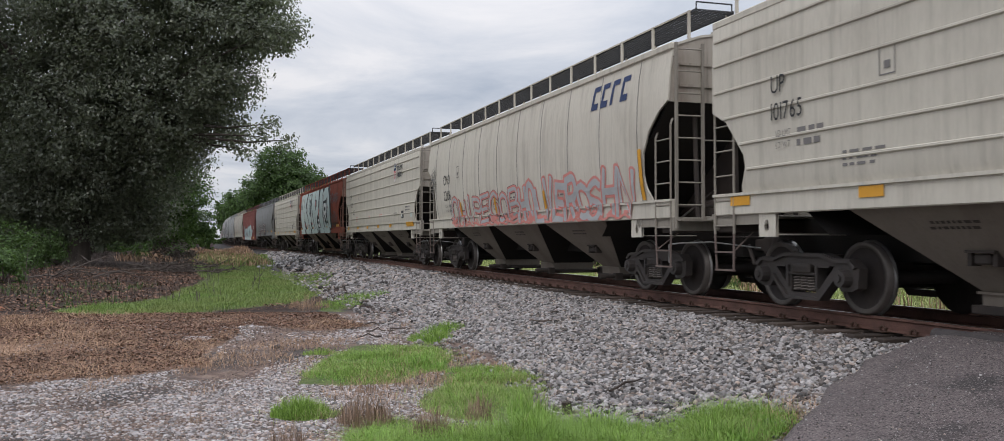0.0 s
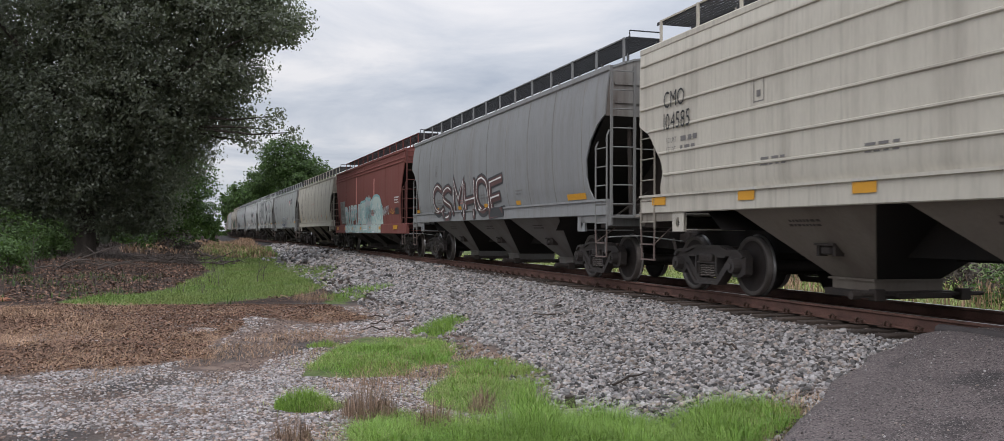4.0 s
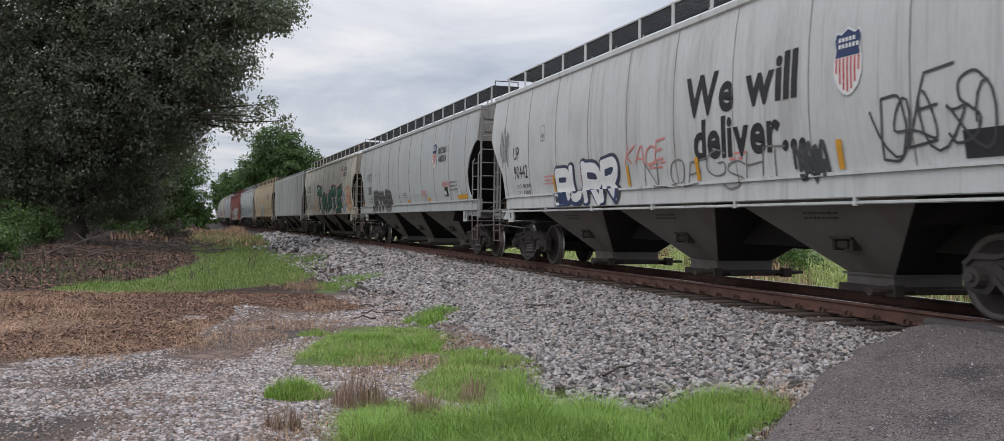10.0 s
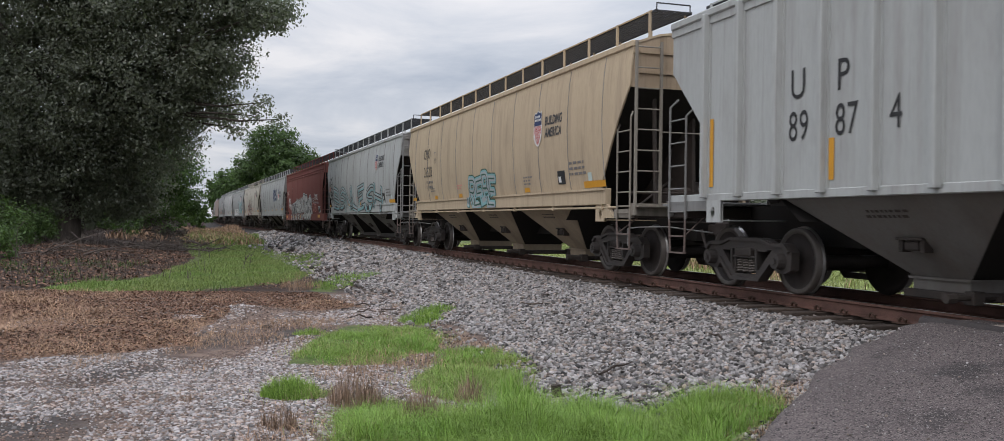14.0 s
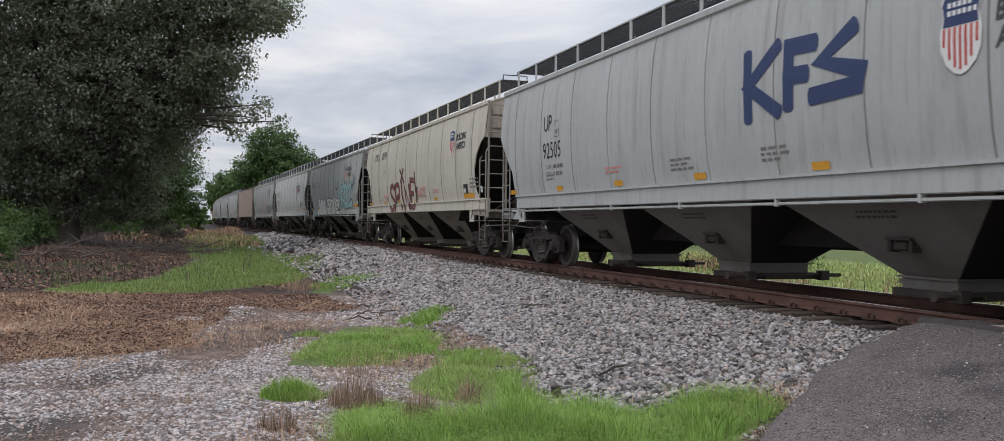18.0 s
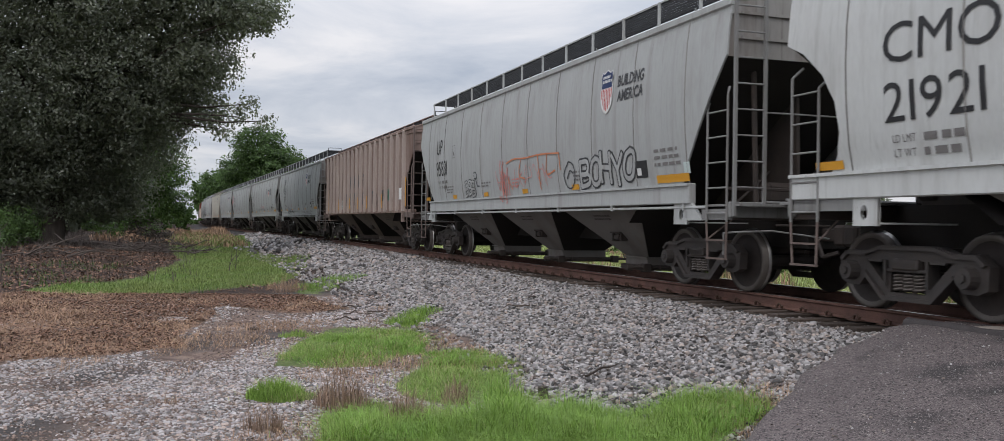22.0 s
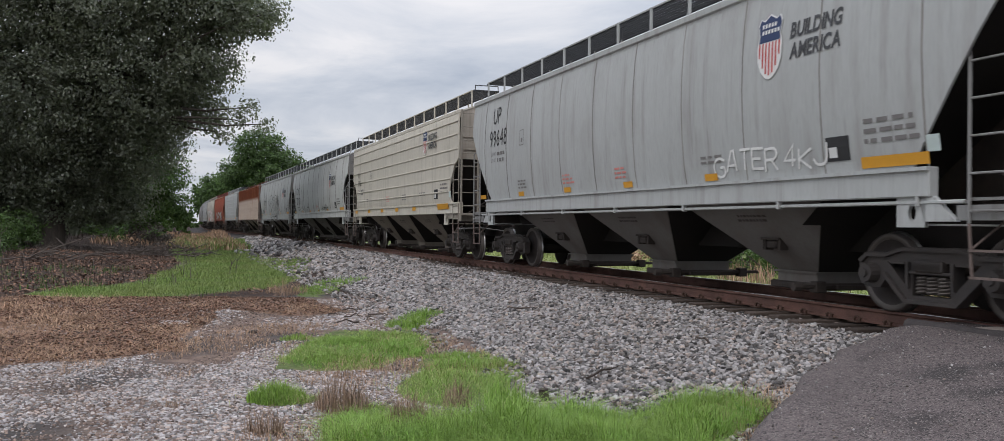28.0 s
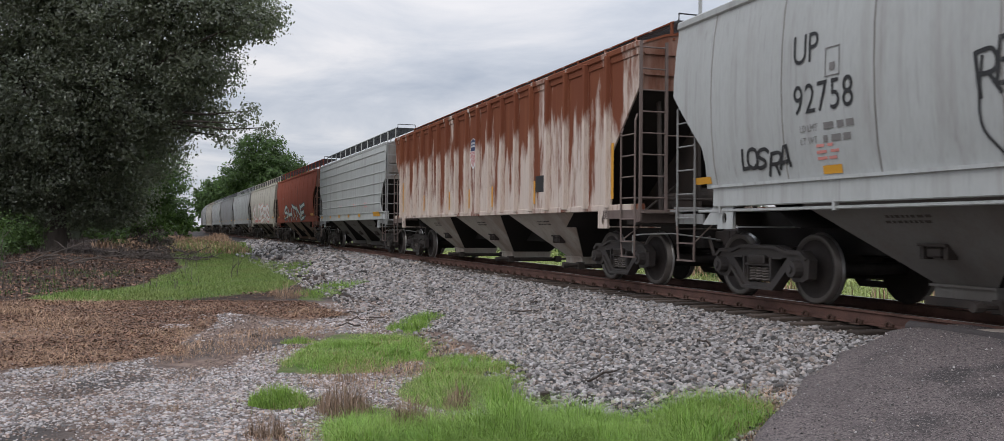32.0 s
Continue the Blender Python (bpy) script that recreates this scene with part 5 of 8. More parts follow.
# spray-can letters as strokes on an 8 by 8 grid: "xz xz ..." for a stroke, ~ for a rounded one
SPRAY = {
    "A": "00 38 58 80|22 62", "B": "00 08|~08 68 76 54 04|~04 64 83 71 00", "C": "~87 48 06 02 40 81", "D": "00 08|~08 58 85 83 50 00", "E": "88 08 00 80|04 64",
    "F": "00 08 88|04 64", "G": "~87 48 06 02 40 81 84 54", "H": "00 08|80 88|04 84", "I": "40 48", "J": "~88 83 60 20 02", "K": "00 08|88 04 80", "L": "08 00 80",
    "M": "00 08 43 88 80", "N": "00 08 80 88", "O": "~48 17 04 11 40 71 84 77 48", "P": "00 08|~08 68 86 64 04", "R": "00 08|~08 68 86 64 04|44 80", "S": "~87 58 17 15 44 73 71 30 01",
    "T": "40 48|08 88", "U": "~08 03 20 60 83 88", "V": "08 40 88", "W": "08 20 45 60 88", "X": "00 88|08 80", "Y": "08 44 88|44 40", "Z": "08 88 00 80",
    "1": "26 48 40", "4": "60 68 02 82", "5": "~88 08 05 55 83 70 00", "7": "08 88 30", "9": "~85 34 06 38 77 84 60 10", "i": "40 45|48 47", "2": "~06 38 77 64 00 80", "0": "~48 17 04 11 40 71 84 77 48",
    "(": "~88 35 02 30 80", ")": "~08 55 82 50 00", "~": "~03 26 42 65 84", "*": "04 84|40 48|11 77",
}


def rounded(pts, steps=5):
    """A smooth line through the points."""
    p = [np.array(q, float) for q in pts]
    p = [2 * p[0] - p[1]] + p + [2 * p[-1] - p[-2]]
    out = []
    for a, b, c, d in zip(p, p[1:], p[2:], p[3:]):
        for i in range(steps):
            t = i / steps
            out.append(0.5 * (2 * b + (c - a) * t + (2 * a - 5 * b + 4 * c - d) * t * t + (3 * b - a - 3 * c + d) * t ** 3))
    return out + [p[-2]]


def ribbon(v, f, pts, width, up, floor_z):
    """One stroke of paint with blunt, rounded ends; it rises slightly along its way."""
    p = [np.array(q, float) for q in pts]
    d0, d1 = p[0] - p[1], p[-1] - p[-2]
    d0, d1 = d0 / (np.hypot(*d0) + 1e-9), d1 / (np.hypot(*d1) + 1e-9)
    p = [p[0] + d0 * width * 0.42, p[0] + d0 * width * 0.25] + p + [p[-1] + d1 * width * 0.25, p[-1] + d1 * width * 0.42]
    n0, m = len(v), len(p)
    for i, q in enumerate(p):
        a, b = q - p[max(0, i - 1)], p[min(m - 1, i + 1)] - q
        a, b = a / (np.hypot(*a) + 1e-9), b / (np.hypot(*b) + 1e-9)
        t = a + b
        t = t / (np.hypot(*t) + 1e-9)
        if i in (0, m - 1):
            t = (-d0 if i == 0 else d1)
        k = 1 / max(0.6, float(t @ (b if i < m - 1 else t)))
        w = width / 2 * k * (0.45 if i in (0, m - 1) else 1.0)
        r = up + 0.0025 * i / m
        v += [(q[0] - t[1] * w, max(floor_z, q[1] + t[0] * w), r), (q[0] + t[1] * w, max(floor_z, q[1] - t[0] * w), r)]
        if i:
            f.append((n0 + 2 * i - 2, n0 + 2 * i - 1, n0 + 2 * i + 1, n0 + 2 * i))


def sprayed(car, word, x0, x1, z0, z1, layers, seed=1, slant=0.0, wob=0.04, step=0.0, name="graffiti", label="", fill_box=1.0, grow=0.0, lift=0.0):
    """A sprayed word from x0 to x1 (metres from the rear coupling). layers: (material, stroke width, shift along, shift up), the lowest first.
    step: how much every second letter drops; grow: how much the last letter is taller than the first."""
    rnd = random.Random(seed)
    base = -car["half"] - 0.42
    low = 0.905 if car["body"] == "long" else 1.31
    w = (x1 - x0) / len(word)
    boxes = []
    for i, ch in enumerate(word):
        tall = 1 + grow * i / max(1, len(word) - 1)
        boxes.append((ch, x0 + w * i + rnd.uniform(-0.05, 0.05) * w, w * rnd.uniform(0.76, 0.90) * fill_box, z0 - step * (i % 2) * (z1 - z0) + rnd.uniform(-0.03, 0.03), (z1 - z0) * tall * rnd.uniform(0.92, 1.06)))
    for k, (m, width, dx, dz) in enumerate(layers):
        for i, (ch, a, b, zz, hh) in enumerate(boxes):
            v, f = [], []
            for j, st in enumerate(SPRAY[ch].split("|")):
                smooth = st.startswith("~")
                g = [(int(q[0]) / 8, int(q[1]) / 8) for q in st.lstrip("~").split()]
                pts = [(base + a + dx + u * b + slant * h * hh, zz + dz + h * hh) for u, h in g]
                if smooth:
                    pts = rounded(pts)
                ribbon(v, f, warp(pts, wob, seed + i), width, 0.0008 * (i % 3) + 0.0003 * j, low)
            on_side(car, name, v, f, m, 0.008 + lift + 0.0045 * k, label if k == 0 else "")


def stroke(car, word, width, material, off=0.012, smooth=True, name="graffiti"):
    """Free strokes given as text: "x,z x,z ..." with | between strokes, x in metres from the rear coupling."""
    base = -car["half"] - 0.42
    low = 0.905 if car["body"] == "long" else 1.31
    for j, st in enumerate(word.split("|")):
        v, f = [], []
        pts = [(base + float(a), float(b)) for a, b in (q.split(",") for q in st.split())]
        ribbon(v, f, rounded(pts) if smooth and len(pts) > 2 else pts, width, 0.0006 * (j % 5), low)
        on_side(car, name, v, f, material, off)


def patch(car, word, material, off=0.010, name="graffiti", label=""):
    """A flat field of paint with a straight-edged outline, given as text: "x,z x,z ..."."""
    base = -car["half"] - 0.42
    pts = [(base + float(a), float(b)) for a, b in (q.split(",") for q in word.split())]
    on_side(car, name, pts, [tuple(range(len(pts)))], material, off, label)


def plain_marks(car, mark, number, x, top, low, h, small=True, material=None, tag="plain", words=("LD LMT", "LT WT"), shift=0.0, stretch=0.82):
    """Reporting mark, road number and weights near the rear end."""
    xr = -car["half"] - 0.42 + x
    m = material or M_BLACK
    text(car, mark, xr + shift, top, h, m, tag, stretch)
    text(car, number, xr, low, h, m, tag, stretch)
    if small:
        for i, wd in enumerate(words):
            ln = text(car, wd, xr + 0.1, low - 0.22 - 0.15 * i, 0.085, material or M_GREYTXT, "plain", 0.8)
            bars(car, xr + 0.2 + ln, low - 0.22 - 0.15 * i, 1, 0.4, 0.08, 0.1, material or M_GREYTXT, i)


def front_marks(car, x, z, h=0.75, words=True, data=True):
    xf = x - car["half"] - 0.42
    emblem(car, xf, z, h)
    if words:
        slogan(car, xf + 0.42, z + 0.03)
    if data:
        bars(car, xf + 1.7, 2.12, 3, 0.7, 0.05, 0.11, None, 5)
        panel(car, xf + 1.05, xf + 1.45, 1.74, 2.02, M_BLACK, "stencil_panel", 0.007)
        panel(car, xf + 1.1, xf + 1.24, 1.78, 1.9, M_WHITE, "stencil_square", 0.010)
        panel(car, xf + 2.6, xf + 2.78, 1.75, 1.92, M_PALE, "tag_plate", 0.008)


def reflectors(car, z=1.63, h=0.10, small=0.34, big=1.0, n=5):
    half = car["half"]
    x = -half + 0.75
    reflector(car, x, z, 0.5, h)
    for i in range(1, n):
        reflector(car, -half + 1.0 + i * (2 * half - 4.0) / n, z, small, h)
    reflector(car, half - 2.35, z, big, h * 1.25)


def stencils(car, seed):
    """Small faded notices along the lower side."""
    rnd = random.Random(seed)
    half = car["half"]
    for k in range(4):
        bars(car, -half + 3.6 + k * 2.7 + rnd.uniform(-0.5, 0.5), 1.95, rnd.choice((2, 3)), rnd.uniform(0.35, 0.6), 0.035, 0.075, rnd.choice((M_GREYTXT, M_GREYTXT, M_PINK)), seed + k)
    x = -half + 3.9
    for a, b, c, d in ((0, 0.26, 0, 0.015), (0, 0.26, 0.33, 0.345), (0, 0.015, 0, 0.345), (0.245, 0.26, 0, 0.345), (0.08, 0.18, 0.07, 0.16)):
        panel(car, x + a, x + b, 2.75 + c, 2.75 + d, M_GREYTXT, "plate_mark", 0.007)


# the train: kind, colour, place of the rear coupling along the track at the start, and a label
TRAIN = [
    ("ribbed", "tan", -12.9, "tan covered hopper car with horizontal side ribs"),
    ("round", "tan", -30.9, "tan covered hopper car with red and grey graffiti"),
    ("ribbed", "tan", -48.2, "tan covered hopper car with horizontal ribs"),
    ("round", "orange", -67.4, "rusty orange hopper car with huge pale graffiti letters"),
    ("ribbed", "tan", -84.7, "light tan ribbed covered hopper car"),
    ("round", "dark", -103.2, "dull grey covered hopper car with scrawled graffiti"),
    ("long", "red", -122.1, "oxide red covered hopper car with teal graffiti"),
    ("round", "tan", -139.9, "cream covered hopper car with thin yellow stripes"),
    ("slant", "grey", -158.1, "grey covered hopper car with blue scrawl"),
    ("round", "pale", -176.2, "pale grey hopper car with giant dark block letters"),
    ("bent", "pale", -195.25, "pale grey hopper car with a painted slogan"),
    ("round", "grey", -214.7, "grey covered hopper car with a black scribble"),
    ("round", "tan", -234.1, "cream hopper car with green and red graffiti"),
    ("posts", "grey", -253.3, "grey hopper car with vertical outside posts"),
    ("slant", "buff", -272.0, "buff covered hopper car with green scrawl"),
    ("slant", "grey", -290.8, "grey covered hopper car with teal graffiti"),
    ("long", "red", -309.7, "oxide red hopper car with silver graffiti"),
    ("bent", "grey", -328.7, "grey covered hopper car with blue spray letters"),
    ("round", "tan", -346.6, "tan covered hopper car with maroon graffiti"),
    ("slant", "grey", -364.3, "grey covered hopper car with teal graffiti"),
    ("round", "pale", -383.2, "pale grey covered hopper car"),
    ("slant", "grey", -401.85, "grey covered hopper car with dark scrawl"),
    ("posts", "brown", -421.0, "brown weathered hopper car with vertical posts"),
    ("bent", "grey", -438.85, "grey covered hopper car with faint scrawl"),
    ("round", "grey", -457.8, "grey covered hopper car"),
    ("slant", "grey", -476.9, "grey covered hopper car with red end graffiti"),
    ("slant", "grey", -494.9, "grey covered hopper car with white chalk tag"),
    ("ribbed", "tan", -511.7, "tan ribbed covered hopper car"),
    ("round", "pale", -530.7, "pale grey covered hopper car"),
    ("bent", "grey", -549.35, "grey covered hopper car with black bubble graffiti"),
    ("posts", "rust", -569.2, "pale hopper car with vertical posts, badly rusted"),
    ("ribbed", "grey", -586.0, "grey ribbed covered hopper car"),
    ("round", "orange", -604.4, "rusty red covered hopper car with pale graffiti"),
    ("bent", "tan", -622.9, "tan covered hopper car with white graffiti"),
    ("round", "grey", -641.0, "grey covered hopper car"),
    ("slant", "dark", -659.5, "dull grey covered hopper car"),
    ("round", "grey", -678.0, "grey covered hopper car"),
    ("bent", "tan", -696.5, "tan covered hopper car"),
    ("round", "grey", -715.0, "grey covered hopper car"),
    ("slant", "dark", -733.5, "dull grey covered hopper car"),
]
CARS = []
front = 4.5
for kind, colour, rear, label in TRAIN:
    car = hopper_car(kind, colour, front - rear, label)
    CARS.append((car, (front + rear) / 2))
    front = rear


def dress():
    """Marks and spray paint, car by car."""
    C = [c for c, _ in CARS]
    for i, c in enumerate(C):
        if c["body"] == "ribbed":
            reflectors(c, 1.42, 0.13, 0.42, 1.15, 5)
        elif c["body"] == "posts":
            half = c["half"]
            for k in (0, 3, 6, 8, 10, 13, 17):
                x = (-1 + 2 * k / 17) * (half - 1.38) + 0.09
                reflector(c, x, 1.50, 0.10, 0.5 if k not in (0, 17) else 1.0)
        elif c["body"] == "long":
            reflectors(c, 1.06, 0.13, 0.40, 0.85, 6)
        elif i not in (1, 7, 10):
            reflectors(c)
        if c["body"] not in ("posts",) and i < 34:
            stencils(c, 100 + i)
    for i, mark, num, x, top, low, h, sh in (
            (0, "UP", "101765", 2.25, 2.86, 2.50, 0.235, 0), (2, "UP", "101851", 2.23, 2.87, 2.48, 0.235, 0), (8, "UP", "99729", 2.3, 3.32, 2.78, 0.36, 0.1), (9, "UP", "99405", 2.8, 3.1, 2.6, 0.33, 0.2),
            (10, "UP", "90442", 2.45, 2.45, 2.0, 0.30, 0), (17, "UP", "92505", 3.66, 2.91, 2.33, 0.34, 0.05), (19, "UP", "99798", 1.9, 3.40, 2.82, 0.38, 0.1), (21, "UP", "95831", 2.65, 2.93, 2.31, 0.43, 0.05),
            (23, "UP", "99065", 2.97, 3.29, 2.68, 0.40, 0.5), (26, "UP", "99648", 2.21, 3.40, 2.86, 0.40, 0.2), (27, "UP", "101748", 1.86, 2.89, 2.54, 0.225, 0), (29, "UP", "92758", 3.72, 2.98, 2.37, 0.36, 0),
            (1, "CMO", "22106", 2.78, 2.61, 2.14, 0.30, 0), (4, "CMO", "104585", 1.67, 3.0, 2.64, 0.27, 0), (7, "CMO", "23146", 2.7, 2.6, 2.12, 0.30, 0), (11, "CHTT", "721010", 2.62, 2.65, 2.1, 0.32, 0),
            (12, "CMO", "21577", 2.2, 2.65, 2.05, 0.36, 0), (14, "CMO", "265212", 3.0, 2.93, 2.36, 0.32, 0), (20, "CMO", "21921", 2.4, 2.70, 2.08, 0.36, 0), (24, "CHTT", "723469", 2.12, 2.72, 2.15, 0.30, 0),
            (25, "CMO", "20007", 2.7, 2.84, 2.25, 0.37, 0.2), (28, "CMO", "21769", 2.35, 2.69, 2.12, 0.36, 0)):
        plain_marks(C[i], mark, num, x, top, low, h * (1.18 if i in (12, 20, 25, 28) else 1), shift=sh, stretch=1.15 if i in (12, 20, 25, 28) else 0.82)
    text(C[18], "CMO", 2.49 - C[18]["half"] - 0.42, 3.37, 0.30)
    text(C[18], "101314", 3.95 - C[18]["half"] - 0.42, 3.37, 0.30)
    for i, x, z, h in ((2, 12.53, 3.55, 0.72), (4, 12.43, 3.58, 0.75), (8, 13.5, 3.33, 0.75), (9, 13.08, 3.45, 0.9), (11, 14.25, 3.05, 0.78), (12, 15.1, 3.43, 0.72), (14, 13.5, 3.0, 0.76), (15, 13.9, 3.3, 0.72),
                       (17, 15.2, 2.86, 0.8), (18, 14.1, 3.26, 0.75), (19, 13.3, 3.31, 0.8), (20, 14.04, 3.08, 0.76), (21, 14.14, 3.32, 0.75), (23, 12.9, 3.3, 0.76), (24, 13.7, 3.1, 0.75), (26, 13.65, 3.28, 0.8),
                       (27, 12.63, 3.5, 0.74), (28, 14.02, 3.07, 0.75), (29, 14.68, 2.97, 0.76)):
        front_marks(C[i], x, z, h, True, i not in (9, 12))

    def at(c, x):
        return x - c["half"] - 0.42

    c = C[1]   # red outlines over grey, a blue owner's mark above
    sprayed(c, "OHIPEGOB", 3.6, 9.8, 1.45, 2.10, ((M_MAROON, 0.20, 0, 0), (M_PINK, 0.17, 0.02, 0.0), (M_SILVER, 0.085, 0, 0)), 3, 0.06, 0.05, 0.05, label="grey spray letters with red outlines")
    sprayed(c, "HOLVER", 9.8, 13.4, 1.38, 2.12, ((M_PINK, 0.27, 0, 0), (M_SILVER, 0.15, 0.01, 0.0)), 4, 0.05, 0.07, -0.05, label="tall grey spray letters with red outlines", fill_box=0.92)
    sprayed(c, "OSHN", 13.4, 16.0, 1.40, 2.05, ((M_PINK, 0.24, 0, 0), (M_SILVER, 0.13, 0.01, 0.0)), 6, 0.05, 0.07, 0.05, grow=0.25)
    for xa, xb, sd in ((3.7, 9.6, 301), (9.9, 15.9, 302)):
        scrawl(c, xa, xb, 1.32, 1.50, 16, M_PINK, sd, 0.05, "graffiti")
    scrawl(c, 1.2, 1.9, 2.2, 3.1, 5, M_GREYTXT, 5, 0.022)
    scrawl(c, 1.2, 1.8, 2.5, 3.3, 4, M_GREY, 7, 0.018)
    for x in (4.6, 7.9, 11.5):
        panel(c, at(c, x), at(c, x) + 0.13, 1.62, 2.02, M_AMBER, "yellow_stripe", 0.026)
    for k in range(4):
        x = at(c, 14.2) + 0.43 * k
        v = [(x, 3.42), (x + 0.1, 3.42), (x + 0.22, 3.86), (x + 0.12, 3.86)]
        on_side(c, "owner_mark", v, [(0, 1, 2, 3)], M_BLUE, 0.008)
        on_side(c, "owner_mark", [(x + 0.2, 3.76), (x + 0.40, 3.76), (x + 0.42, 3.86), (x + 0.22, 3.86)], [(0, 1, 2, 3)], M_BLUE, 0.0085)
        if k != 2:
            on_side(c, "owner_mark", [(x + 0.1, 3.42), (x + 0.30, 3.42), (x + 0.33, 3.54), (x + 0.13, 3.54)], [(0, 1, 2, 3)], M_BLUE, 0.0085)
    panel(c, at(c, 16.28), at(c, 16.4), 1.62, 2.49, M_AMBER, "yellow_stripe", 0.024)

    c = C[3]   # pale field with tall black letters
    v = [(at(c, 1.75), 1.31), (at(c, 14.9), 1.31), (at(c, 15.1), 2.2), (at(c, 15.0), 3.2), (at(c, 14.6), 3.8), (at(c, 13.6), 3.95), (at(c, 1.75), 3.95)]
    on_side(c, "graffiti", v, [tuple(range(7))], M_PALE, 0.005, "pale mint field of a huge graffiti piece")
    # K, A, P and I: pale letters told apart by the black between them
    stroke(c, "5.35,3.92 4.55,3.15 4.75,2.75 5.45,2.30 6.10,1.34", 0.11, M_BLACK, 0.011)
    stroke(c, "5.25,3.92 4.95,3.55 4.70,3.10", 0.34, M_BLACK, 0.012)
    patch(c, "3.45,2.15 3.85,2.20 4.20,1.90 4.47,1.32 3.90,1.32 3.55,1.70", M_BLACK, 0.014)
    patch(c, "3.62,2.00 3.85,2.05 4.02,1.88 3.85,1.75", M_PINK, 0.019)
    stroke(c, "6.08,3.80 5.98,3.10 6.25,2.60 6.75,2.45 7.05,2.90 6.95,3.50 6.60,3.85 6.20,3.75", 0.09, M_BLACK, 0.011)
    patch(c, "6.30,3.10 6.42,3.52 6.72,3.45 6.92,2.90 6.72,2.50 6.42,2.60", M_BLACK, 0.014)
    stroke(c, "6.50,2.72 6.52,3.30|6.52,3.30 6.78,3.15 6.80,2.90 6.52,2.72", 0.075, M_PALE, 0.020)
    patch(c, "6.55,2.05 6.95,2.10 7.25,1.32 6.80,1.32", M_BLACK, 0.014)
    stroke(c, "7.30,3.90 7.22,3.30 7.55,2.70 7.95,2.05 8.40,1.34", 0.13, M_BLACK, 0.012)
    patch(c, "8.85,3.42 9.45,3.38 9.50,2.90 9.25,2.98 9.05,2.72 8.90,3.00", M_BLACK, 0.014)
    patch(c, "8.95,3.30 9.22,3.28 9.20,3.05 9.02,2.95", M_PINK, 0.019)
    stroke(c, "10.20,3.95 10.55,3.45 10.65,2.95 10.35,2.55 9.80,2.30 9.55,2.05 9.85,1.70 10.15,1.34", 0.13, M_BLACK, 0.012)
    patch(c, "10.05,3.92 10.75,3.95 10.60,3.40 10.75,2.70 10.40,2.35 10.35,2.90 10.30,3.40", M_BLACK, 0.0145)
    patch(c, "10.32,2.72 10.62,2.90 10.60,2.45 10.35,2.20", M_PINK, 0.019)
    patch(c, "9.50,2.28 10.35,2.38 10.75,2.00 10.90,1.32 9.75,1.32", M_BLACK, 0.0150)
    sprayed(c, "B", 9.92, 10.75, 1.42, 2.10, ((M_PALE, 0.15, 0, 0), (M_WHITE, 0.09, 0, 0)), 15, 0.0, 0.02, lift=0.012)
    stroke(c, "11.95,3.92 11.80,3.40 11.98,2.60 12.10,2.00 12.45,1.34", 0.12, M_BLACK, 0.012)
    stroke(c, "11.70,3.92 11.98,3.80 12.30,3.90", 0.16, M_BLACK, 0.013)
    patch(c, "12.22,3.22 12.62,3.18 13.35,3.25 13.72,3.38 13.60,2.90 13.68,2.10 13.78,1.86 13.35,1.95 13.15,1.78 12.80,2.00 12.28,1.92 12.45,2.55", M_BLACK, 0.016)
    sprayed(c, "R", 12.62, 13.62, 2.05, 2.92, ((M_PALE, 0.26, 0, 0), (M_WHITE, 0.17, 0, 0)), 16, 0.05, 0.02, fill_box=0.9, lift=0.014)
    stroke(c, "13.95,3.95 14.55,3.55 14.90,2.80 14.92,2.10 14.70,1.34", 0.42, M_BLACK, 0.012)
    stroke(c, "1.95,3.95 1.90,2.60 2.05,1.34", 0.07, M_GREY, 0.011)
    sprayed(c, "PIRAT", 15.3, 17.4, 3.05, 3.40, ((M_MAROON, 0.10, 0, 0),), 17, 0.1, 0.03)
    sprayed(c, "WANDR", 15.2, 16.5, 2.15, 2.42, ((M_GREY, 0.035, 0, 0),), 18, 0.1, 0.03)
    sprayed(c, "ESOR", 15.3, 16.8, 1.62, 1.85, ((M_GREY, 0.06, 0, 0),), 19, 0.1, 0.03)
    scrawl(c, 15.4, 17.6, 2.9, 3.3, 7, M_MAROON, 8, 0.05)
    scrawl(c, 15.2, 17.4, 1.7, 2.4, 8, M_GREY, 9, 0.03)
    text(c, "UP", at(c, 2.45), 3.42, 0.26, off=0.016)
    text(c, "00165", at(c, 2.05), 2.98, 0.30, off=0.016)

    sprayed(C[5], "CSMHOE", 4.0, 11.5, 1.5, 2.4, ((M_GREY, 0.30, 0, 0), (M_MAROON, 0.20, 0, 0), (M_WHITE, 0.04, -0.03, 0.03)), 12, 0.1, 0.06, 0.05, label="dark red and black graffiti")

    c = C[6]   # grey data panel and teal letters across the sill
    panel(c, at(c, 2.30), at(c, 3.85), 1.36, 2.55, M_PANEL, "data_panel", 0.007)
    text(c, "SCFX", at(c, 2.42), 2.22, 0.26, off=0.012)
    text(c, "843366", at(c, 2.42), 1.84, 0.26, off=0.012)
    bars(c, at(c, 2.45), 1.66, 3, 1.1, 0.055, 0.11, M_SILVER, 3)
    sprayed(c, "RIPTA", 4.05, 8.6, 1.32, 2.05, ((M_PALE, 0.42, 0, 0), (M_TEAL, 0.30, 0.03, -0.02), (M_SILVER, 0.17, -0.02, 0.03), (M_WHITE, 0.05, -0.03, 0.05)), 4, 0.0, 0.05, -0.04, label="teal and white graffiti letters", fill_box=0.95)
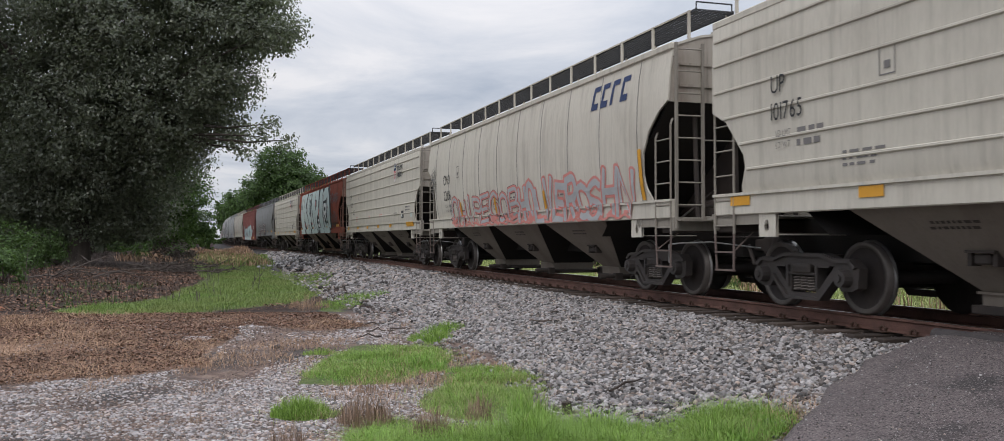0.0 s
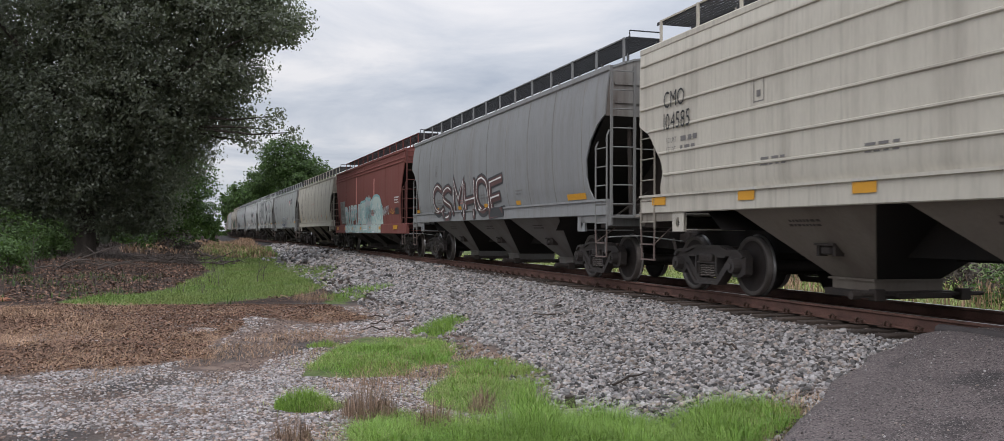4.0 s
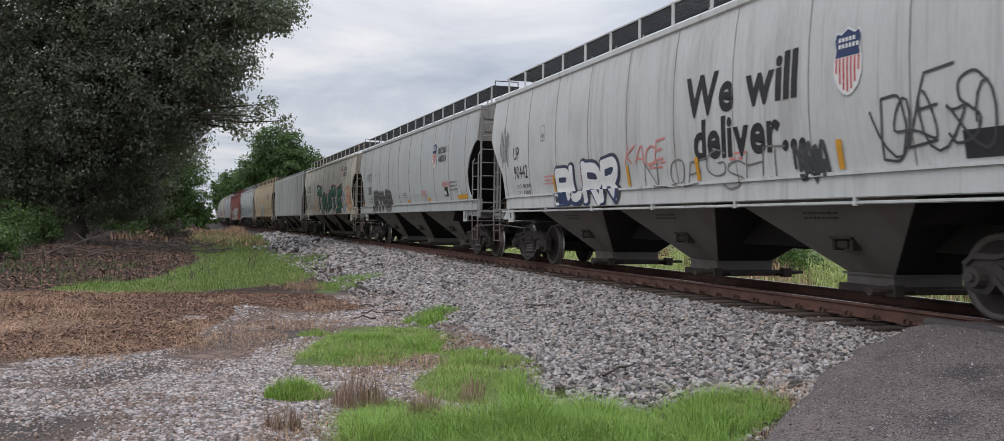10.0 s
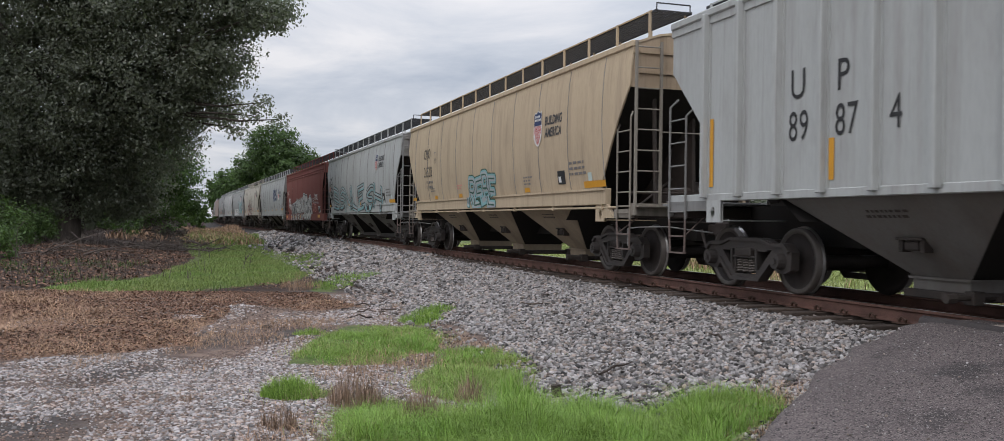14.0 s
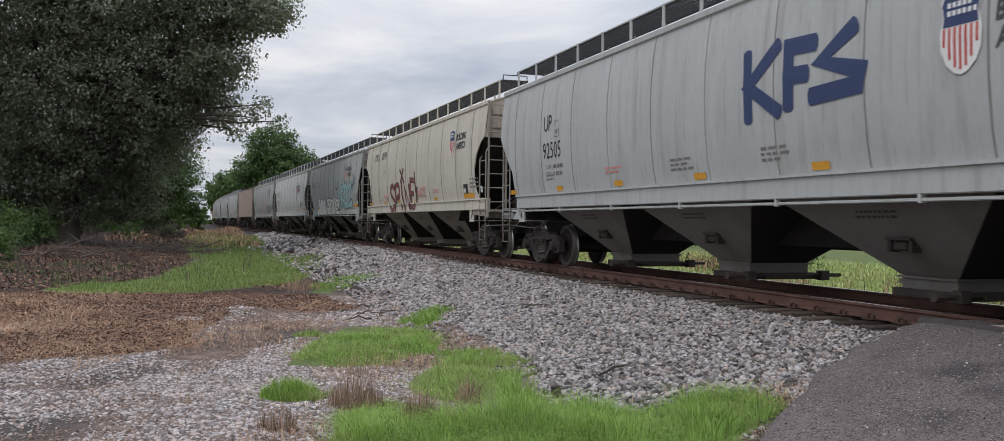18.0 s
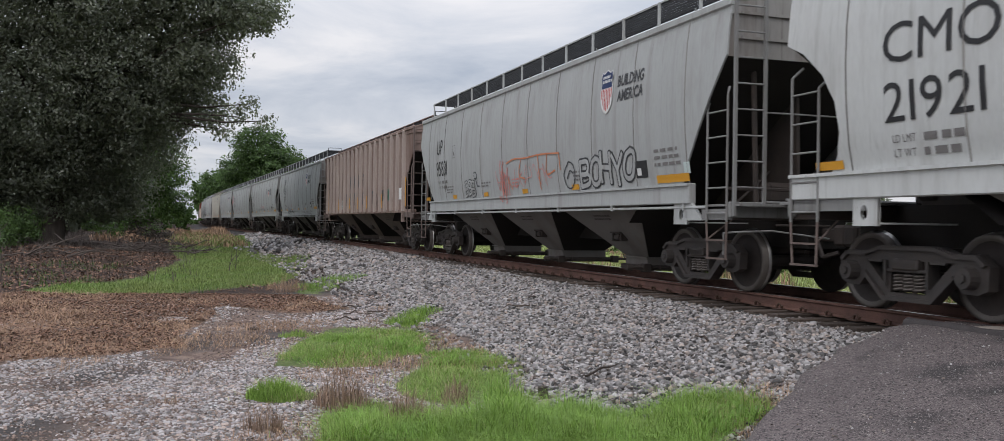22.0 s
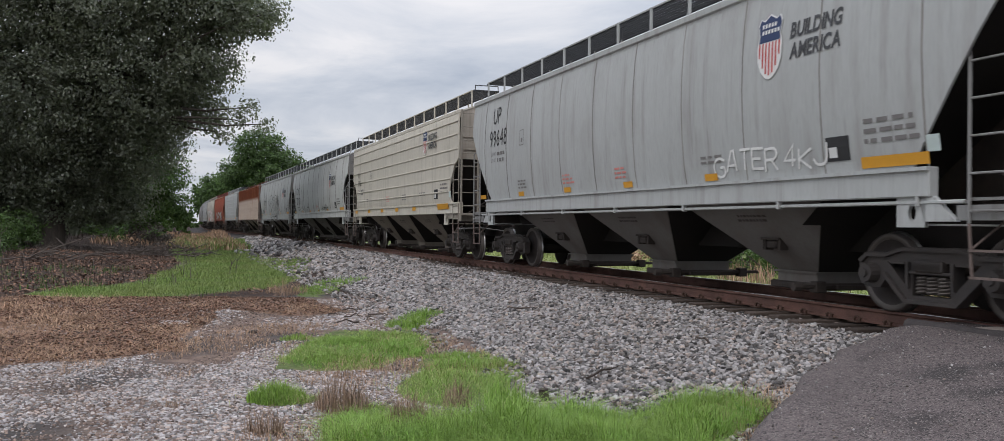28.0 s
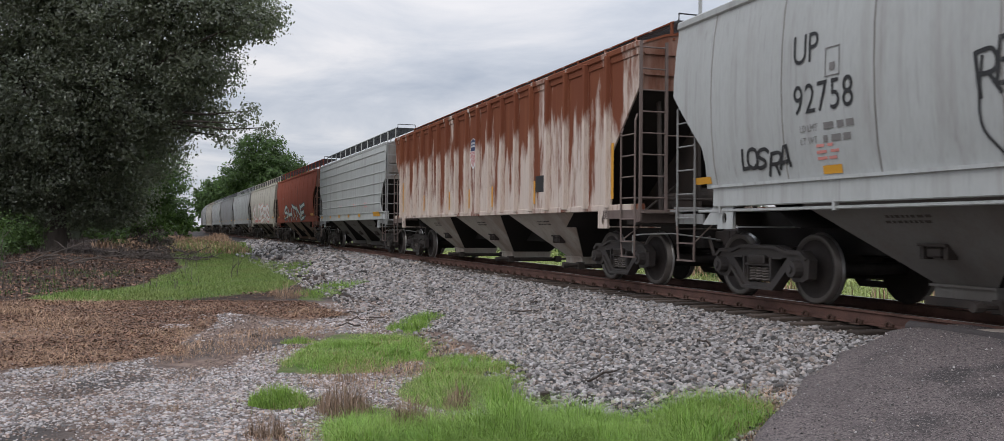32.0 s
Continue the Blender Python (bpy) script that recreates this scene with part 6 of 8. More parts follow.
    patch(c, "8.45,1.30 8.50,2.25 9.70,2.38 9.95,2.20 9.90,1.30", M_PALE, 0.010)
    patch(c, "9.75,1.28 9.80,2.30 10.20,2.52 10.60,2.45 10.75,2.62 11.1,2.40 11.3,1.28", M_SILVER, 0.0105)
    patch(c, "11.15,1.28 11.1,2.35 12.2,2.55 13.4,2.45 13.9,1.9 13.7,1.28", M_PALE, 0.0108)
    stroke(c, "8.45,1.32 8.50,2.25 9.70,2.38|9.80,1.32 9.78,2.25 10.20,2.52 10.75,2.40 11.2,2.45|11.15,1.30 11.2,1.9 11.9,2.5 13.3,2.45 13.8,1.9", 0.10, M_TEAL, 0.015)
    for xa, xb, m, sd in ((8.6, 9.8, M_TEAL, 72), (8.7, 9.7, M_WHITE, 74), (9.9, 11.1, M_TEAL, 75), (10.0, 11.0, M_GREYTXT, 76), (11.3, 13.6, M_TEAL, 77), (11.4, 13.4, M_WHITE, 78)):
        scrawl(c, xa, xb, 1.4, 2.2, 6, m, sd, 0.07 if m is M_TEAL else 0.045, "graffiti")
    scrawl(c, 11.2, 11.8, 1.65, 1.95, 3, M_PINK, 79, 0.06, "graffiti")
    panel(c, at(c, 4.0), at(c, 13.5), 0.92, 1.27, M_PALE, "graffiti", 0.008)
    for k in range(9):
        xa = 4.1 + 1.05 * k
        sprayed(c, "UNOLDHSUI"[k], xa, xa + 0.95, 0.95, 1.22, ((M_TEAL, 0.15, 0, 0), (M_WHITE if k % 2 else M_SILVER, 0.07, 0.02, 0.02)), 71 + k, 0.0, 0.03)
    text(c, "2 MORE DAYS", at(c, 10.8), 1.75, 0.19, M_GREY, "plain", 0.9, 0.2, "graffiti", off=0.028)
    letters(c, "GANTU", 13.7, 15.2, 1.66, 2.0, M_SILVER, None, 5, wob=0.02)
    scrawl(c, 15.2, 16.2, 1.68, 1.9, 6, M_AMBER, 13, 0.015)
    panel(c, at(c, 16.35), at(c, 17.0), 1.66, 1.92, M_BLACK, "stencil_panel", 0.008)
    bars(c, at(c, 16.3), 2.3, 3, 0.7, 0.05, 0.1, M_WHITE, 8)
    panel(c, at(c, 7.3), at(c, 7.5), 2.3, 3.6, M_PINK, "faded_patch", 0.006)
    panel(c, at(c, 11.85), at(c, 12.1), 2.4, 3.3, M_PINK, "faded_patch", 0.006)

    c = C[7]
    for x, z in ((4.85, 2.0), (7.7, 2.05), (10.55, 2.02), (2.35, 2.1), (14.6, 2.05)):
        panel(c, at(c, x), at(c, x) + 0.11, 1.63, z, M_AMBER, "yellow_stripe", 0.009)
    text(c, "DO NOT HAMMER ON CAR", at(c, 8.4), 2.68, 0.085, M_PINK)

    sprayed(C[8], "SOWEO", 7.9, 10.6, 1.45, 1.98, ((M_SILVER, 0.34, 0, 0), (M_BLUE, 0.20, 0, 0), (M_SILVER, 0.11, 0, 0)), 21, 0.1, 0.06, 0.06, label="dark blue scrawled graffiti")

    c = C[9]   # giant dark block letters
    for shape in ("3.72,4.02 3.95,4.02 4.45,1.63 4.10,1.63", "4.62,3.05 4.95,3.92 5.55,3.95 5.20,3.02", "4.62,2.52 5.12,2.52 5.40,1.63 4.75,1.63", "5.95,3.95 6.62,3.98 6.20,2.80 6.50,1.63 6.08,1.63 5.80,2.80",
                  "7.12,3.95 7.80,3.98 7.72,2.30 7.08,2.28", "8.22,4.00 8.62,4.02 8.45,2.90 8.86,1.63 8.42,1.63 8.12,2.80", "9.55,4.00 10.62,4.02 10.50,2.62 10.20,2.85", "9.55,2.50 10.62,1.63 9.62,1.63",
                  "11.45,4.02 11.62,4.02 11.40,2.80 11.55,1.63 11.12,1.63 11.05,2.80", "11.42,3.50 12.12,3.62 12.15,2.98 11.40,2.92", "11.38,2.62 12.12,2.66 12.10,2.02 11.40,1.98", "13.00,4.02 13.48,4.02 13.10,2.80 13.30,1.63 12.86,1.63 12.72,2.80",
                  "13.86,3.18 14.34,3.20 14.38,2.80 13.84,2.78", "13.92,2.46 14.72,2.46 14.85,1.63 14.05,1.63"):
        patch(c, shape, M_GREY, 0.009, label="giant dark grey block letter")
    stroke(c, "14.92,4.00 14.68,2.82 15.30,2.82 15.38,2.20 15.48,1.64", 0.11, M_GREY, 0.009, False)
    for x, w in ((4.15, 0.5), (4.95, 0.5), (6.3, 0.45), (8.5, 0.55), (9.4, 1.0), (11.2, 0.5), (12.9, 0.5), (14.2, 0.9)):
        panel(c, at(c, x), at(c, x + w), 1.31, 1.55, M_GREY, "graffiti", 0.008)
    sprayed(c, "17C", 15.55, 16.7, 3.25, 3.72, ((M_GREYTXT, 0.055, 0, 0),), 22, 0.1, 0.03)
    sprayed(c, "SWS", 15.55, 16.8, 2.82, 3.12, ((M_GREYTXT, 0.055, 0, 0),), 23, 0.05, 0.03)
    sprayed(c, "95", 15.75, 16.45, 2.35, 2.66, ((M_GREYTXT, 0.055, 0, 0),), 24, 0.05, 0.03)

    c = C[10]
    text(c, "We will", at(c, 10.8), 2.60, 0.58, M_BLACK, "bold", 1.0, 0.05)
    text(c, "deliver...", at(c, 11.0), 1.95, 0.56, M_BLACK, "bold", 0.95, 0.05)
    emblem(c, at(c, 14.55), 2.86, 0.75)
    sprayed(c, "BURR", 5.15, 8.45, 1.42, 2.05, ((M_GREY, 0.34, 0.02, 0.0), (M_BLUE, 0.27, 0, 0), (M_WHITE, 0.19, 0, 0.01)), 23, 0.06, 0.05, -0.05, label="white and blue outlined graffiti letters", fill_box=0.95)
    sprayed(c, "NLOEGSHT", 9.2, 13.3, 1.62, 2.0, ((M_GREYTXT, 0.026, 0, 0),), 24, 0.25, 0.05, 0.2)
    sprayed(c, "DES", 15.1, 16.5, 1.75, 2.45, ((M_GREY, 0.032, 0, 0),), 25, 0.1, 0.08, -0.1)
    scrawl(c, 15.1, 16.6, 1.7, 2.4, 4, M_GREY, 26, 0.03)
    scrawl(c, 13.5, 14.1, 1.5, 2.0, 7, M_GREY, 27, 0.06)
    sprayed(c, "KACE", 8.6, 10.0, 1.98, 2.28, ((M_PINK, 0.035, 0, 0),), 26, 0.3, 0.05)
    scrawl(c, 1.4, 2.1, 2.3, 3.3, 5, M_GREY, 28, 0.02)
    for x in (5.0, 8.6, 11.0, 14.3):
        panel(c, at(c, x), at(c, x) + 0.1, 1.63, 1.98, M_AMBER, "yellow_stripe", 0.022)
    panel(c, at(c, 16.2), at(c, 16.75), 1.64, 1.92, M_BLACK, "stencil_panel", 0.008)

    sprayed(C[11], "ETHB", 4.0, 7.6, 1.50, 2.02, ((M_GREYTXT, 0.40, 0, 0), (M_GREY, 0.27, 0, 0), (M_GREYTXT, 0.05, 0, 0.03)), 27, 0.03, 0.04, label="dark hatched graffiti block", fill_box=0.9)
    scrawl(C[11], 15.0, 15.9, 2.0, 2.2, 4, M_PINK, 28, 0.03)

    c = C[12]
    for x, z, r, sd in ((6.0, 1.7, 0.35, 1), (11.1, 1.65, 0.5, 2), (13.5, 1.75, 0.55, 3), (15.4, 2.2, 0.4, 4), (15.7, 1.6, 0.3, 5), (9.2, 1.6, 0.4, 6)):
        on_side(c, "graffiti", blob(at(c, x), z, r, r * 0.7, random.Random(sd), 16), [tuple(range(16))], M_SKY, 0.006)
    piece = ((M_DULLRED, 0.80, 0, 0), (M_BLACK, 0.73, 0, 0), (M_WHITE, 0.66, 0.06, -0.04), (M_PINK, 0.60, -0.02, 0.0), (M_GREEN, 0.56, -0.03, 0.02), (M_LEAFY, 0.16, -0.10, 0.10))
    sprayed(c, "T", 6.65, 8.65, 1.62, 2.60, piece, 29, 0.10, 0.10, label="dark green graffiti with red and white edges", fill_box=0.9)
    sprayed(c, "RIO", 8.65, 11.95, 1.62, 2.14, piece, 30, 0.12, 0.10, label="dark green graffiti with red and white edges", fill_box=0.92)
    sprayed(c, "TE", 12.2, 15.6, 1.62, 2.42, piece, 31, 0.12, 0.10, label="dark green graffiti with red and white edges", fill_box=0.85)
    stroke(c, "6.4,2.35 6.9,2.75 7.7,2.85|15.6,1.6 15.9,1.9 15.6,2.1|12.6,2.6 13.2,2.95 13.5,2.65", 0.06, M_WHITE, 0.033)
    sprayed(c, "GAZ", 5.35, 6.5, 1.55, 2.1, ((M_PINK, 0.22, 0, 0), (M_BUFF, 0.15, 0, 0)), 32, 0.05, 0.05, 0.1)
    for x, z, r, sd in ((16.45, 1.90, 0.26, 7), (16.95, 1.95, 0.30, 8), (17.30, 1.72, 0.26, 9), (16.62, 2.38, 0.24, 10), (17.1, 2.48, 0.24, 11), (17.0, 1.58, 0.24, 12), (17.4, 2.2, 0.16, 13)):
        on_side(c, "graffiti", blob(at(c, x), z, r, r * 0.9, random.Random(sd), 16), [tuple(range(16))], M_ORANGE, 0.004 + 0.0006 * sd)
    for word, xa, xb, za, zb, w in (("GAME", 16.4, 17.05, 2.28, 2.50, 0.05), ("OVER", 17.0, 17.65, 2.22, 2.44, 0.05), ("TTX", 16.2, 17.1, 1.72, 2.06, 0.09), ("BE", 16.85, 17.5, 1.42, 1.78, 0.09)):
        sprayed(c, word, xa, xb, za, zb, ((M_BUFF, w, 0, 0),), len(word), 0.1, 0.03, 0.08, lift=0.008)

    def bay_x(c, k):
        return -c["half"] + 1.38 + k * 2 * (c["half"] - 1.38) / 17

    c = C[13]
    for k, ch in zip((2, 3), "UP"):
        text(c, ch, bay_x(c, k) + 0.24, 2.55, 0.38, None, "plain", 0.9)
    for k, ch in zip((2, 3, 4), ("89", "87", "4")):
        text(c, ch, bay_x(c, k) + 0.2, 2.02, 0.38, None, "plain", 0.75)
    for k, ch in zip((6, 7, 8, 9, 11), "NORSE"):
        text(c, ch, bay_x(c, k) + 0.2, 1.78, 0.5, M_BLACK, "bold", 0.85, 0.05, "graffiti")
    emblem(c, bay_x(c, 8.5), 2.95, 0.74)
    panel(c, bay_x(c, 13.2), bay_x(c, 13.85), 1.75, 2.1, M_BLACK, "stencil_panel", 0.006)
    for k in (14, 15):
        bars(c, bay_x(c, k) + 0.2, 2.4, 5, 0.4, 0.06, 0.15, M_GREYTXT, k)

    sprayed(C[14], "REBE", 8.1, 10.4, 1.42, 2.08, ((M_GREEN, 0.30, 0, 0), (M_TEAL, 0.24, 0, 0), (M_SILVER, 0.15, 0, 0), (M_GREEN, 0.04, 0, 0)), 33, 0.04, 0.05, 0.04, label="small green-outlined graffiti letters", fill_box=0.95)
    sprayed(C[15], "BSNLESH", 3.0, 15.0, 1.5, 2.35, ((M_GREY, 0.34, 0, 0), (M_TEAL, 0.25, 0.02, 0), (M_SILVER, 0.16, 0, 0.02), (M_BLACK, 0.05, 0, 0.02)), 34, 0.05, 0.10, 0.05, label="black and grey graffiti letters")
    sprayed(C[15], "CVEL", 1.55, 2.8, 2.45, 2.85, ((M_GREY, 0.065, 0, 0),), 35, 0.1, 0.04, -0.15)
    sprayed(C[15], "BFK", 1.9, 2.8, 1.95, 2.35, ((M_BLACK, 0.075, 0, 0),), 36, 0.1, 0.04, 0.1)
    sprayed(C[15], "DIB", 1.45, 1.95, 2.45, 2.62, ((M_PINK, 0.05, 0, 0),), 37, 0.1, 0.02)
    scrawl(C[15], 1.9, 2.5, 2.95, 3.15, 2, M_GREY, 38, 0.05)

    c = C[16]
    text(c, "NDYX", at(c, 2.5), 2.12, 0.27, M_WHITE, "bold")
    text(c, "843389", at(c, 2.4), 1.78, 0.27, M_WHITE, "bold")
    bars(c, at(c, 2.5), 1.66, 1, 0.9, 0.05, 0.1, M_WHITE, 3)
    scrawl(c, 1.6, 2.5, 2.6, 3.0, 5, M_WHITE, 36, 0.02)
    patch(c, "3.55,1.30 3.50,1.95 4.4,2.02 5.4,2.08 6.4,2.20 6.5,1.30", M_CHROME, 0.007, label="silver and black graffiti")
    sprayed(c, "IUWX", 3.7, 6.5, 1.34, 1.92, ((M_GREY, 0.26, 0, 0),), 37, 0.0, 0.04, 0.0, fill_box=0.85)
    chrome = ((M_CHROME, 0.46, 0, 0), (M_GREY, 0.39, 0, 0), (M_CHROME, 0.28, 0, 0.01))
    sprayed(c, "OSHA", 6.55, 9.9, 1.48, 2.08, chrome, 38, 0.05, 0.06, -0.04, label="large silver graffiti letter with black edges", fill_box=0.86, grow=0.12)
    big = ((M_CHROME, 0.60, 0, 0), (M_GREY, 0.52, 0, 0), (M_CHROME, 0.36, 0, 0.01))
    sprayed(c, "TE", 9.95, 11.75, 1.22, 2.32, big, 39, 0.02, 0.06, 0.0, label="large silver graffiti letter with black edges", fill_box=0.82)
    sprayed(c, "O", 11.75, 12.55, 1.20, 2.02, big, 40, 0.0, 0.05, fill_box=0.9)
    sprayed(c, "S", 12.45, 13.65, 1.16, 2.12, big, 41, 0.0, 0.05, fill_box=0.9)
    for k in range(7):
        xa = 3.75 + k * 0.88
        panel(c, at(c, xa), at(c, xa + 0.62), 0.92, 1.26, M_CHROME if k % 3 else M_SILVER, "graffiti", 0.007)
        sprayed(c, "NAETOHS"[k], xa + 0.05, xa + 0.6, 0.97, 1.2, ((M_GREY, 0.05, 0, 0),), 80 + k, 0.0, 0.02)
    sprayed(c, "CORNL", 14.7, 16.1, 2.12, 2.42, ((M_WHITE, 0.045, 0, 0),), 82, 0.1, 0.03, label="white spray writing")
    sprayed(c, "SB", 13.9, 14.5, 2.0, 2.25, ((M_SILVER, 0.035, 0, 0),), 83, 0.1, 0.03)
    scrawl(c, 14.6, 16.2, 1.85, 2.0, 9, M_SILVER, 84, 0.02)
    sprayed(c, "15TER", 13.3, 15.4, 1.45, 1.85, ((M_PINK, 0.05, 0, 0),), 85, 0.1, 0.04)
    panel(c, at(c, 15.95), at(c, 16.7), 1.36, 1.72, M_WHITE, "stencil_frame", 0.007)
    panel(c, at(c, 15.99), at(c, 16.66), 1.39, 1.69, M_BLACK, "stencil_panel", 0.010)
    for k in range(3):
        panel(c, at(c, 16.04 + 0.21 * k), at(c, 16.18 + 0.21 * k), 1.58, 1.64, M_SILVER, "stencil_square", 0.013)
    sprayed(C[17], "K", 11.5, 12.3, 2.45, 3.32, ((M_BLUE, 0.20, 0, 0),), 40, 0.0, 0.03, label="navy blue spray letters", fill_box=0.95)
    sprayed(C[17], "F", 12.4, 13.15, 2.48, 3.24, ((M_BLUE, 0.22, 0, 0),), 42, 0.05, 0.03, label="navy blue spray letters", fill_box=0.85)
    stroke(C[17], "13.62,3.22 13.05,2.92 13.75,2.72 13.70,2.55 12.90,2.52", 0.22, M_BLUE, 0.009, False)
    sprayed(C[18], "SPINE", 5.4, 9.5, 1.42, 2.32, ((M_MAROON, 0.19, 0, 0), (M_DULLRED, 0.04, 0.05, 0.0)), 41, 0.10, 0.06, 0.05, label="dark maroon spray letters", fill_box=1.0)
    stroke(C[18], "7.25,2.82 7.85,2.35|7.75,2.82 7.35,2.40|9.3,1.45 9.75,2.10|9.45,2.60 9.55,1.75", 0.14, M_MAROON, 0.010, False)
    sprayed(C[18], "OLIVES", 10.0, 10.85, 1.78, 2.08, ((M_PINK, 0.03, 0, 0),), 42, 0.1, 0.02)
    sprayed(C[18], "SNC", 4.55, 5.1, 1.72, 1.98, ((M_PINK, 0.03, 0, 0),), 43, 0.2, 0.03)
    c = C[19]
    wild = ((M_BLACK, 0.36, 0, 0), (M_TEAL, 0.29, 0, 0), (M_PALE, 0.05, -0.06, 0.06))
    sprayed(c, "IKOZ", 11.0, 14.7, 1.70, 2.62, wild, 43, 0.03, 0.12, -0.06, label="teal wild-style graffiti with black edges", fill_box=0.98)
    stroke(c, "10.2,2.95 10.7,2.85 11.2,2.95|10.3,2.70 10.7,2.55 11.1,2.70|10.5,2.45 10.8,2.3 11.1,2.45|14.6,2.75 15.1,2.80 15.6,2.92|14.6,2.62 15.0,2.60 15.5,2.72|14.6,2.50 14.9,2.42 15.2,2.50", 0.10, M_GREY, 0.009)
    stroke(c, "10.2,2.95 10.7,2.85 11.2,2.95|10.5,2.45 10.8,2.3 11.1,2.45|14.6,2.75 15.1,2.80 15.5,2.90|14.6,2.50 14.9,2.42 15.1,2.48", 0.05, M_TEAL, 0.0135)
    stroke(c, "11.0,1.95 10.85,1.75 11.2,1.62|12.9,1.85 13.0,1.6 13.2,1.5|13.7,1.8 14.1,1.62 14.3,1.8 13.9,1.95 13.7,1.8", 0.04, M_GREY, 0.010)
    sprayed(c, "ASL", 4.2, 7.4, 1.45, 1.95, ((M_WHITE, 0.46, 0, 0), (M_SILVER, 0.03, 0.02, 0.02)), 44, 0.05, 0.08, 0.05, fill_box=0.9)
    sprayed(c, "BEAUNE", 7.5, 11.1, 1.45, 2.02, ((M_GREY, 0.36, 0, 0), (M_WHITE, 0.29, 0, 0), (M_GREY, 0.035, 0, 0)), 45, 0.05, 0.06, 0.06, label="white bubble graffiti with black edges", fill_box=0.92)
    text(c, "2018", at(c, 15.0), 3.0, 0.14, M_GREY, "plain", 0.9, 0.2, "graffiti")
    scrawl(C[20], 11.0, 11.7, 1.9, 2.1, 3, M_GREYTXT, 46, 0.02)
    c = C[21]
    sprayed(c, "BOHYO", 12.9, 15.3, 1.72, 2.2, ((M_GREY, 0.15, 0, 0), (PAINTS["grey"], 0.08, 0, 0)), 47, 0.1, 0.05, 0.05, label="black outlined scrawl")
    stroke(c, "12.40,2.18 12.15,1.95 12.25,1.70 12.50,1.68 12.68,1.90 12.60,2.12 12.40,2.18|12.3,1.85 12.45,2.0 12.6,1.95", 0.03, M_GREY)
    sprayed(c, "BBB", 5.4, 6.3, 1.68, 2.05, ((M_GREY, 0.10, 0, 0), (PAINTS["grey"], 0.055, 0, 0)), 48, 0.1, 0.03, 0.05)
    sprayed(c, "RL", 6.25, 6.75, 1.95, 2.25, ((M_GREY, 0.03, 0, 0),), 49, 0.1, 0.03)
    sprayed(c, "SOPESOXX", 8.2, 8.85, 1.68, 2.35, ((M_PINK, 0.025, 0, 0),), 46, 0.1, 0.06, 0.3)
    stroke(c, "8.80,2.35 9.3,2.42 10.0,2.40 11.0,2.42 11.95,2.38|11.95,2.38 11.98,2.05|8.85,2.0 9.1,1.75|9.75,2.36 9.6,2.05 9.95,1.95|10.8,2.42 10.85,1.7|11.3,2.4 11.25,2.0 11.7,2.05", 0.035, M_ORANGE)
    for x in (8.0, 9.4, 10.6):
        scrawl(c, x, x + 0.9, 1.75, 2.25, 3, M_PINK, int(x * 10), 0.015)

    c = C[22]
    for x, ch in zip((2.22, 3.12, 4.04, 4.96, 5.88), "75469"):
        text(c, ch, at(c, x), 2.24, 0.42, M_GREY, "plain", 0.75)
    for ks, z in (((6, 7, 8, 9), 2.42), ((5, 6, 7, 9, 11), 1.68)):
        for k in ks:
            x = bay_x(c, k) + 0.2
            panel(c, x, x + 0.11, z, z + 0.50, M_GREY, "owner_mark", 0.006)
            panel(c, x + 0.35, x + 0.46, z, z + 0.50, M_GREY, "owner_mark", 0.006)
            panel(c, x + 0.11, x + 0.35, z + (0.40 if k % 2 else 0.0), z + (0.50 if k % 2 else 0.10), M_GREY, "owner_mark", 0.0062)
    scrawl(c, 5.6, 6.3, 1.5, 1.75, 4, M_PALE, 50, 0.02)
    sprayed(c, "SNIPE", 12.85, 13.75, 1.55, 2.0, ((M_GREY, 0.03, 0, 0),), 51, 0.1, 0.04, 0.1)
    sprayed(c, "RUPE", 5.55, 6.35, 1.58, 1.88, ((M_PALE, 0.028, 0, 0),), 53, 0.0, 0.03)
    for k, m in ((13.2, M_BLACK), (14.2, M_GREEN), (16.1, M_WHITE)):
        panel(c, bay_x(c, k), bay_x(c, k + 0.6), 1.75, 2.15, m, "stencil_panel", 0.006)

    sprayed(C[23], "LEMMO", 5.25, 6.5, 1.42, 1.76, ((M_GREY, 0.04, 0, 0),), 52, 0.05, 0.03, 0.05)
    sprayed(C[23], "PNSJ", 6.7, 7.9, 1.42, 1.70, ((M_GREY, 0.035, 0, 0),), 54, 0.05, 0.03, 0.05)
    sprayed(C[23], "OUTHLSEMKJ20", 11.0, 14.8, 1.36, 1.52, ((M_GREYTXT, 0.028, 0, 0),), 53, 0.05, 0.02)
    sprayed(C[24], "MOURRESOLL", 7.5, 11.2, 1.78, 2.10, ((M_GREYTXT, 0.018, 0, 0),), 54, 0.05, 0.05, 0.15)
    scrawl(C[24], 8.0, 10.5, 1.8, 2.2, 7, M_PINK, 54, 0.015)
    scrawl(C[25], 1.1, 2.3, 2.5, 3.55, 6, M_PINK, 55, 0.06, label="red zigzag spray at the end")
    scrawl(C[25], 5.5, 8.5, 1.9, 2.3, 4, M_GREYTXT, 56, 0.02)
    sprayed(C[26], "GATER", 12.3, 13.75, 1.72, 1.98, ((M_WHITE, 0.035, 0, 0),), 57, 0.1, 0.02, label="white chalk tag")
    sprayed(C[26], "4KJ", 13.9, 14.7, 1.72, 1.95, ((M_WHITE, 0.035, 0, 0),), 58, 0.1, 0.02, label="white chalk tag")
    scrawl(C[28], 3.4, 7.0, 1.65, 1.95, 8, M_GREYTXT, 57, 0.02)
    scrawl(C[28], 11.2, 13.0, 1.65, 1.9, 7, M_GREY, 58, 0.03)
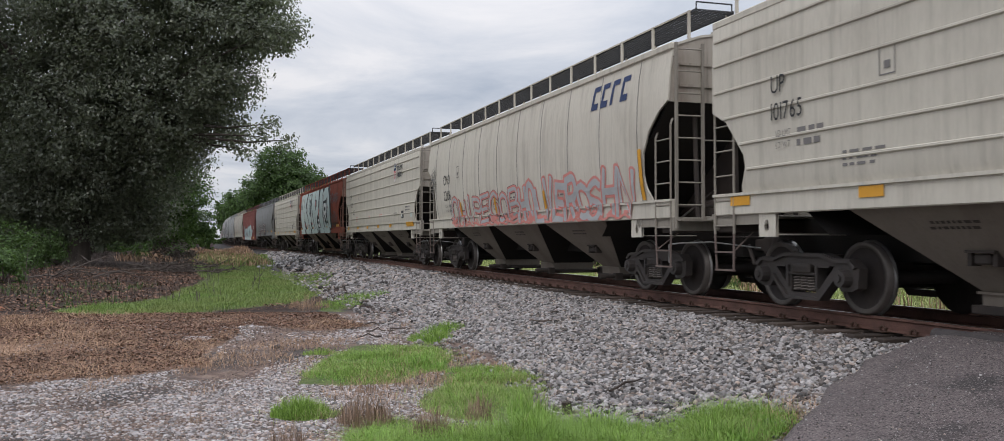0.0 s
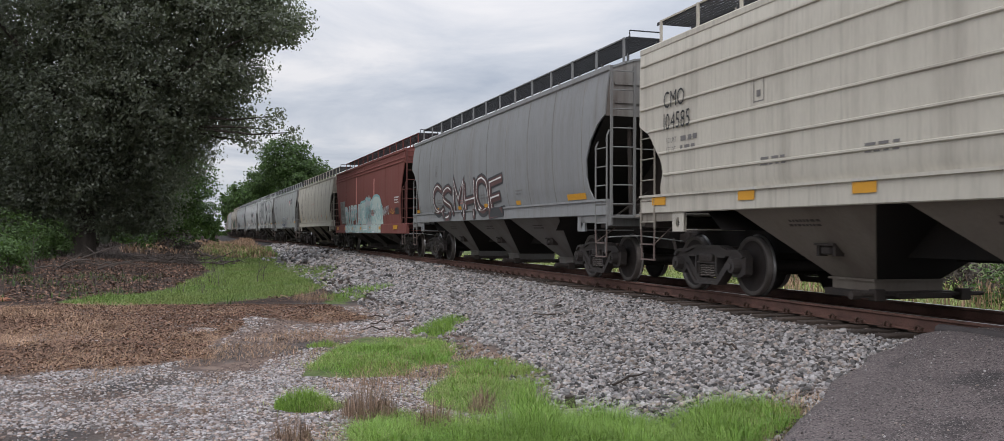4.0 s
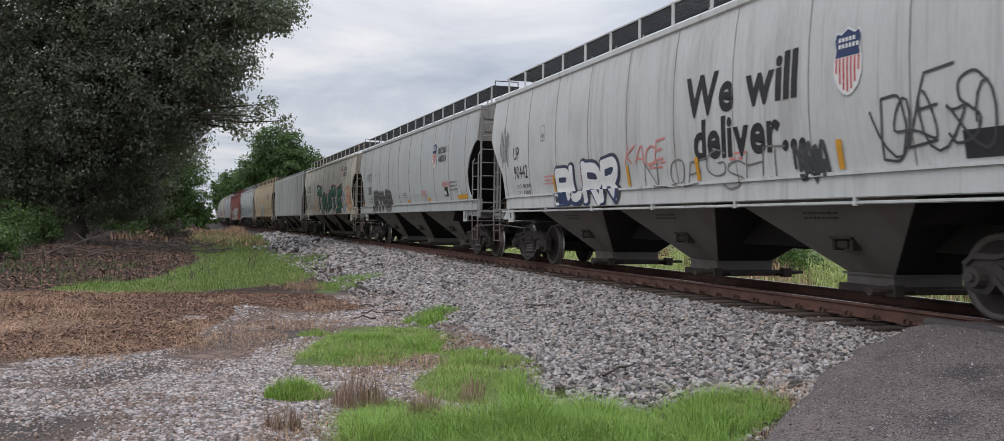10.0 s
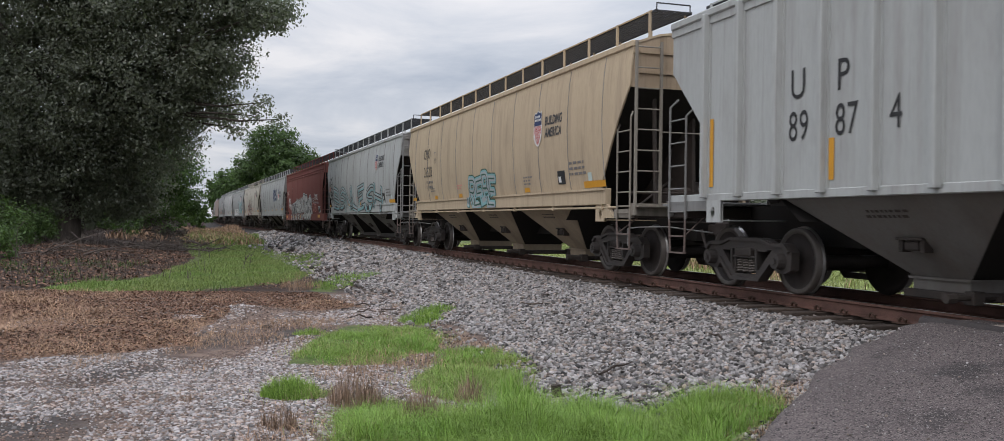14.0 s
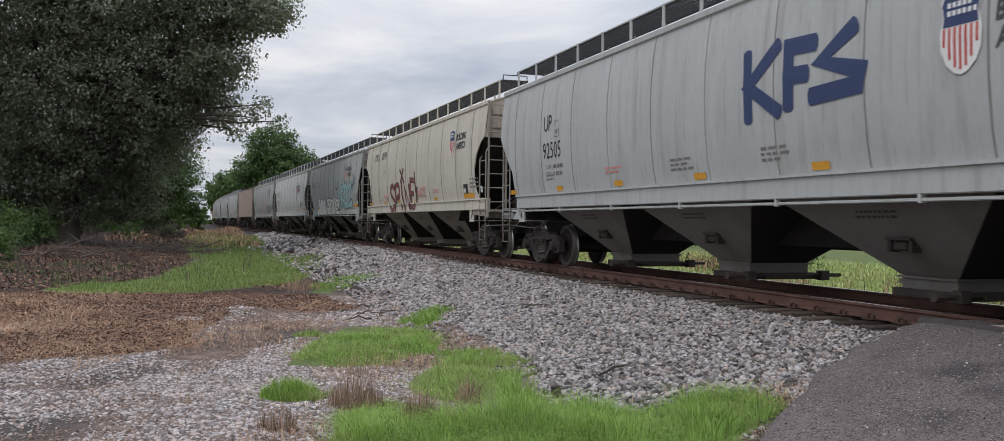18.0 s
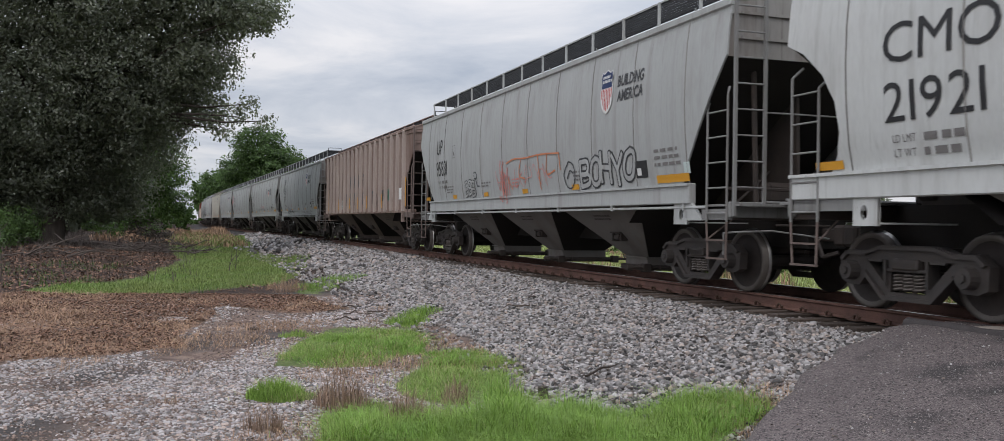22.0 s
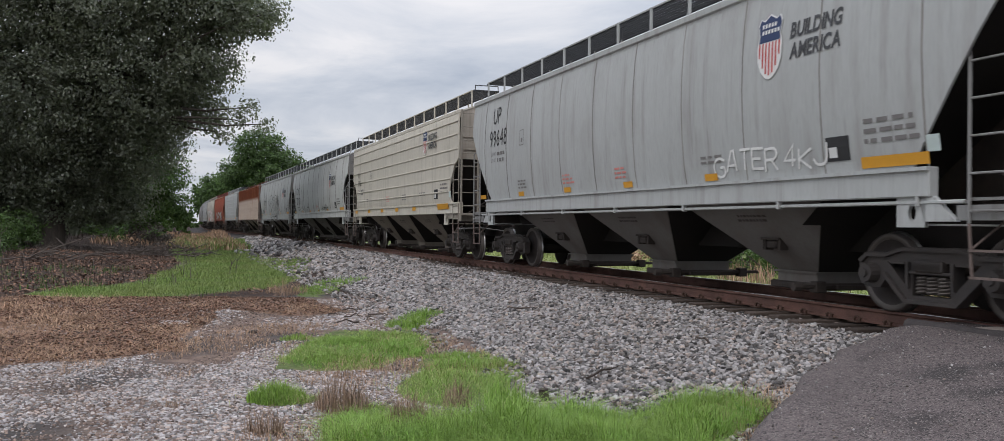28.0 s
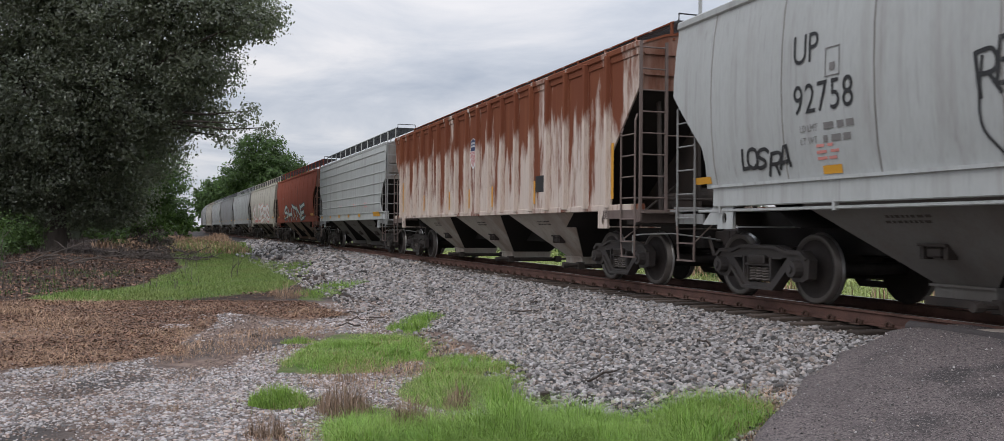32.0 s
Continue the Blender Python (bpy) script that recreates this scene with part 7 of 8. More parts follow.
    scrawl(C[28], 7.6, 9.4, 1.9, 2.4, 4, M_PALE, 59, 0.03)
    c = C[29]
    # black outlines only: fat letters left in the colour of the car
    sprayed(c, "EORSM", 7.7, 11.9, 1.62, 2.72, ((M_BLACK, 0.47, 0, 0), (PAINTS["grey"], 0.38, 0, 0), (M_BLACK, 0.035, 0.03, 0)), 60, 0.03, 0.13, 0.04, label="large black outlined bubble graffiti", fill_box=0.80)
    sprayed(c, "RENS", 6.55, 7.7, 2.25, 2.68, ((M_BLACK, 0.045, 0, 0),), 61, 0.1, 0.06, -0.05)
    sprayed(c, "AVERE", 11.4, 12.6, 2.25, 2.75, ((M_BLACK, 0.045, 0, 0),), 65, -0.05, 0.06, 0.1)
    stroke(c, "6.6,2.6 6.55,2.0 6.8,1.65|12.2,2.3 12.6,1.95 13.0,1.80|12.5,2.6 12.75,2.35|7.4,1.5 8.0,1.42 8.6,1.55|10.6,1.5 11.2,1.40 11.8,1.52", 0.03, M_BLACK)
    sprayed(c, "LOSRA", 2.5, 3.5, 1.76, 2.02, ((M_BLACK, 0.05, 0, 0),), 62, 0.2, 0.06, 0.1, fill_box=1.25)
    c = C[30]
    emblem(c, bay_x(c, 8.5), 2.93, 0.78)
    panel(c, bay_x(c, 13.2), bay_x(c, 13.7), 1.75, 2.1, M_BLACK, "stencil_panel", 0.006)
    sprayed(C[32], "SHTNE", 5, 14, 1.5, 2.2, ((M_GREY, 0.3, 0, 0), (M_PALE, 0.16, 0, 0)), 63, 0.1, 0.1, label="pale graffiti on rusty paint")
    sprayed(C[33], "KLOERS", 3, 15, 1.5, 2.6, ((M_PINK, 0.4, 0, 0), (M_WHITE, 0.28, 0, 0)), 64, 0.05, 0.1, label="white and red graffiti")


dress()


# ---- scattered stone, grass and leaves ----
RNG = np.random.default_rng(7)


def bulk(name, verts, tris, material, label, category, smooth=False):
    """One object of many small loose pieces."""
    me = bpy.data.meshes.new(name)
    verts, tris = np.asarray(verts, np.float32), np.asarray(tris, np.int32)
    k = tris.shape[1]
    me.vertices.add(len(verts)); me.vertices.foreach_set("co", verts.ravel())
    me.loops.add(tris.size); me.loops.foreach_set("vertex_index", tris.ravel())
    me.polygons.add(len(tris)); me.polygons.foreach_set("loop_start", np.arange(0, tris.size, k, dtype=np.int32))
    me.polygons.foreach_set("loop_total", np.full(len(tris), k, np.int32))
    if smooth:
        me.polygons.foreach_set("use_smooth", np.ones(len(tris), bool))
    me.update(calc_edges=True)
    me.materials.append(material)
    ob = new(name, me)
    return tagged(ob, label, category, kind="stuff")


HEX_V = np.array([(a, b, c) for c in (-0.5, 0.5) for b in (-0.5, 0.5) for a in (-0.5, 0.5)])
HEX_F = np.array([(0, 2, 3), (0, 3, 1), (4, 5, 7), (4, 7, 6), (0, 1, 5), (0, 5, 4), (2, 6, 7), (2, 7, 3), (0, 4, 6), (0, 6, 2), (1, 3, 7), (1, 7, 5)])


def stones(name, x, y, size, sink, material, label, lie=0.45, flat=(0.42, 0.4)):
    """Broken stones: uneven six-sided chips that lie more or less flat."""
    n = len(x)
    v = HEX_V[None] * (0.62 + 0.62 * RNG.random((n, 8, 3)))
    top = v[:, 4:]
    top[..., :2] *= (0.45 + 0.45 * RNG.random((n, 1, 2)))
    v = v * (size[:, None, None] * np.stack([1.15 * np.ones(n), 0.70 + 0.35 * RNG.random(n), flat[0] + flat[1] * RNG.random(n)], -1)[:, None])
    yaw, tx, ty = RNG.uniform(0, 2 * np.pi, n), RNG.normal(size=n) * lie, RNG.normal(size=n) * lie
    c, s_, z0 = np.cos(yaw), np.sin(yaw), np.zeros(n)
    Rz = np.stack([np.stack([c, -s_, z0], -1), np.stack([s_, c, z0], -1), np.stack([z0, z0, z0 + 1], -1)], -2)
    Rx = np.stack([np.stack([z0 + 1, z0, z0], -1), np.stack([z0, np.cos(tx), -np.sin(tx)], -1), np.stack([z0, np.sin(tx), np.cos(tx)], -1)], -2)
    Ry = np.stack([np.stack([np.cos(ty), z0, np.sin(ty)], -1), np.stack([z0, z0 + 1, z0], -1), np.stack([-np.sin(ty), z0, np.cos(ty)], -1)], -2)
    v = np.einsum("nij,nkj->nki", Rx @ Ry @ Rz, v)
    z = ground_z(x, y) + size * sink
    v += np.stack([x, y, z], -1)[:, None]
    f = HEX_F[None] + (np.arange(n) * 8)[:, None, None]
    return bulk(name, v.reshape(-1, 3), f.reshape(-1, 3), material, label, "gravel")


def scatter(x0, x1, y0, y1, per_m2):
    n = int((x1 - x0) * (y1 - y0) * per_m2)
    return RNG.uniform(x0, x1, n), RNG.uniform(y0, y1, n)


def off_road(x, y):
    return x < road_edge(y) + 0.03 * fbm(x * 3, y * 3, 1.0)


# shoulder ballast, finer close to the camera
bx, by = [], []
bs = []
for x0, x1, dens, sz in ((-13, -4.5, 1350, 0.043), (-20, -13, 1000, 0.048), (-30, -20, 560, 0.064), (-48, -30, 170, 0.11), (-85, -48, 30, 0.2)):
    x, y = scatter(x0, x1, 2.0, 8.2, dens)
    q = track_y(x) - y
    g, s_, l_, b_ = zones(x, y)
    keep = (q > 0.80) & (b_ | (RNG.random(len(x)) < 0.08) & (q < 5.4)) & off_road(x, y)
    bx.append(x[keep]); by.append(y[keep]); bs.append(sz * (0.55 + 0.9 * RNG.random(keep.sum())))
stones("ballast_stone", np.concatenate(bx), np.concatenate(by), np.concatenate(bs), RNG.uniform(-0.1, 0.45, sum(map(len, bx))), M_STONE, "grey crushed stone ballast sloping down from the track")
# far shoulder
x, y = scatter(-45, -8, 9.2, 13, 60)
q = track_y(x) - y
keep = (np.abs(q) > 0.85)
stones("far_ballast_stone", x[keep], y[keep], 0.09 * (0.6 + 0.8 * RNG.random(keep.sum())), 0.12, M_STONE, "grey crushed stone ballast beyond the rails")
# worn gravel of the path
px, py, ps = [], [], []
for x0, x1, y0, dens, big in ((-13.2, -5.0, -5.0, 2100, 0.86), (-21, -13.2, -3.0, 800, 1.05)):
    x, y = scatter(x0, x1, y0, 3.8, dens)
    g, s_, l_, b_ = zones(x, y)
    patchy = 0.35 + 0.55 * fbm(x, y, 0.55) + 0.35 * fbm(x + 5, y, 1.9) + 0.7 * RNG.random(len(x))
    patchy -= 0.45 * np.exp(-(((x + 8.1) / 0.9) ** 2 + ((y + 1.3) / 0.6) ** 2)) + 0.25 * np.clip((y - 0.2) / 0.8, 0, 1) + 0.15 * np.exp(-((x + 14.5) / 1.5) ** 2)
    keep = ~g & ~b_ & ~l_ & off_road(x, y) & (patchy > 0.55) & ~(s_ & (RNG.random(len(x)) < 0.9))
    px.append(x[keep]); py.append(y[keep]); ps.append(big * (0.012 + 0.040 * RNG.random(keep.sum()) ** 2.4))
stones("path_gravel", np.concatenate(px), np.concatenate(py), np.concatenate(ps), 0.06, M_STONE2, "pale loose gravel trodden into brown dirt", 0.18, (0.35, 0.25))


# crumbs of earth and fine grit between the stones
px, py = [], []
for x0, x1, y0, dens in ((-12.5, -5.5, -4.0, 750), (-21, -12.5, -3.0, 330)):
    x, y = scatter(x0, x1, y0, 3.6, dens)
    g, s_, l_, b_ = zones(x, y)
    keep = ~g & ~b_ & ~l_ & off_road(x, y) & ~(s_ & (RNG.random(len(x)) < 0.5)) & (fbm(x, y, 2.6) + 1.6 * RNG.random(len(x)) > 0.5)
    px.append(x[keep]); py.append(y[keep])
px, py = np.concatenate(px), np.concatenate(py)
stones("dirt_crumb", px, py, np.where(px > -12.5, 0.011, 0.018) + 0.018 * RNG.random(len(px)) ** 2, 0.1, M_CRUMB, "crumbs of brown earth and fine grit", 0.3, (0.5, 0.3))


def blades(name, x, y, h, lean, width, material, label, category="grass", base=None):
    """Grass blades: a tapered strip with one bend."""
    n = len(x)
    a = RNG.uniform(0, 2 * np.pi, n)
    dx, dy = np.cos(a), np.sin(a)
    ln = lean * RNG.random(n) * h
    z = (ground_z(x, y) if base is None else base) - 0.01
    wx, wy = -dy * width / 2, dx * width / 2
    p = np.stack([np.stack([x - wx, y - wy, z], -1), np.stack([x + wx, y + wy, z], -1),
                  np.stack([x + wx * 0.8 + dx * ln * 0.35, y + wy * 0.8 + dy * ln * 0.35, z + h * 0.6], -1),
                  np.stack([x - wx * 0.8 + dx * ln * 0.35, y - wy * 0.8 + dy * ln * 0.35, z + h * 0.6], -1),
                  np.stack([x + dx * ln, y + dy * ln, z + h * (1 - 0.15 * ln / (h + 1e-6))], -1)], 1)
    k = np.arange(n) * 5
    f = np.concatenate([np.stack([k, k + 1, k + 2], -1), np.stack([k, k + 2, k + 3], -1), np.stack([k + 3, k + 2, k + 4], -1)])
    return bulk(name, p.reshape(-1, 3), f, material, label, category)


def in_zone(x0, x1, y0, y1, dens, which):
    x, y = scatter(x0, x1, y0, y1, dens)
    k = zones(x, y)[which] & off_road(x, y)
    return x[k], y[k]


def clumpy(x, y, f=2.3):
    return np.clip(0.62 + 0.45 * fbm(x, y, f) + 0.25 * fbm(x, y, f * 2.7), 0.15, 1.6)


def inwards(x, y, r):
    """Share of a ring round each place that lies in grass too: 1 well inside a patch, about a half on its edge."""
    k = np.zeros(len(x))
    for i in range(6):
        a = 1.05 * i + 0.3
        k += zones(x + r * math.cos(a), y + r * math.sin(a))[0]
    return k / 6


x, y = in_zone(-18, -5, 0, 6, 8500, 0)
c = clumpy(x, y)
keep = (RNG.random(len(x)) < 1.1 * c - 0.12 + 0.3 * fbm(x, y, 0.9)) | (x > -8.0) & (RNG.random(len(x)) < 0.85)
x, y, c = x[keep], y[keep], c[keep]
deep = 0.5 * inwards(x, y, 0.14) + 0.5 * inwards(x, y, 0.32)
keep = RNG.random(len(x)) < 0.15 + 0.95 * deep
x, y, c, deep = x[keep], y[keep], c[keep], deep[keep]
near = 1.0 + 0.55 * np.clip((x + 8.4) / 0.6, 0, 1)
hh = (0.03 + 0.17 * RNG.random(len(x)) ** 1.7) * (0.35 + c * 0.85) * near * np.where(x < -8.8, 0.62, 0.95) * (0.30 + 0.80 * deep)
pale = RNG.random(len(x)) < np.clip(0.22 + 0.35 * fbm(x + 1, y, 1.1), 0.03, 0.75) * np.where(x > -7.9, 0.3, 1.0)
blades("grass_patch", x[~pale], y[~pale], hh[~pale], 2.3, 0.0042, M_GRASS, "bright green tufted grass growing in gravel")
blades("yellow_grass_patch", x[pale], y[pale], hh[pale] * 0.9, 2.0, 0.0042, M_VERGE, "yellowish grass mixed into the green tufts")
# frayed edges: short blades and straw round the patches
fx, fy = np.repeat(x[::14], 2), np.repeat(y[::14], 2)
fx, fy = fx + RNG.normal(size=len(fx)) * 0.20, fy + RNG.normal(size=len(fy)) * 0.20
keep = ~zones(fx, fy)[0] & off_road(fx, fy)
fx, fy = fx[keep], fy[keep]
half_ = RNG.random(len(fx)) < 0.55
blades("stray_grass", fx[half_], fy[half_], 0.03 + 0.09 * RNG.random(half_.sum()), 1.6, 0.005, M_VERGE, "stray short grass blades at the edge of the patches")
blades("stray_straw", fx[~half_], fy[~half_], 0.03 + 0.10 * RNG.random((~half_).sum()), 2.4, 0.005, M_STRAW, "dry straw at the edge of the grass", "dry grass")
x, y = scatter(-18, -5.5, -1.5, 5.6, 420)
keep = off_road(x, y) & (fbm(x, y, 0.8) + 0.6 * fbm(x, y, 2.2) > 0.55) & ~zones(x, y)[3]
blades("straw_wisps", x[keep], y[keep], 0.03 + 0.11 * RNG.random(keep.sum()), 2.2, 0.005, M_STRAW, "wisps of dry straw among grass and gravel", "dry grass")
x, y = in_zone(-60, -20, -5, 6, 1000, 0)
deep = inwards(x, y, 0.5)
keep = RNG.random(len(x)) < (0.1 + 0.95 * deep) * np.clip(0.75 + 0.35 * fbm(x, y, 0.7), 0.3, 1)
x, y, deep = x[keep], y[keep], deep[keep]
blades("grass_strip", x, y, (0.05 + 0.13 * RNG.random(len(x)) ** 1.4) * (0.4 + 0.6 * clumpy(x, y)) * (0.35 + 0.75 * deep), 1.6, 0.009, M_OLIVE, "strip of fresh green grass beside the ballast")
x, y = in_zone(-120, -60, -3, 6, 26, 0)
blades("far_grass_strip", x, y, 0.15 + 0.3 * RNG.random(len(x)), 0.8, 0.06, M_OLIVE, "green grass beside the track, far along")
x, y = in_zone(-23.5, -11, -7, 3, 900, 1)
c = clumpy(x, y, 1.5)
keep = RNG.random(len(x)) < (0.1 + 0.55 * c) * np.clip(0.62 + 0.75 * fbm(x + 3, y, 0.42) + 0.5 * (y < -1.5), 0.22, 1.3)
x, y, c = x[keep], y[keep], c[keep]
blades("dry_grass", x, y, ((0.02 + 0.10 * RNG.random(len(x)) ** 1.8) * c + 0.015) * (1 + 0.6 * (y < -1.2)), 4.2, 0.006, M_STRAW, "flattened dry straw and dead grass on dirt", "dry grass")
x, y = scatter(-110, -26, -13, 0, 6)
blades("dead_stalks", x, y, 0.12 + 0.5 * RNG.random(len(x)) ** 3, 1.0, 0.018, M_TWIG, "thin dead weed stalks in leaf litter", "dry weeds")
x, y = scatter(-130, -58, -6, 3, 14)
blades("far_dry_grass", x, y, 0.15 + 0.45 * RNG.random(len(x)), 0.8, 0.05, M_STRAW, "dry grass verge far along the track", "dry grass")
# bleached fringe between the grass and the road
x, y = scatter(-7.6, -4.8, 3.2, 5.0, 2600)
d = road_edge(y) - x
keep = (d > -0.02) & (d < 0.75) & (RNG.random(len(x)) < 0.75 - 0.6 * d + 0.4 * fbm(x, y, 2.0)) & (y > 3.6)
blades("bleached_grass", x[keep], y[keep], (0.03 + 0.11 * RNG.random(keep.sum()) ** 1.4), 1.8, 0.0045, M_STRAW, "bleached grass between the green tufts and the road", "dry grass")
# verge beyond the track
x, y = scatter(-60, -8, 13.2, 24, 130)
blades("far_verge_grass", x, y, 0.05 + 0.22 * RNG.random(len(x)) ** 1.8, 1.8, 0.022, M_VERGE, "tall green grass beyond the rails")
x, y = scatter(-36, -10, 13.0, 17, 45)
keep = fbm(x, y, 0.5) > 0.1
blades("far_dry_weeds", x[keep], y[keep], 0.2 + 0.6 * RNG.random(keep.sum()), 0.7, 0.02, M_STRAW, "tan dry weeds beyond the rails", "dry weeds")


# fallen leaves and chips of bark
x1, y1 = scatter(-46, -23, -10, 2, 75)
x2, y2 = scatter(-24, -11.5, -6, 3, 460)
z2 = zones(x2, y2)[1] & (fbm(x2 + 3, y2, 0.42) - 0.5 * (y2 > -1.5) < 0.3 * RNG.random(len(x2)))
x, y = np.r_[x1, x2[z2]], np.r_[y1, y2[z2]]
keep = ~zones(x, y)[0] & ~zones(x, y)[3]
x, y = x[keep], y[keep]
n = len(x)
s_ = np.where(x < -24, 0.10, 0.048) * (0.5 + RNG.random(n))
a_, tl = RNG.uniform(0, 6.28, n), RNG.normal(size=n) * 0.4
ux, uy = np.cos(a_), np.sin(a_)
zc = ground_z(x, y) + 0.02 + 0.015 * RNG.random(n)
V = np.stack([np.stack([x - ux * s_ * 0.5, y - uy * s_ * 0.5, zc - tl * s_ * 0.4], -1), np.stack([x + uy * s_ * 0.28, y - ux * s_ * 0.28, zc + 0.006], -1),
              np.stack([x + ux * s_ * 0.5, y + uy * s_ * 0.5, zc + tl * s_ * 0.4], -1), np.stack([x - uy * s_ * 0.28, y + ux * s_ * 0.28, zc + 0.012], -1)], 1)
bulk("leaf_litter", V.reshape(-1, 3), np.arange(4 * n).reshape(-1, 4), M_DEADLEAF, "brown fallen leaves and bark chips on dirt", "leaf litter")
x, y = scatter(-34, -22.5, -7.5, 0.5, 30)
keep = (fbm(x, y, 1.0) > 0.15) & ~zones(x, y)[0]
blades("low_weeds", x[keep], y[keep], 0.06 + 0.2 * RNG.random(keep.sum()), 1.4, 0.02, M_LEAF2, "sparse low green weeds in leaf litter", "weeds")


def tuft(x, y, r, h, n, material, label, name="grass_tuft", width=0.006, lean=0.9):
    a, d = RNG.uniform(0, 2 * np.pi, n), r * np.sqrt(RNG.random(n))
    px, py = x + d * np.cos(a), y + d * np.sin(a)
    o = blades(name, px, py, h * (0.35 + 0.75 * RNG.random(n)) * (1 - 0.6 * (d / r) ** 2), lean, width, material, label)
    return o


for tx, ty, r, h, n in ((-8.35, 1.25, 0.26, 0.39, 620), (-7.55, 1.68, 0.18, 0.39, 620), (-7.45, 0.55, 0.12, 0.30, 220), (-8.3, 2.3, 0.14, 0.36, 260), (-7.6, 0.42, 0.08, 0.2, 90), (-23.3, 2.1, 0.5, 0.5, 260), (-22.5, 2.0, 0.3, 0.35, 140), (-10.2, 1.55, 0.12, 0.16, 90), (-9.0, -0.2, 0.08, 0.12, 60)):
    tuft(tx, ty, r, h, n, M_WEED if h < 0.4 else M_STRAW, "dead brown weed clump standing in green grass", "dry_weed", 0.005, 0.8)
for tx, ty, r, h, n in ((-8.95, 0.72, 0.27, 0.24, 1500), (-8.15, 2.75, 0.24, 0.36, 520), (-13.9, 1.4, 0.26, 0.14, 500), (-15.2, 3.35, 0.4, 0.24, 900), (-16.2, 3.8, 0.4, 0.24, 900), (-26.5, 3.9, 0.8, 0.3, 700), (-24.0, 2.9, 0.6, 0.25, 500)):
    tuft(tx, ty, r, h, n, M_GRASS, "rounded tuft of green grass on gravel", "grass_tuft", 0.006, 1.1)


# ---- trees and bushes ----
def tube(vs, fs, pts, radii, n=6):
    base0 = len(vs)
    for i, (p, r) in enumerate(zip(pts, radii)):
        p = Vector(p)
        d = (Vector(pts[min(i + 1, len(pts) - 1)]) - Vector(pts[max(i - 1, 0)])).normalized()
        u = d.orthogonal().normalized()
        w = d.cross(u)
        for k in range(n):
            a = 2 * math.pi * k / n
            vs.append(tuple(p + (u * math.cos(a) + w * math.sin(a)) * r))
    for i in range(len(pts) - 1):
        for k in range(n):
            j = (k + 1) % n
            fs.append((base0 + i * n + k, base0 + i * n + j, base0 + (i + 1) * n + j, base0 + (i + 1) * n + k))


def bent(a, b, sag, steps, wobble, rnd):
    a, b = Vector(a), Vector(b)
    out = []
    for i in range(steps + 1):
        t = i / steps
        p = a.lerp(b, t)
        p.z += sag * 4 * t * (1 - t)
        if 0 < i < steps:
            p += Vector((rnd.uniform(-1, 1), rnd.uniform(-1, 1), rnd.uniform(-1, 1))) * wobble
        out.append(tuple(p))
    return out


def leaf_mesh(name, lobes, per_m2, size, material, seed, clump=0.55):
    """Leaves in clumps through the lobes (x, y, z, radius) of a crown."""
    rng = np.random.default_rng(seed)
    cen, out = [], []
    for x, y, z, r in lobes:
        m = max(4, int(per_m2 * 4 * r * r))
        d = rng.normal(size=(m, 3)); d /= np.linalg.norm(d, axis=1)[:, None]
        rr = r * (0.35 + 0.75 * rng.random(m) ** 0.6)
        cen.append(np.array([x, y, z]) + d * rr[:, None] * np.array([1, 1, 0.9]))
        out.append(d)
    cen, out = np.concatenate(cen), np.concatenate(out)
    per = 26
    n = len(cen) * per
    p = np.repeat(cen, per, 0) + np.clip(rng.normal(size=(n, 3)), -1.5, 1.5) * clump * np.array([0.5, 0.5, 0.33])
    nrm = np.repeat(out, per, 0) * 0.8 + np.array([0, 0, 0.55]) + rng.normal(size=(n, 3)) * 0.55
    nrm /= np.linalg.norm(nrm, axis=1)[:, None]
    a = np.cross(nrm, rng.normal(size=(n, 3))); a /= np.linalg.norm(a, axis=1)[:, None]
    b = np.cross(nrm, a)
    s = size * (0.6 + 0.8 * rng.random((n, 1)))
    v = np.stack([p - a * s * 0.5, p + b * s * 0.3, p + a * s * 0.5, p - b * s * 0.3], 1).reshape(-1, 3)
    f = np.arange(n * 4).reshape(-1, 4)
    me = bpy.data.meshes.new(name)
    me.vertices.add(len(v)); me.vertices.foreach_set("co", v.astype(np.float32).ravel())
    me.loops.add(f.size); me.loops.foreach_set("vertex_index", f.astype(np.int32).ravel())
    me.polygons.add(len(f)); me.polygons.foreach_set("loop_start", np.arange(0, f.size, 4, dtype=np.int32))
    me.polygons.foreach_set("loop_total", np.full(len(f), 4, np.int32))
    me.update(calc_edges=True)
    me.materials.append(material)
    return me, cen


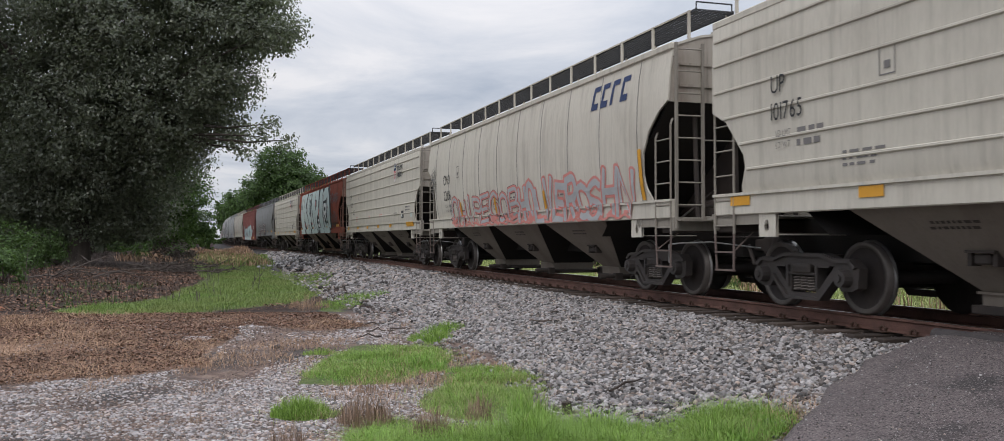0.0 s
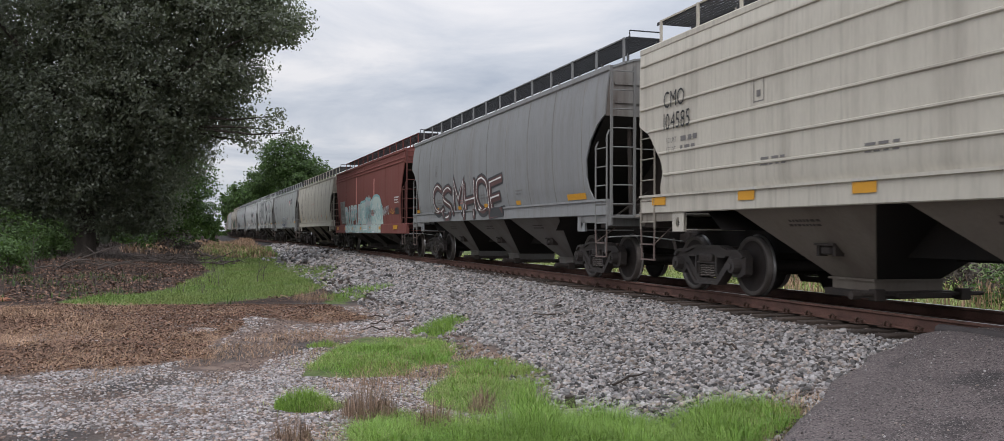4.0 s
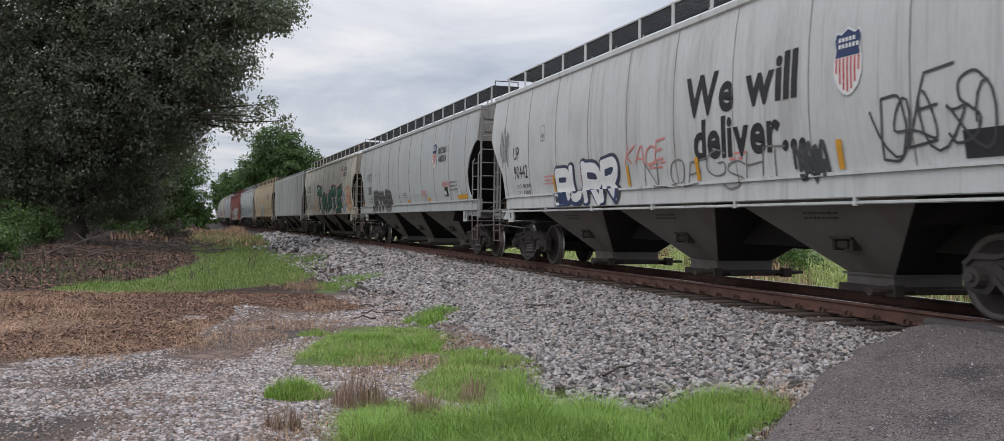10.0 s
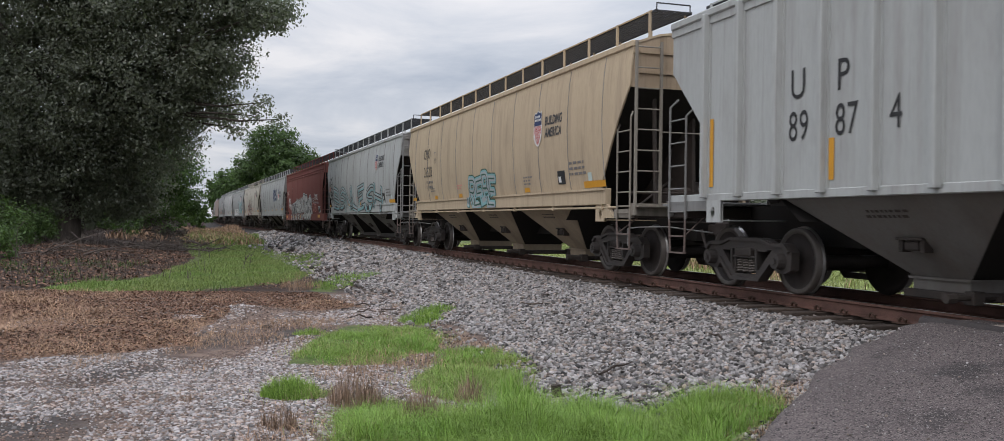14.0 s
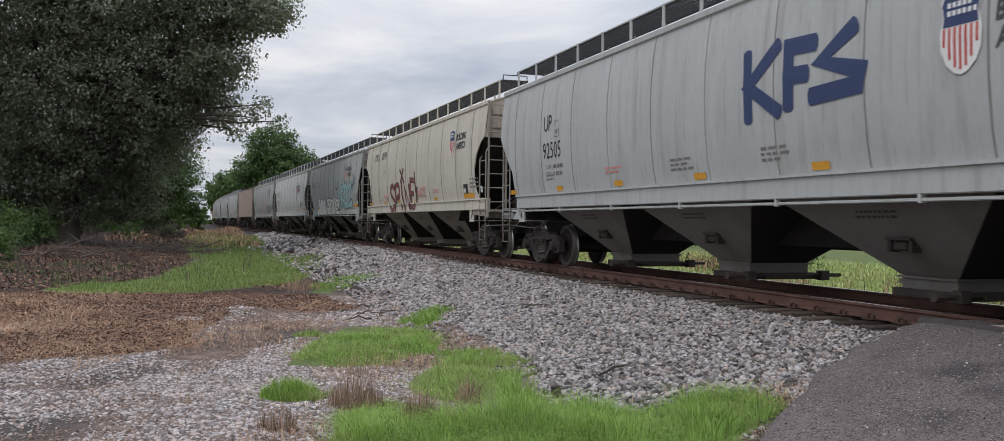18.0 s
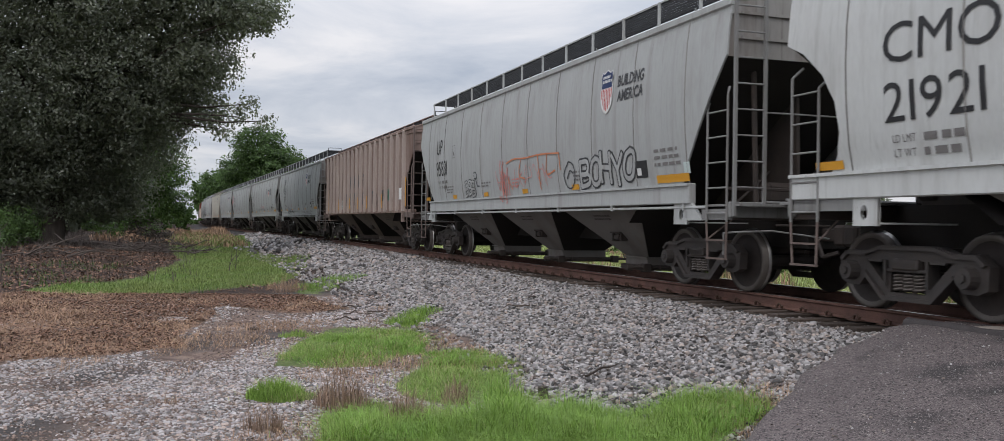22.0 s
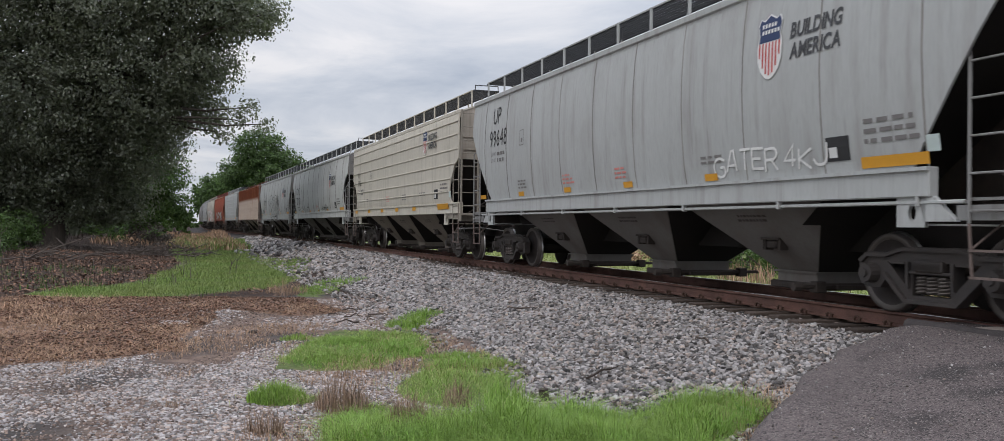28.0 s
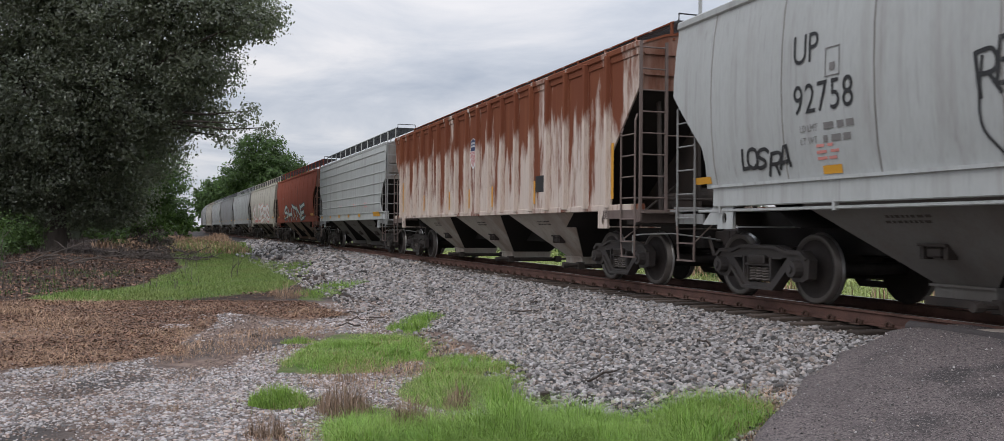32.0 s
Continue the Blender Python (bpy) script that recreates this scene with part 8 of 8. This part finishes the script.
def tree(base, lobes, label, per_m2, size, seed, material=None, trunk_r=0.35, clump=0.55, twigs=90, name="tree"):
    rnd = random.Random(seed)
    t = new(name)
    tagged(t, label, "tree")
    gx, gy = base
    gz = float(ground_z(gx, gy))
    me, cen = leaf_mesh("crown", lobes, per_m2, size, material or M_LEAF, seed, clump)
    part("crown", me, None, t)
    if per_m2 > 10:
        # the shaded leaves inside a dense crown
        inner, _ = leaf_mesh("inner_foliage", [(x, y, z, r * 0.72) for x, y, z, r in lobes if r > 1.5], 1.6, 0.28, material or M_LEAF, seed + 500, 0.8)
        part("inner_foliage", inner, None, t)
    vs, fs = [], []
    big = sorted(lobes, key=lambda l: -l[3])
    fork = Vector((gx, gy, gz)) + (Vector(big[0][:3]) - Vector((gx, gy, gz))) * 0.45
    tube(vs, fs, bent((gx, gy, gz - 0.2), fork, 0, 4, 0.06, rnd), [trunk_r * k for k in (1.35, 1.0, 0.9, 0.82, 0.75)], 9)
    part("trunk", raw_mesh("trunk", vs, fs, M_BARK, True), None, t)
    for l in lobes:
        vs, fs = [], []
        pts = bent(fork - Vector((0, 0, rnd.uniform(0, 1.5))), l[:3], l[3] * 0.25, 5, 0.25, rnd)
        r0 = trunk_r * 0.36
        tube(vs, fs, pts, [r0, r0 * 0.8, r0 * 0.62, r0 * 0.45, r0 * 0.3, r0 * 0.12], 6)
        part("limb", raw_mesh("limb", vs, fs, M_BARK, True), None, t)
    vs, fs = [], []
    for k in range(twigs):
        c = Vector(cen[rnd.randrange(len(cen))])
        l = min(lobes, key=lambda q: (Vector(q[:3]) - c).length)
        pts = bent(l[:3], c, 0.15, 3, 0.15, rnd)
        tube(vs, fs, pts, [0.03, 0.02, 0.013, 0.005], 4)
    tagged(part("twig_spray", raw_mesh("twig_spray", vs, fs, M_BARK, True), None, t), kind="stuff")
    return t


# the lobe at (-43.5, -14.5) is unseen, added to shade the ground below
OAK = [(-50.5, -8.7, 10.9, 4.1), (-48.1, -4.4, 11.3, 4.2), (-45.9, -0.5, 11.4, 2.7), (-44.3, 1.5, 10.8, 1.8), (-42.9, 2.6, 10.3, 1.0), (-48.9, -6.7, 6.9, 3.7), (-47.7, -2.9, 7.9, 3.4), (-45.8, 0.1, 8.5, 1.9),
       (-50.6, -8.7, 3.3, 2.9), (-50.8, -5.7, 3.3, 2.8), (-48.9, -2.9, 5.2, 2.4), (-47.2, -1.1, 6.5, 1.6), (-45.7, 0.6, 6.2, 0.8), (-44.3, 1.7, 5.7, 0.42), (-51.3, -4.0, 2.4, 1.8), (-49.6, -6.0, 15.6, 4.8), (-47.2, -1.4, 14.4, 3.4), (-45.3, 1.5, 12.9, 1.8),
       (-45.2, 0.9, 5.2, 0.40), (-44.1, 2.2, 6.3, 0.34), (-43.6, 2.8, 5.5, 0.28), (-43.5, -14.5, 14.0, 4.0), (-49.5, -6.5, 4.6, 2.8)]
tree((-50.5, -6.8), OAK, "large dark green broadleaf tree with drooping limbs", 17.0, 0.15, 11, trunk_r=0.45, clump=0.55, twigs=150)
tree((-52.5, -13.0), [(-51.7, -12.3, 8.0, 4.1), (-51.8, -12.3, 2.6, 3.2), (-53, -14, 12, 4.0), (-52.7, -8.6, 0.9, 1.9)], "dark broadleaf tree at the edge of the wood", 13.0, 0.15, 12, trunk_r=0.35)
tree((-86, -4.5), [(-84.5, -3.2, 5.0, 2.5), (-85.0, -4.8, 2.8, 2.5), (-89.4, -2.2, 2.4, 1.6), (-87.5, -6.2, 5.1, 2.8), (-86, -5, 8.0, 2.4)], "green tree behind the brush pile", 9.0, 0.24, 13, M_LEAF2, 0.25, 0.7, 30)
tree((-90, -11), [(-88, -9, 4.0, 3.4), (-91, -12, 7.0, 4.0), (-92, -15, 3.0, 3.4), (-90, -7.5, 8.2, 3.0)], "dark tree in the wood behind", 6.0, 0.28, 14, None, 0.3, 0.7, 20)
tree((-164, 13), [(-163.9, 10.0, 13.0, 4.4), (-163.2, 12.6, 9.8, 4.8), (-169.9, 7.9, 9.4, 4.3), (-162.4, 15.3, 8.6, 3.9), (-164, 12, 5, 4.6)], "tall green tree beyond the train", 4.0, 0.42, 15, M_LEAF2, 0.4, 1.0, 12)
tree((-207, 8), [(-207.4, 5.2, 8.4, 4.4), (-205, 9, 6.0, 4.4), (-209, 8, 3.5, 4.0)], "distant green tree beyond the train", 2.6, 0.6, 16, M_LEAF2, 0.4, 1.2, 6)
tree((-232, 6), [(-229.3, 3.0, 7.2, 4.2), (-231, 7, 5, 4.4), (-251.0, 2.8, 5.4, 3.6), (-240, 6, 4, 4)], "distant green trees closing the view along the track", 2.2, 0.7, 17, M_LEAF2, 0.4, 1.3, 6)


def bush(x, y, r, h, label, material, seed, n=6.0, size=0.12, name="bush"):
    rng = random.Random(seed)
    z = float(ground_z(x, y))
    lobes = [(x + rng.uniform(-0.6, 0.6) * r, y + rng.uniform(-0.6, 0.6) * r, z + h * rng.uniform(0.25, 0.7), r * rng.uniform(0.35, 0.6)) for _ in range(6)]
    b = new(name)
    b.location = (0, 0, 0)
    tagged(b, label, "bush")
    me, cen = leaf_mesh("foliage", lobes, n, size, material, seed, 0.3)
    part("foliage", me, None, b)
    for l in lobes:
        vs, fs = [], []
        tube(vs, fs, bent((x, y, z - 0.05), l[:3], 0.1, 3, 0.06, rng), [0.03, 0.024, 0.018, 0.008], 5)
        part("stem", raw_mesh("stem", vs, fs, M_TWIG), None, b)
    return b


bush(-30.5, -8.3, 1.3, 1.8, "green bush at the edge of the wood", M_LEAF2, 21)
bush(-39, -10.5, 1.6, 2.4, "dark green bush under the large tree", M_LEAF2, 22)
bush(-38.5, -8.6, 1.3, 1.3, "green undergrowth beneath the large tree", M_LEAF2, 55, 7)
bush(-42.5, -8.4, 1.7, 2.0, "dark green undergrowth beneath the large tree", M_LEAF2, 51, 8)
bush(-47.0, -7.2, 1.5, 1.6, "dark green undergrowth beneath the large tree", M_LEAF2, 52, 8)
bush(-34.5, -6.9, 1.0, 1.2, "small green bush in leaf litter", M_LEAF2, 53, 8)
bush(-52.0, -2.6, 1.3, 1.5, "brown brambles beside the brush pile", M_TWIG, 54, 6)
bush(-62, -5.2, 1.6, 1.6, "low light green bush behind the brush pile", M_LEAF2, 23, 4, 0.16)
bush(-70, -3.3, 1.2, 1.2, "low green bush in dry grass", M_LEAF2, 24, 4, 0.16)
bush(-57, -9.5, 2.2, 2.4, "dark bush below the tree", M_LEAF, 25, 4, 0.16)
bush(-66, -10, 2.6, 3.5, "dark bush in the wood", M_LEAF, 26, 3, 0.2)
bush(-112, -2.2, 2.0, 3.0, "green bush beside the track far along", M_LEAF2, 27, 2.5, 0.3)
bush(-103, -4.5, 2.6, 4.5, "tall green bush beside the track", M_LEAF2, 28, 2.5, 0.3)
bush(-128, -1.5, 2.6, 4.0, "green bush where the train vanishes", M_LEAF2, 29, 2, 0.4)
bush(-24.5, 16.8, 1.8, 1.5, "light green weedy mound beyond the rails", M_LEAF2, 31, 6, 0.10)
bush(-28.0, 18.0, 2.4, 1.8, "light green weedy mound beyond the rails", M_LEAF2, 32, 5, 0.12)
bush(-19.0, 17.5, 1.6, 1.3, "brown brambly bush beyond the rails", M_TWIG, 33, 7, 0.09)
bush(-15.0, 16.0, 1.4, 1.2, "green and brown bush beyond the rails", M_LEAF2, 34, 6, 0.10)
bush(-34.0, 16.5, 1.1, 1.1, "tan dry bush beyond the rails", M_STRAW, 35, 8, 0.10)
bush(-46.0, 19.0, 3.0, 2.2, "green bush beyond the rails", M_LEAF2, 36, 3, 0.2)
bush(-60.0, 20.0, 3.2, 2.6, "green bush beyond the rails", M_LEAF2, 37, 3, 0.22)

# far woods: clumps along the horizon
wl_, rngw = [], random.Random(5)
for i in range(70):
    a = rngw.uniform(-0.75, 0.9)
    d = rngw.uniform(240, 330)
    xw, yw = -d * math.cos(a), d * math.sin(a)
    if abs(yw - float(track_y(xw))) < 9:
        continue
    wl_.append((xw, yw, rngw.uniform(3, 8), rngw.uniform(4, 7)))
for i in range(26):
    xw = rngw.uniform(-210, -110)
    wl_.append((xw, rngw.uniform(-26, -9), rngw.uniform(2, 7), rngw.uniform(3, 5)))
me, _c = leaf_mesh("far_woods", wl_, 0.35, 1.5, M_LEAF, 41, 2.2)
tagged(new("far_woods", me), "distant dark green woods along the horizon", "woods", kind="stuff")

# wood mostly hidden by the large tree, added to keep sky light off the far cars
wl_ = []
for i in range(34):
    xw = rngw.uniform(-135, -60)
    wl_.append((xw, rngw.uniform(-24, -10.5) - 0.02 * (xw + 60), rngw.uniform(2, 12), rngw.uniform(3, 4.6)))
me, _c = leaf_mesh("near_woods", wl_, 1.1, 0.55, M_LEAF, 43, 1.2)
tagged(new("near_woods", me), "dark green wood behind the large tree, added to shade the far cars", "woods", kind="stuff")


def brush_pile(x, y, r, h, n, seed):
    rnd = random.Random(seed)
    z0 = float(ground_z(x, y))
    pile = new("brush_pile")
    tagged(pile, "heap of dark dead branches on leaf litter", "brush pile")
    for k in range(n):
        a, d = rnd.uniform(0, 6.28), r * math.sqrt(rnd.random())
        px, py = x + d * math.cos(a), y + d * math.sin(a)
        b, ln = rnd.uniform(0, 6.28), rnd.uniform(0.8, 2.6)
        up = rnd.uniform(-0.1, 0.5) * (1 - d / r / 1.6)
        zz = z0 + max(0.03, h * (1 - (d / r) ** 1.5) * rnd.random())
        vs, fs = [], []
        pts = bent((px, py, zz), (px + ln * math.cos(b), py + ln * math.sin(b), zz + up * ln), rnd.uniform(-0.05, 0.15), 5, 0.07, rnd)
        tube(vs, fs, pts, [0.035, 0.03, 0.026, 0.02, 0.014, 0.006], 5)
        for _ in range(3):
            i = rnd.randrange(2, 5)
            q = Vector(pts[i])
            tube(vs, fs, bent(q, q + Vector((rnd.uniform(-0.5, 0.5), rnd.uniform(-0.5, 0.5), rnd.uniform(0.0, 0.4))), 0, 2, 0.04, rnd), [0.016, 0.011, 0.004], 4)
        part("branch", raw_mesh("branch", vs, fs, M_TWIG), None, pile)


brush_pile(-47, -2.2, 2.6, 0.75, 46, 3)
brush_pile(-37, -5.5, 2.4, 0.3, 14, 4)


def lump(name, x, y, r, h, material, label, seed):
    bm = bmesh.new()
    bmesh.ops.create_icosphere(bm, subdivisions=3, radius=1.0)
    z0 = float(ground_z(x, y))
    for v in bm.verts:
        k = 1 + 0.22 * noise.noise(v.co * 2.1 + Vector((seed, 0, 0))) + 0.08 * noise.noise(v.co * 6)
        v.co = Vector((x + v.co.x * r * k, y + v.co.y * r * k, z0 - 0.02 + v.co.z * h * k))
    ob = part(name, bm, material, None, "", True)
    return tagged(ob, label, "mound" if r > 0.3 else "stone")


lump("clay_mound", -24.6, -5.6, 0.7, 0.16, M_CLAY, "small mound of bare red clay", 1)
lump("dirt_clod", -14.9, 0.85, 0.09, 0.07, M_TIE, "dark clod of earth lying on gravel", 2)
lump("flat_stone", -16.6, -0.35, 0.30, 0.05, M_STONE2, "pale flat stone in the gravel", 3)
lump("dark_rock", -21.8, 5.0, 0.12, 0.07, M_TIE, "dark stone on the ballast slope", 4)


def stub():
    bm = bmesh.new()
    z = float(ground_z(-8.4, 3.2))
    bmesh.ops.create_cone(bm, cap_ends=True, segments=9, radius1=0.055, radius2=0.048, depth=0.15, matrix=Matrix.Translation((-8.4, 3.2, z + 0.05)) @ Matrix.Rotation(0.12, 4, "X"))
    tagged(part("wooden_stub", bm, M_TIE), "short dark wooden stub standing in grass", "post")


stub()


def stick(x, y, ln, ang, r, seed):
    rnd = random.Random(seed)
    vs, fs = [], []
    b = (x + ln * math.cos(ang), y + ln * math.sin(ang))
    tube(vs, fs, bent((x, y, float(ground_z(x, y)) + 0.05), (b[0], b[1], float(ground_z(*b)) + 0.05), 0.03, 4, 0.03, rnd), [r, r, r * 0.9, r * 0.7, r * 0.4], 5)
    tagged(part("stick", raw_mesh("stick", vs, fs, M_TIE), M_TIE), "dark dead stick lying on gravel", "stick")


for k, (x, y) in enumerate(((-17.2, 2.3), (-16.6, 2.5), (-16.0, 2.8), (-17.8, 2.9), (-15.6, 2.6), (-18.4, 2.5), (-16.9, 3.0), (-9.0, 3.9), (-9.4, 5.6), (-14.6, 5.3), (-15.4, 5.7))):
    stick(x, y, 0.25 + 0.35 * ((k * 7) % 5) / 5, 0.6 + 1.1 * k, 0.014, 70 + k)


def weed_stem(x, y, h, seed):
    rnd = random.Random(seed)
    z = float(ground_z(x, y))
    vs, fs = [], []
    top = (x + rnd.uniform(-0.1, 0.1) * h, y + rnd.uniform(-0.1, 0.1) * h, z + h)
    pts = bent((x, y, z - 0.02), top, 0, 4, 0.02, rnd)
    tube(vs, fs, pts, [0.012, 0.011, 0.009, 0.007, 0.003], 5)
    for i in range(7):
        q = Vector(pts[rnd.randrange(1, 4)])
        tube(vs, fs, bent(q, q + Vector((rnd.uniform(-0.3, 0.3), rnd.uniform(-0.3, 0.3), rnd.uniform(0.15, 0.4))) * h * 0.8, 0, 2, 0.02, rnd), [0.007, 0.005, 0.002], 4)
    tagged(part("weed_stem", raw_mesh("weed_stem", vs, fs, M_TWIG), M_TWIG), "bare dead weed stem standing in grass", "weed")


for x, y, h, sd in ((-31.5, 1.2, 0.9, 1), (-31.0, 1.0, 0.75, 2), (-27.5, -3.4, 0.9, 3), (-27, -2.2, 0.8, 4), (-29, -5.2, 1.0, 5), (-33, -6, 1.4, 6), (-24.5, -5.0, 0.8, 7)):
    weed_stem(x, y, h, sd)

# ---- the road over the crossing ----
ry = np.r_[np.arange(-14, 7.72, 0.18), 7.73]
ru = np.r_[0, 0.05, 0.15, np.arange(0.4, 7.6, 0.3)]
RX, RY = [], []
for y in ry:
    e = float(road_edge(y)) + 0.09 * float(fbm(y * 2.1, 3.0, 1.0)) + 0.05 * float(fbm(y * 7, 1.0, 1.0))
    RX.append(e + ru); RY.append(np.full(len(ru), y))
RX, RY = np.array(RX), np.array(RY)
RQ = track_y(RX) - RY
RZ = np.interp(RQ, [-8, -1.6, 0.85, 1.6, 5, 8, 12], [-0.6, -0.03, -0.03, -0.05, -0.58, -0.72, -0.76]) + 0.012 * fbm(RX, RY, 2.1)
RZ[:, 0] -= 0.14
RZ[:, 1] -= 0.03
nr, nc = RX.shape
idx = np.arange(nr * nc).reshape(nr, nc)
F = np.stack([idx[:-1, :-1], idx[:-1, 1:], idx[1:, 1:], idx[1:, :-1]], -1).reshape(-1, 4)
road = new("road", raw_mesh("road", np.stack([RX, RY, RZ], -1).reshape(-1, 3), F, M_ASPH, True))
tagged(road, "worn grey asphalt road with a crumbling edge at the crossing", "road", kind="structure")
# panels of the crossing between and beyond the rails
for q0, q1, nm in ((0.66, -0.66, "crossing_panel"), (-0.86, -9.0, "crossing_panel")):
    bm = bmesh.new()
    box(bm, -7.7, 0.5, TRACK_Y - q0, TRACK_Y - q1, -0.19, -0.03, 0.01)
    tagged(part(nm, bm, M_ASPH), "asphalt panel filling the level crossing", "crossing panel", kind="structure")

# pale header beam beside the near rail, with a bead of tar along it
M_BEAM = mat("pale_header_beam", (0.34, 0.29, 0.25), 0.9, 0, (0.22, 0.18, 0.155), 2, 0.7, 60, 0.4, 0.5, stretch=(0.4, 3, 3))
M_TAR = mat("black_tar", (0.040, 0.034, 0.034), 0.8, 0, (0.07, 0.06, 0.058), 6, 0.6, 80, 0.4, 0.8)
bm = bmesh.new()
box(bm, -7.35, 0.5, TRACK_Y - 1.20, TRACK_Y - 0.88, -0.2, -0.012, 0.01)
tagged(part("header_beam", bm, M_BEAM), "pale worn beam along the rail at the crossing", "crossing beam", kind="structure")
vs, fs = [], []
xs_ = np.arange(-8.05, 0.5, 0.12)
tube(vs, fs, [(float(x), TRACK_Y - 1.30 + 0.03 * float(fbm(x * 3, 1.0, 1.0)) - 0.10 * float(np.clip(-7.5 - x, 0, 0.6)), -0.075) for x in xs_], [0.085 + 0.015 * float(fbm(x * 2, 4.0, 1.3)) for x in xs_], 8)
tagged(part("tar_bead", raw_mesh("tar_bead", vs, fs, M_TAR, True), M_TAR), "bead of black tar along the crossing edge", "tar", kind="structure")

# grit lying on the road
x, y = scatter(-8, -1.5, 1.5, 7.6, 90)
keep = x > road_edge(y) + 0.05
gx_, gy_ = x[keep], y[keep]
gq = track_y(gx_) - gy_
grit = stones("road_grit", gx_, gy_, 0.006 + 0.016 * RNG.random(len(gx_)) ** 3, 0.0, M_STONE, "small loose grit on the asphalt")
co_ = np.empty(len(grit.data.vertices) * 3, np.float32)
grit.data.vertices.foreach_get("co", co_)
co_ = co_.reshape(-1, 8, 3)
lift = np.interp(gq, [-8, -1.6, 0.85, 1.6, 5, 8, 12], [-0.6, -0.03, -0.03, -0.05, -0.58, -0.72, -0.76]) + 0.012 * fbm(gx_, gy_, 2.1) + 0.003
co_[..., 2] += (lift - ground_z(gx_, gy_))[:, None]
grit.data.vertices.foreach_set("co", co_.ravel())

# crumbs of asphalt along the edge of the road
x, y = scatter(-9.2, -3, 2.0, 7.4, 240)
d = x - road_edge(y)
keep = (np.abs(d) < 0.22) & (RNG.random(len(x)) < 0.7)
o = stones("asphalt_crumb", x[keep], y[keep], 0.015 + 0.03 * RNG.random(keep.sum()), 0.8, M_ASPH, "dark crumbs of asphalt along the road edge")

# ties with their plates and spikes, last because there are many
TIE_ME = []
for k in range(4):
    bm = bmesh.new()
    box(bm, -0.115, 0.115, -1.32 - 0.03 * k, 1.32 + 0.02 * k, -0.35, -0.178 - 0.004 * k, 0.012)
    for v in bm.verts:
        v.co += Vector((noise.noise(v.co * 3 + Vector((k, 0, 0))) * 0.015, 0, noise.noise(v.co * 4) * 0.008))
    me = bpy.data.meshes.new("tie")
    bm.to_mesh(me); bm.free(); me.materials.append(M_TIE)
    TIE_ME.append(me)
bm = bmesh.new()
box(bm, -0.09, 0.09, -0.18, 0.18, -0.178, -0.166, 0.003)
PLATE_ME = bpy.data.meshes.new("tie_plate"); bm.to_mesh(PLATE_ME); bm.free(); PLATE_ME.materials.append(M_SPIKE)
bm = bmesh.new()
for y in (-0.1, 0.1):
    for x in (-0.05, 0.05):
        box(bm, x - 0.009, x + 0.009, y - 0.009, y + 0.009, -0.17, -0.135)
        box(bm, x - 0.018, x + 0.018, y - 0.02, y + 0.014, -0.14, -0.125)
# clip round the foot of the rail
for s in (-1, 1):
    for i in range(7):
        a0, a1 = math.pi * i / 7, math.pi * (i + 1) / 7
        rod(bm, (0.05 * math.cos(a0), s * 0.11, -0.165 + 0.06 * math.sin(a0)), (0.05 * math.cos(a1), s * 0.11, -0.165 + 0.06 * math.sin(a1)), 0.011, 5)
CLIP_ME = bpy.data.meshes.new("rail_clip"); bm.to_mesh(CLIP_ME); bm.free(); CLIP_ME.materials.append(M_SPIKE)
for i in range(150):
    s = -8.4 - 0.52 * i
    x, y, a = track(s)
    tie = part("tie", TIE_ME[i % 4], None, railway)
    tie.matrix_basis = pose(x, y + random.uniform(-0.04, 0.04), random.uniform(-0.012, 0.0), 0, 0, math.degrees(a) + random.uniform(-0.8, 0.8))
    if i < 45:
        for off in (-0.755, 0.755):
            x, y, a = track(s, off)
            p = part("tie_plate", PLATE_ME, None, railway)
            p.matrix_basis = pose(x, y, 0.002, 0, 0, math.degrees(a))
            if off < 0:
                c = part("rail_clip", CLIP_ME, None, railway)
                c.matrix_basis = pose(x, y, 0.004, 0, 0, math.degrees(a))


def car_pose(s, half):
    """A car stands with both trucks on the curve."""
    d = half - 1.78
    x0, y0, _ = track(s - d)
    x1, y1, _ = track(s + d)
    return pose((x0 + x1) / 2, (y0 + y1) / 2, 0, 0, 0, math.degrees(math.atan2(y1 - y0, x1 - x0)))


def motions():
    times = [i * 0.5 for i in range(65)]
    centre = {}
    for car, s0 in CARS:
        walk(car, [(t, car_pose(s0 + dist(t), car["half"])) for t in times])
        centre[car] = s0
    # wheels roll while their car is near enough for it to be seen
    for w, ax, car in WHEELS:
        near = [i for i in range(961) if -42 < centre[car] + dist(i / 30) < 6]
        if not near:
            continue
        if near[-1] - near[0] < 2:
            continue
        d0 = dist(near[0] / 30)
        rows = [(i / 30, pose(ax, 0, 0.457, 0, math.degrees((dist(i / 30) - d0) / 0.457), 0)) for i in near]
        if near[0] > 0:
            rows.insert(0, (0.0, pose(ax, 0, 0.457)))
        if near[-1] < 960:
            rows.append((32.0, rows[-1][1]))
        walk(w, rows)


motions()
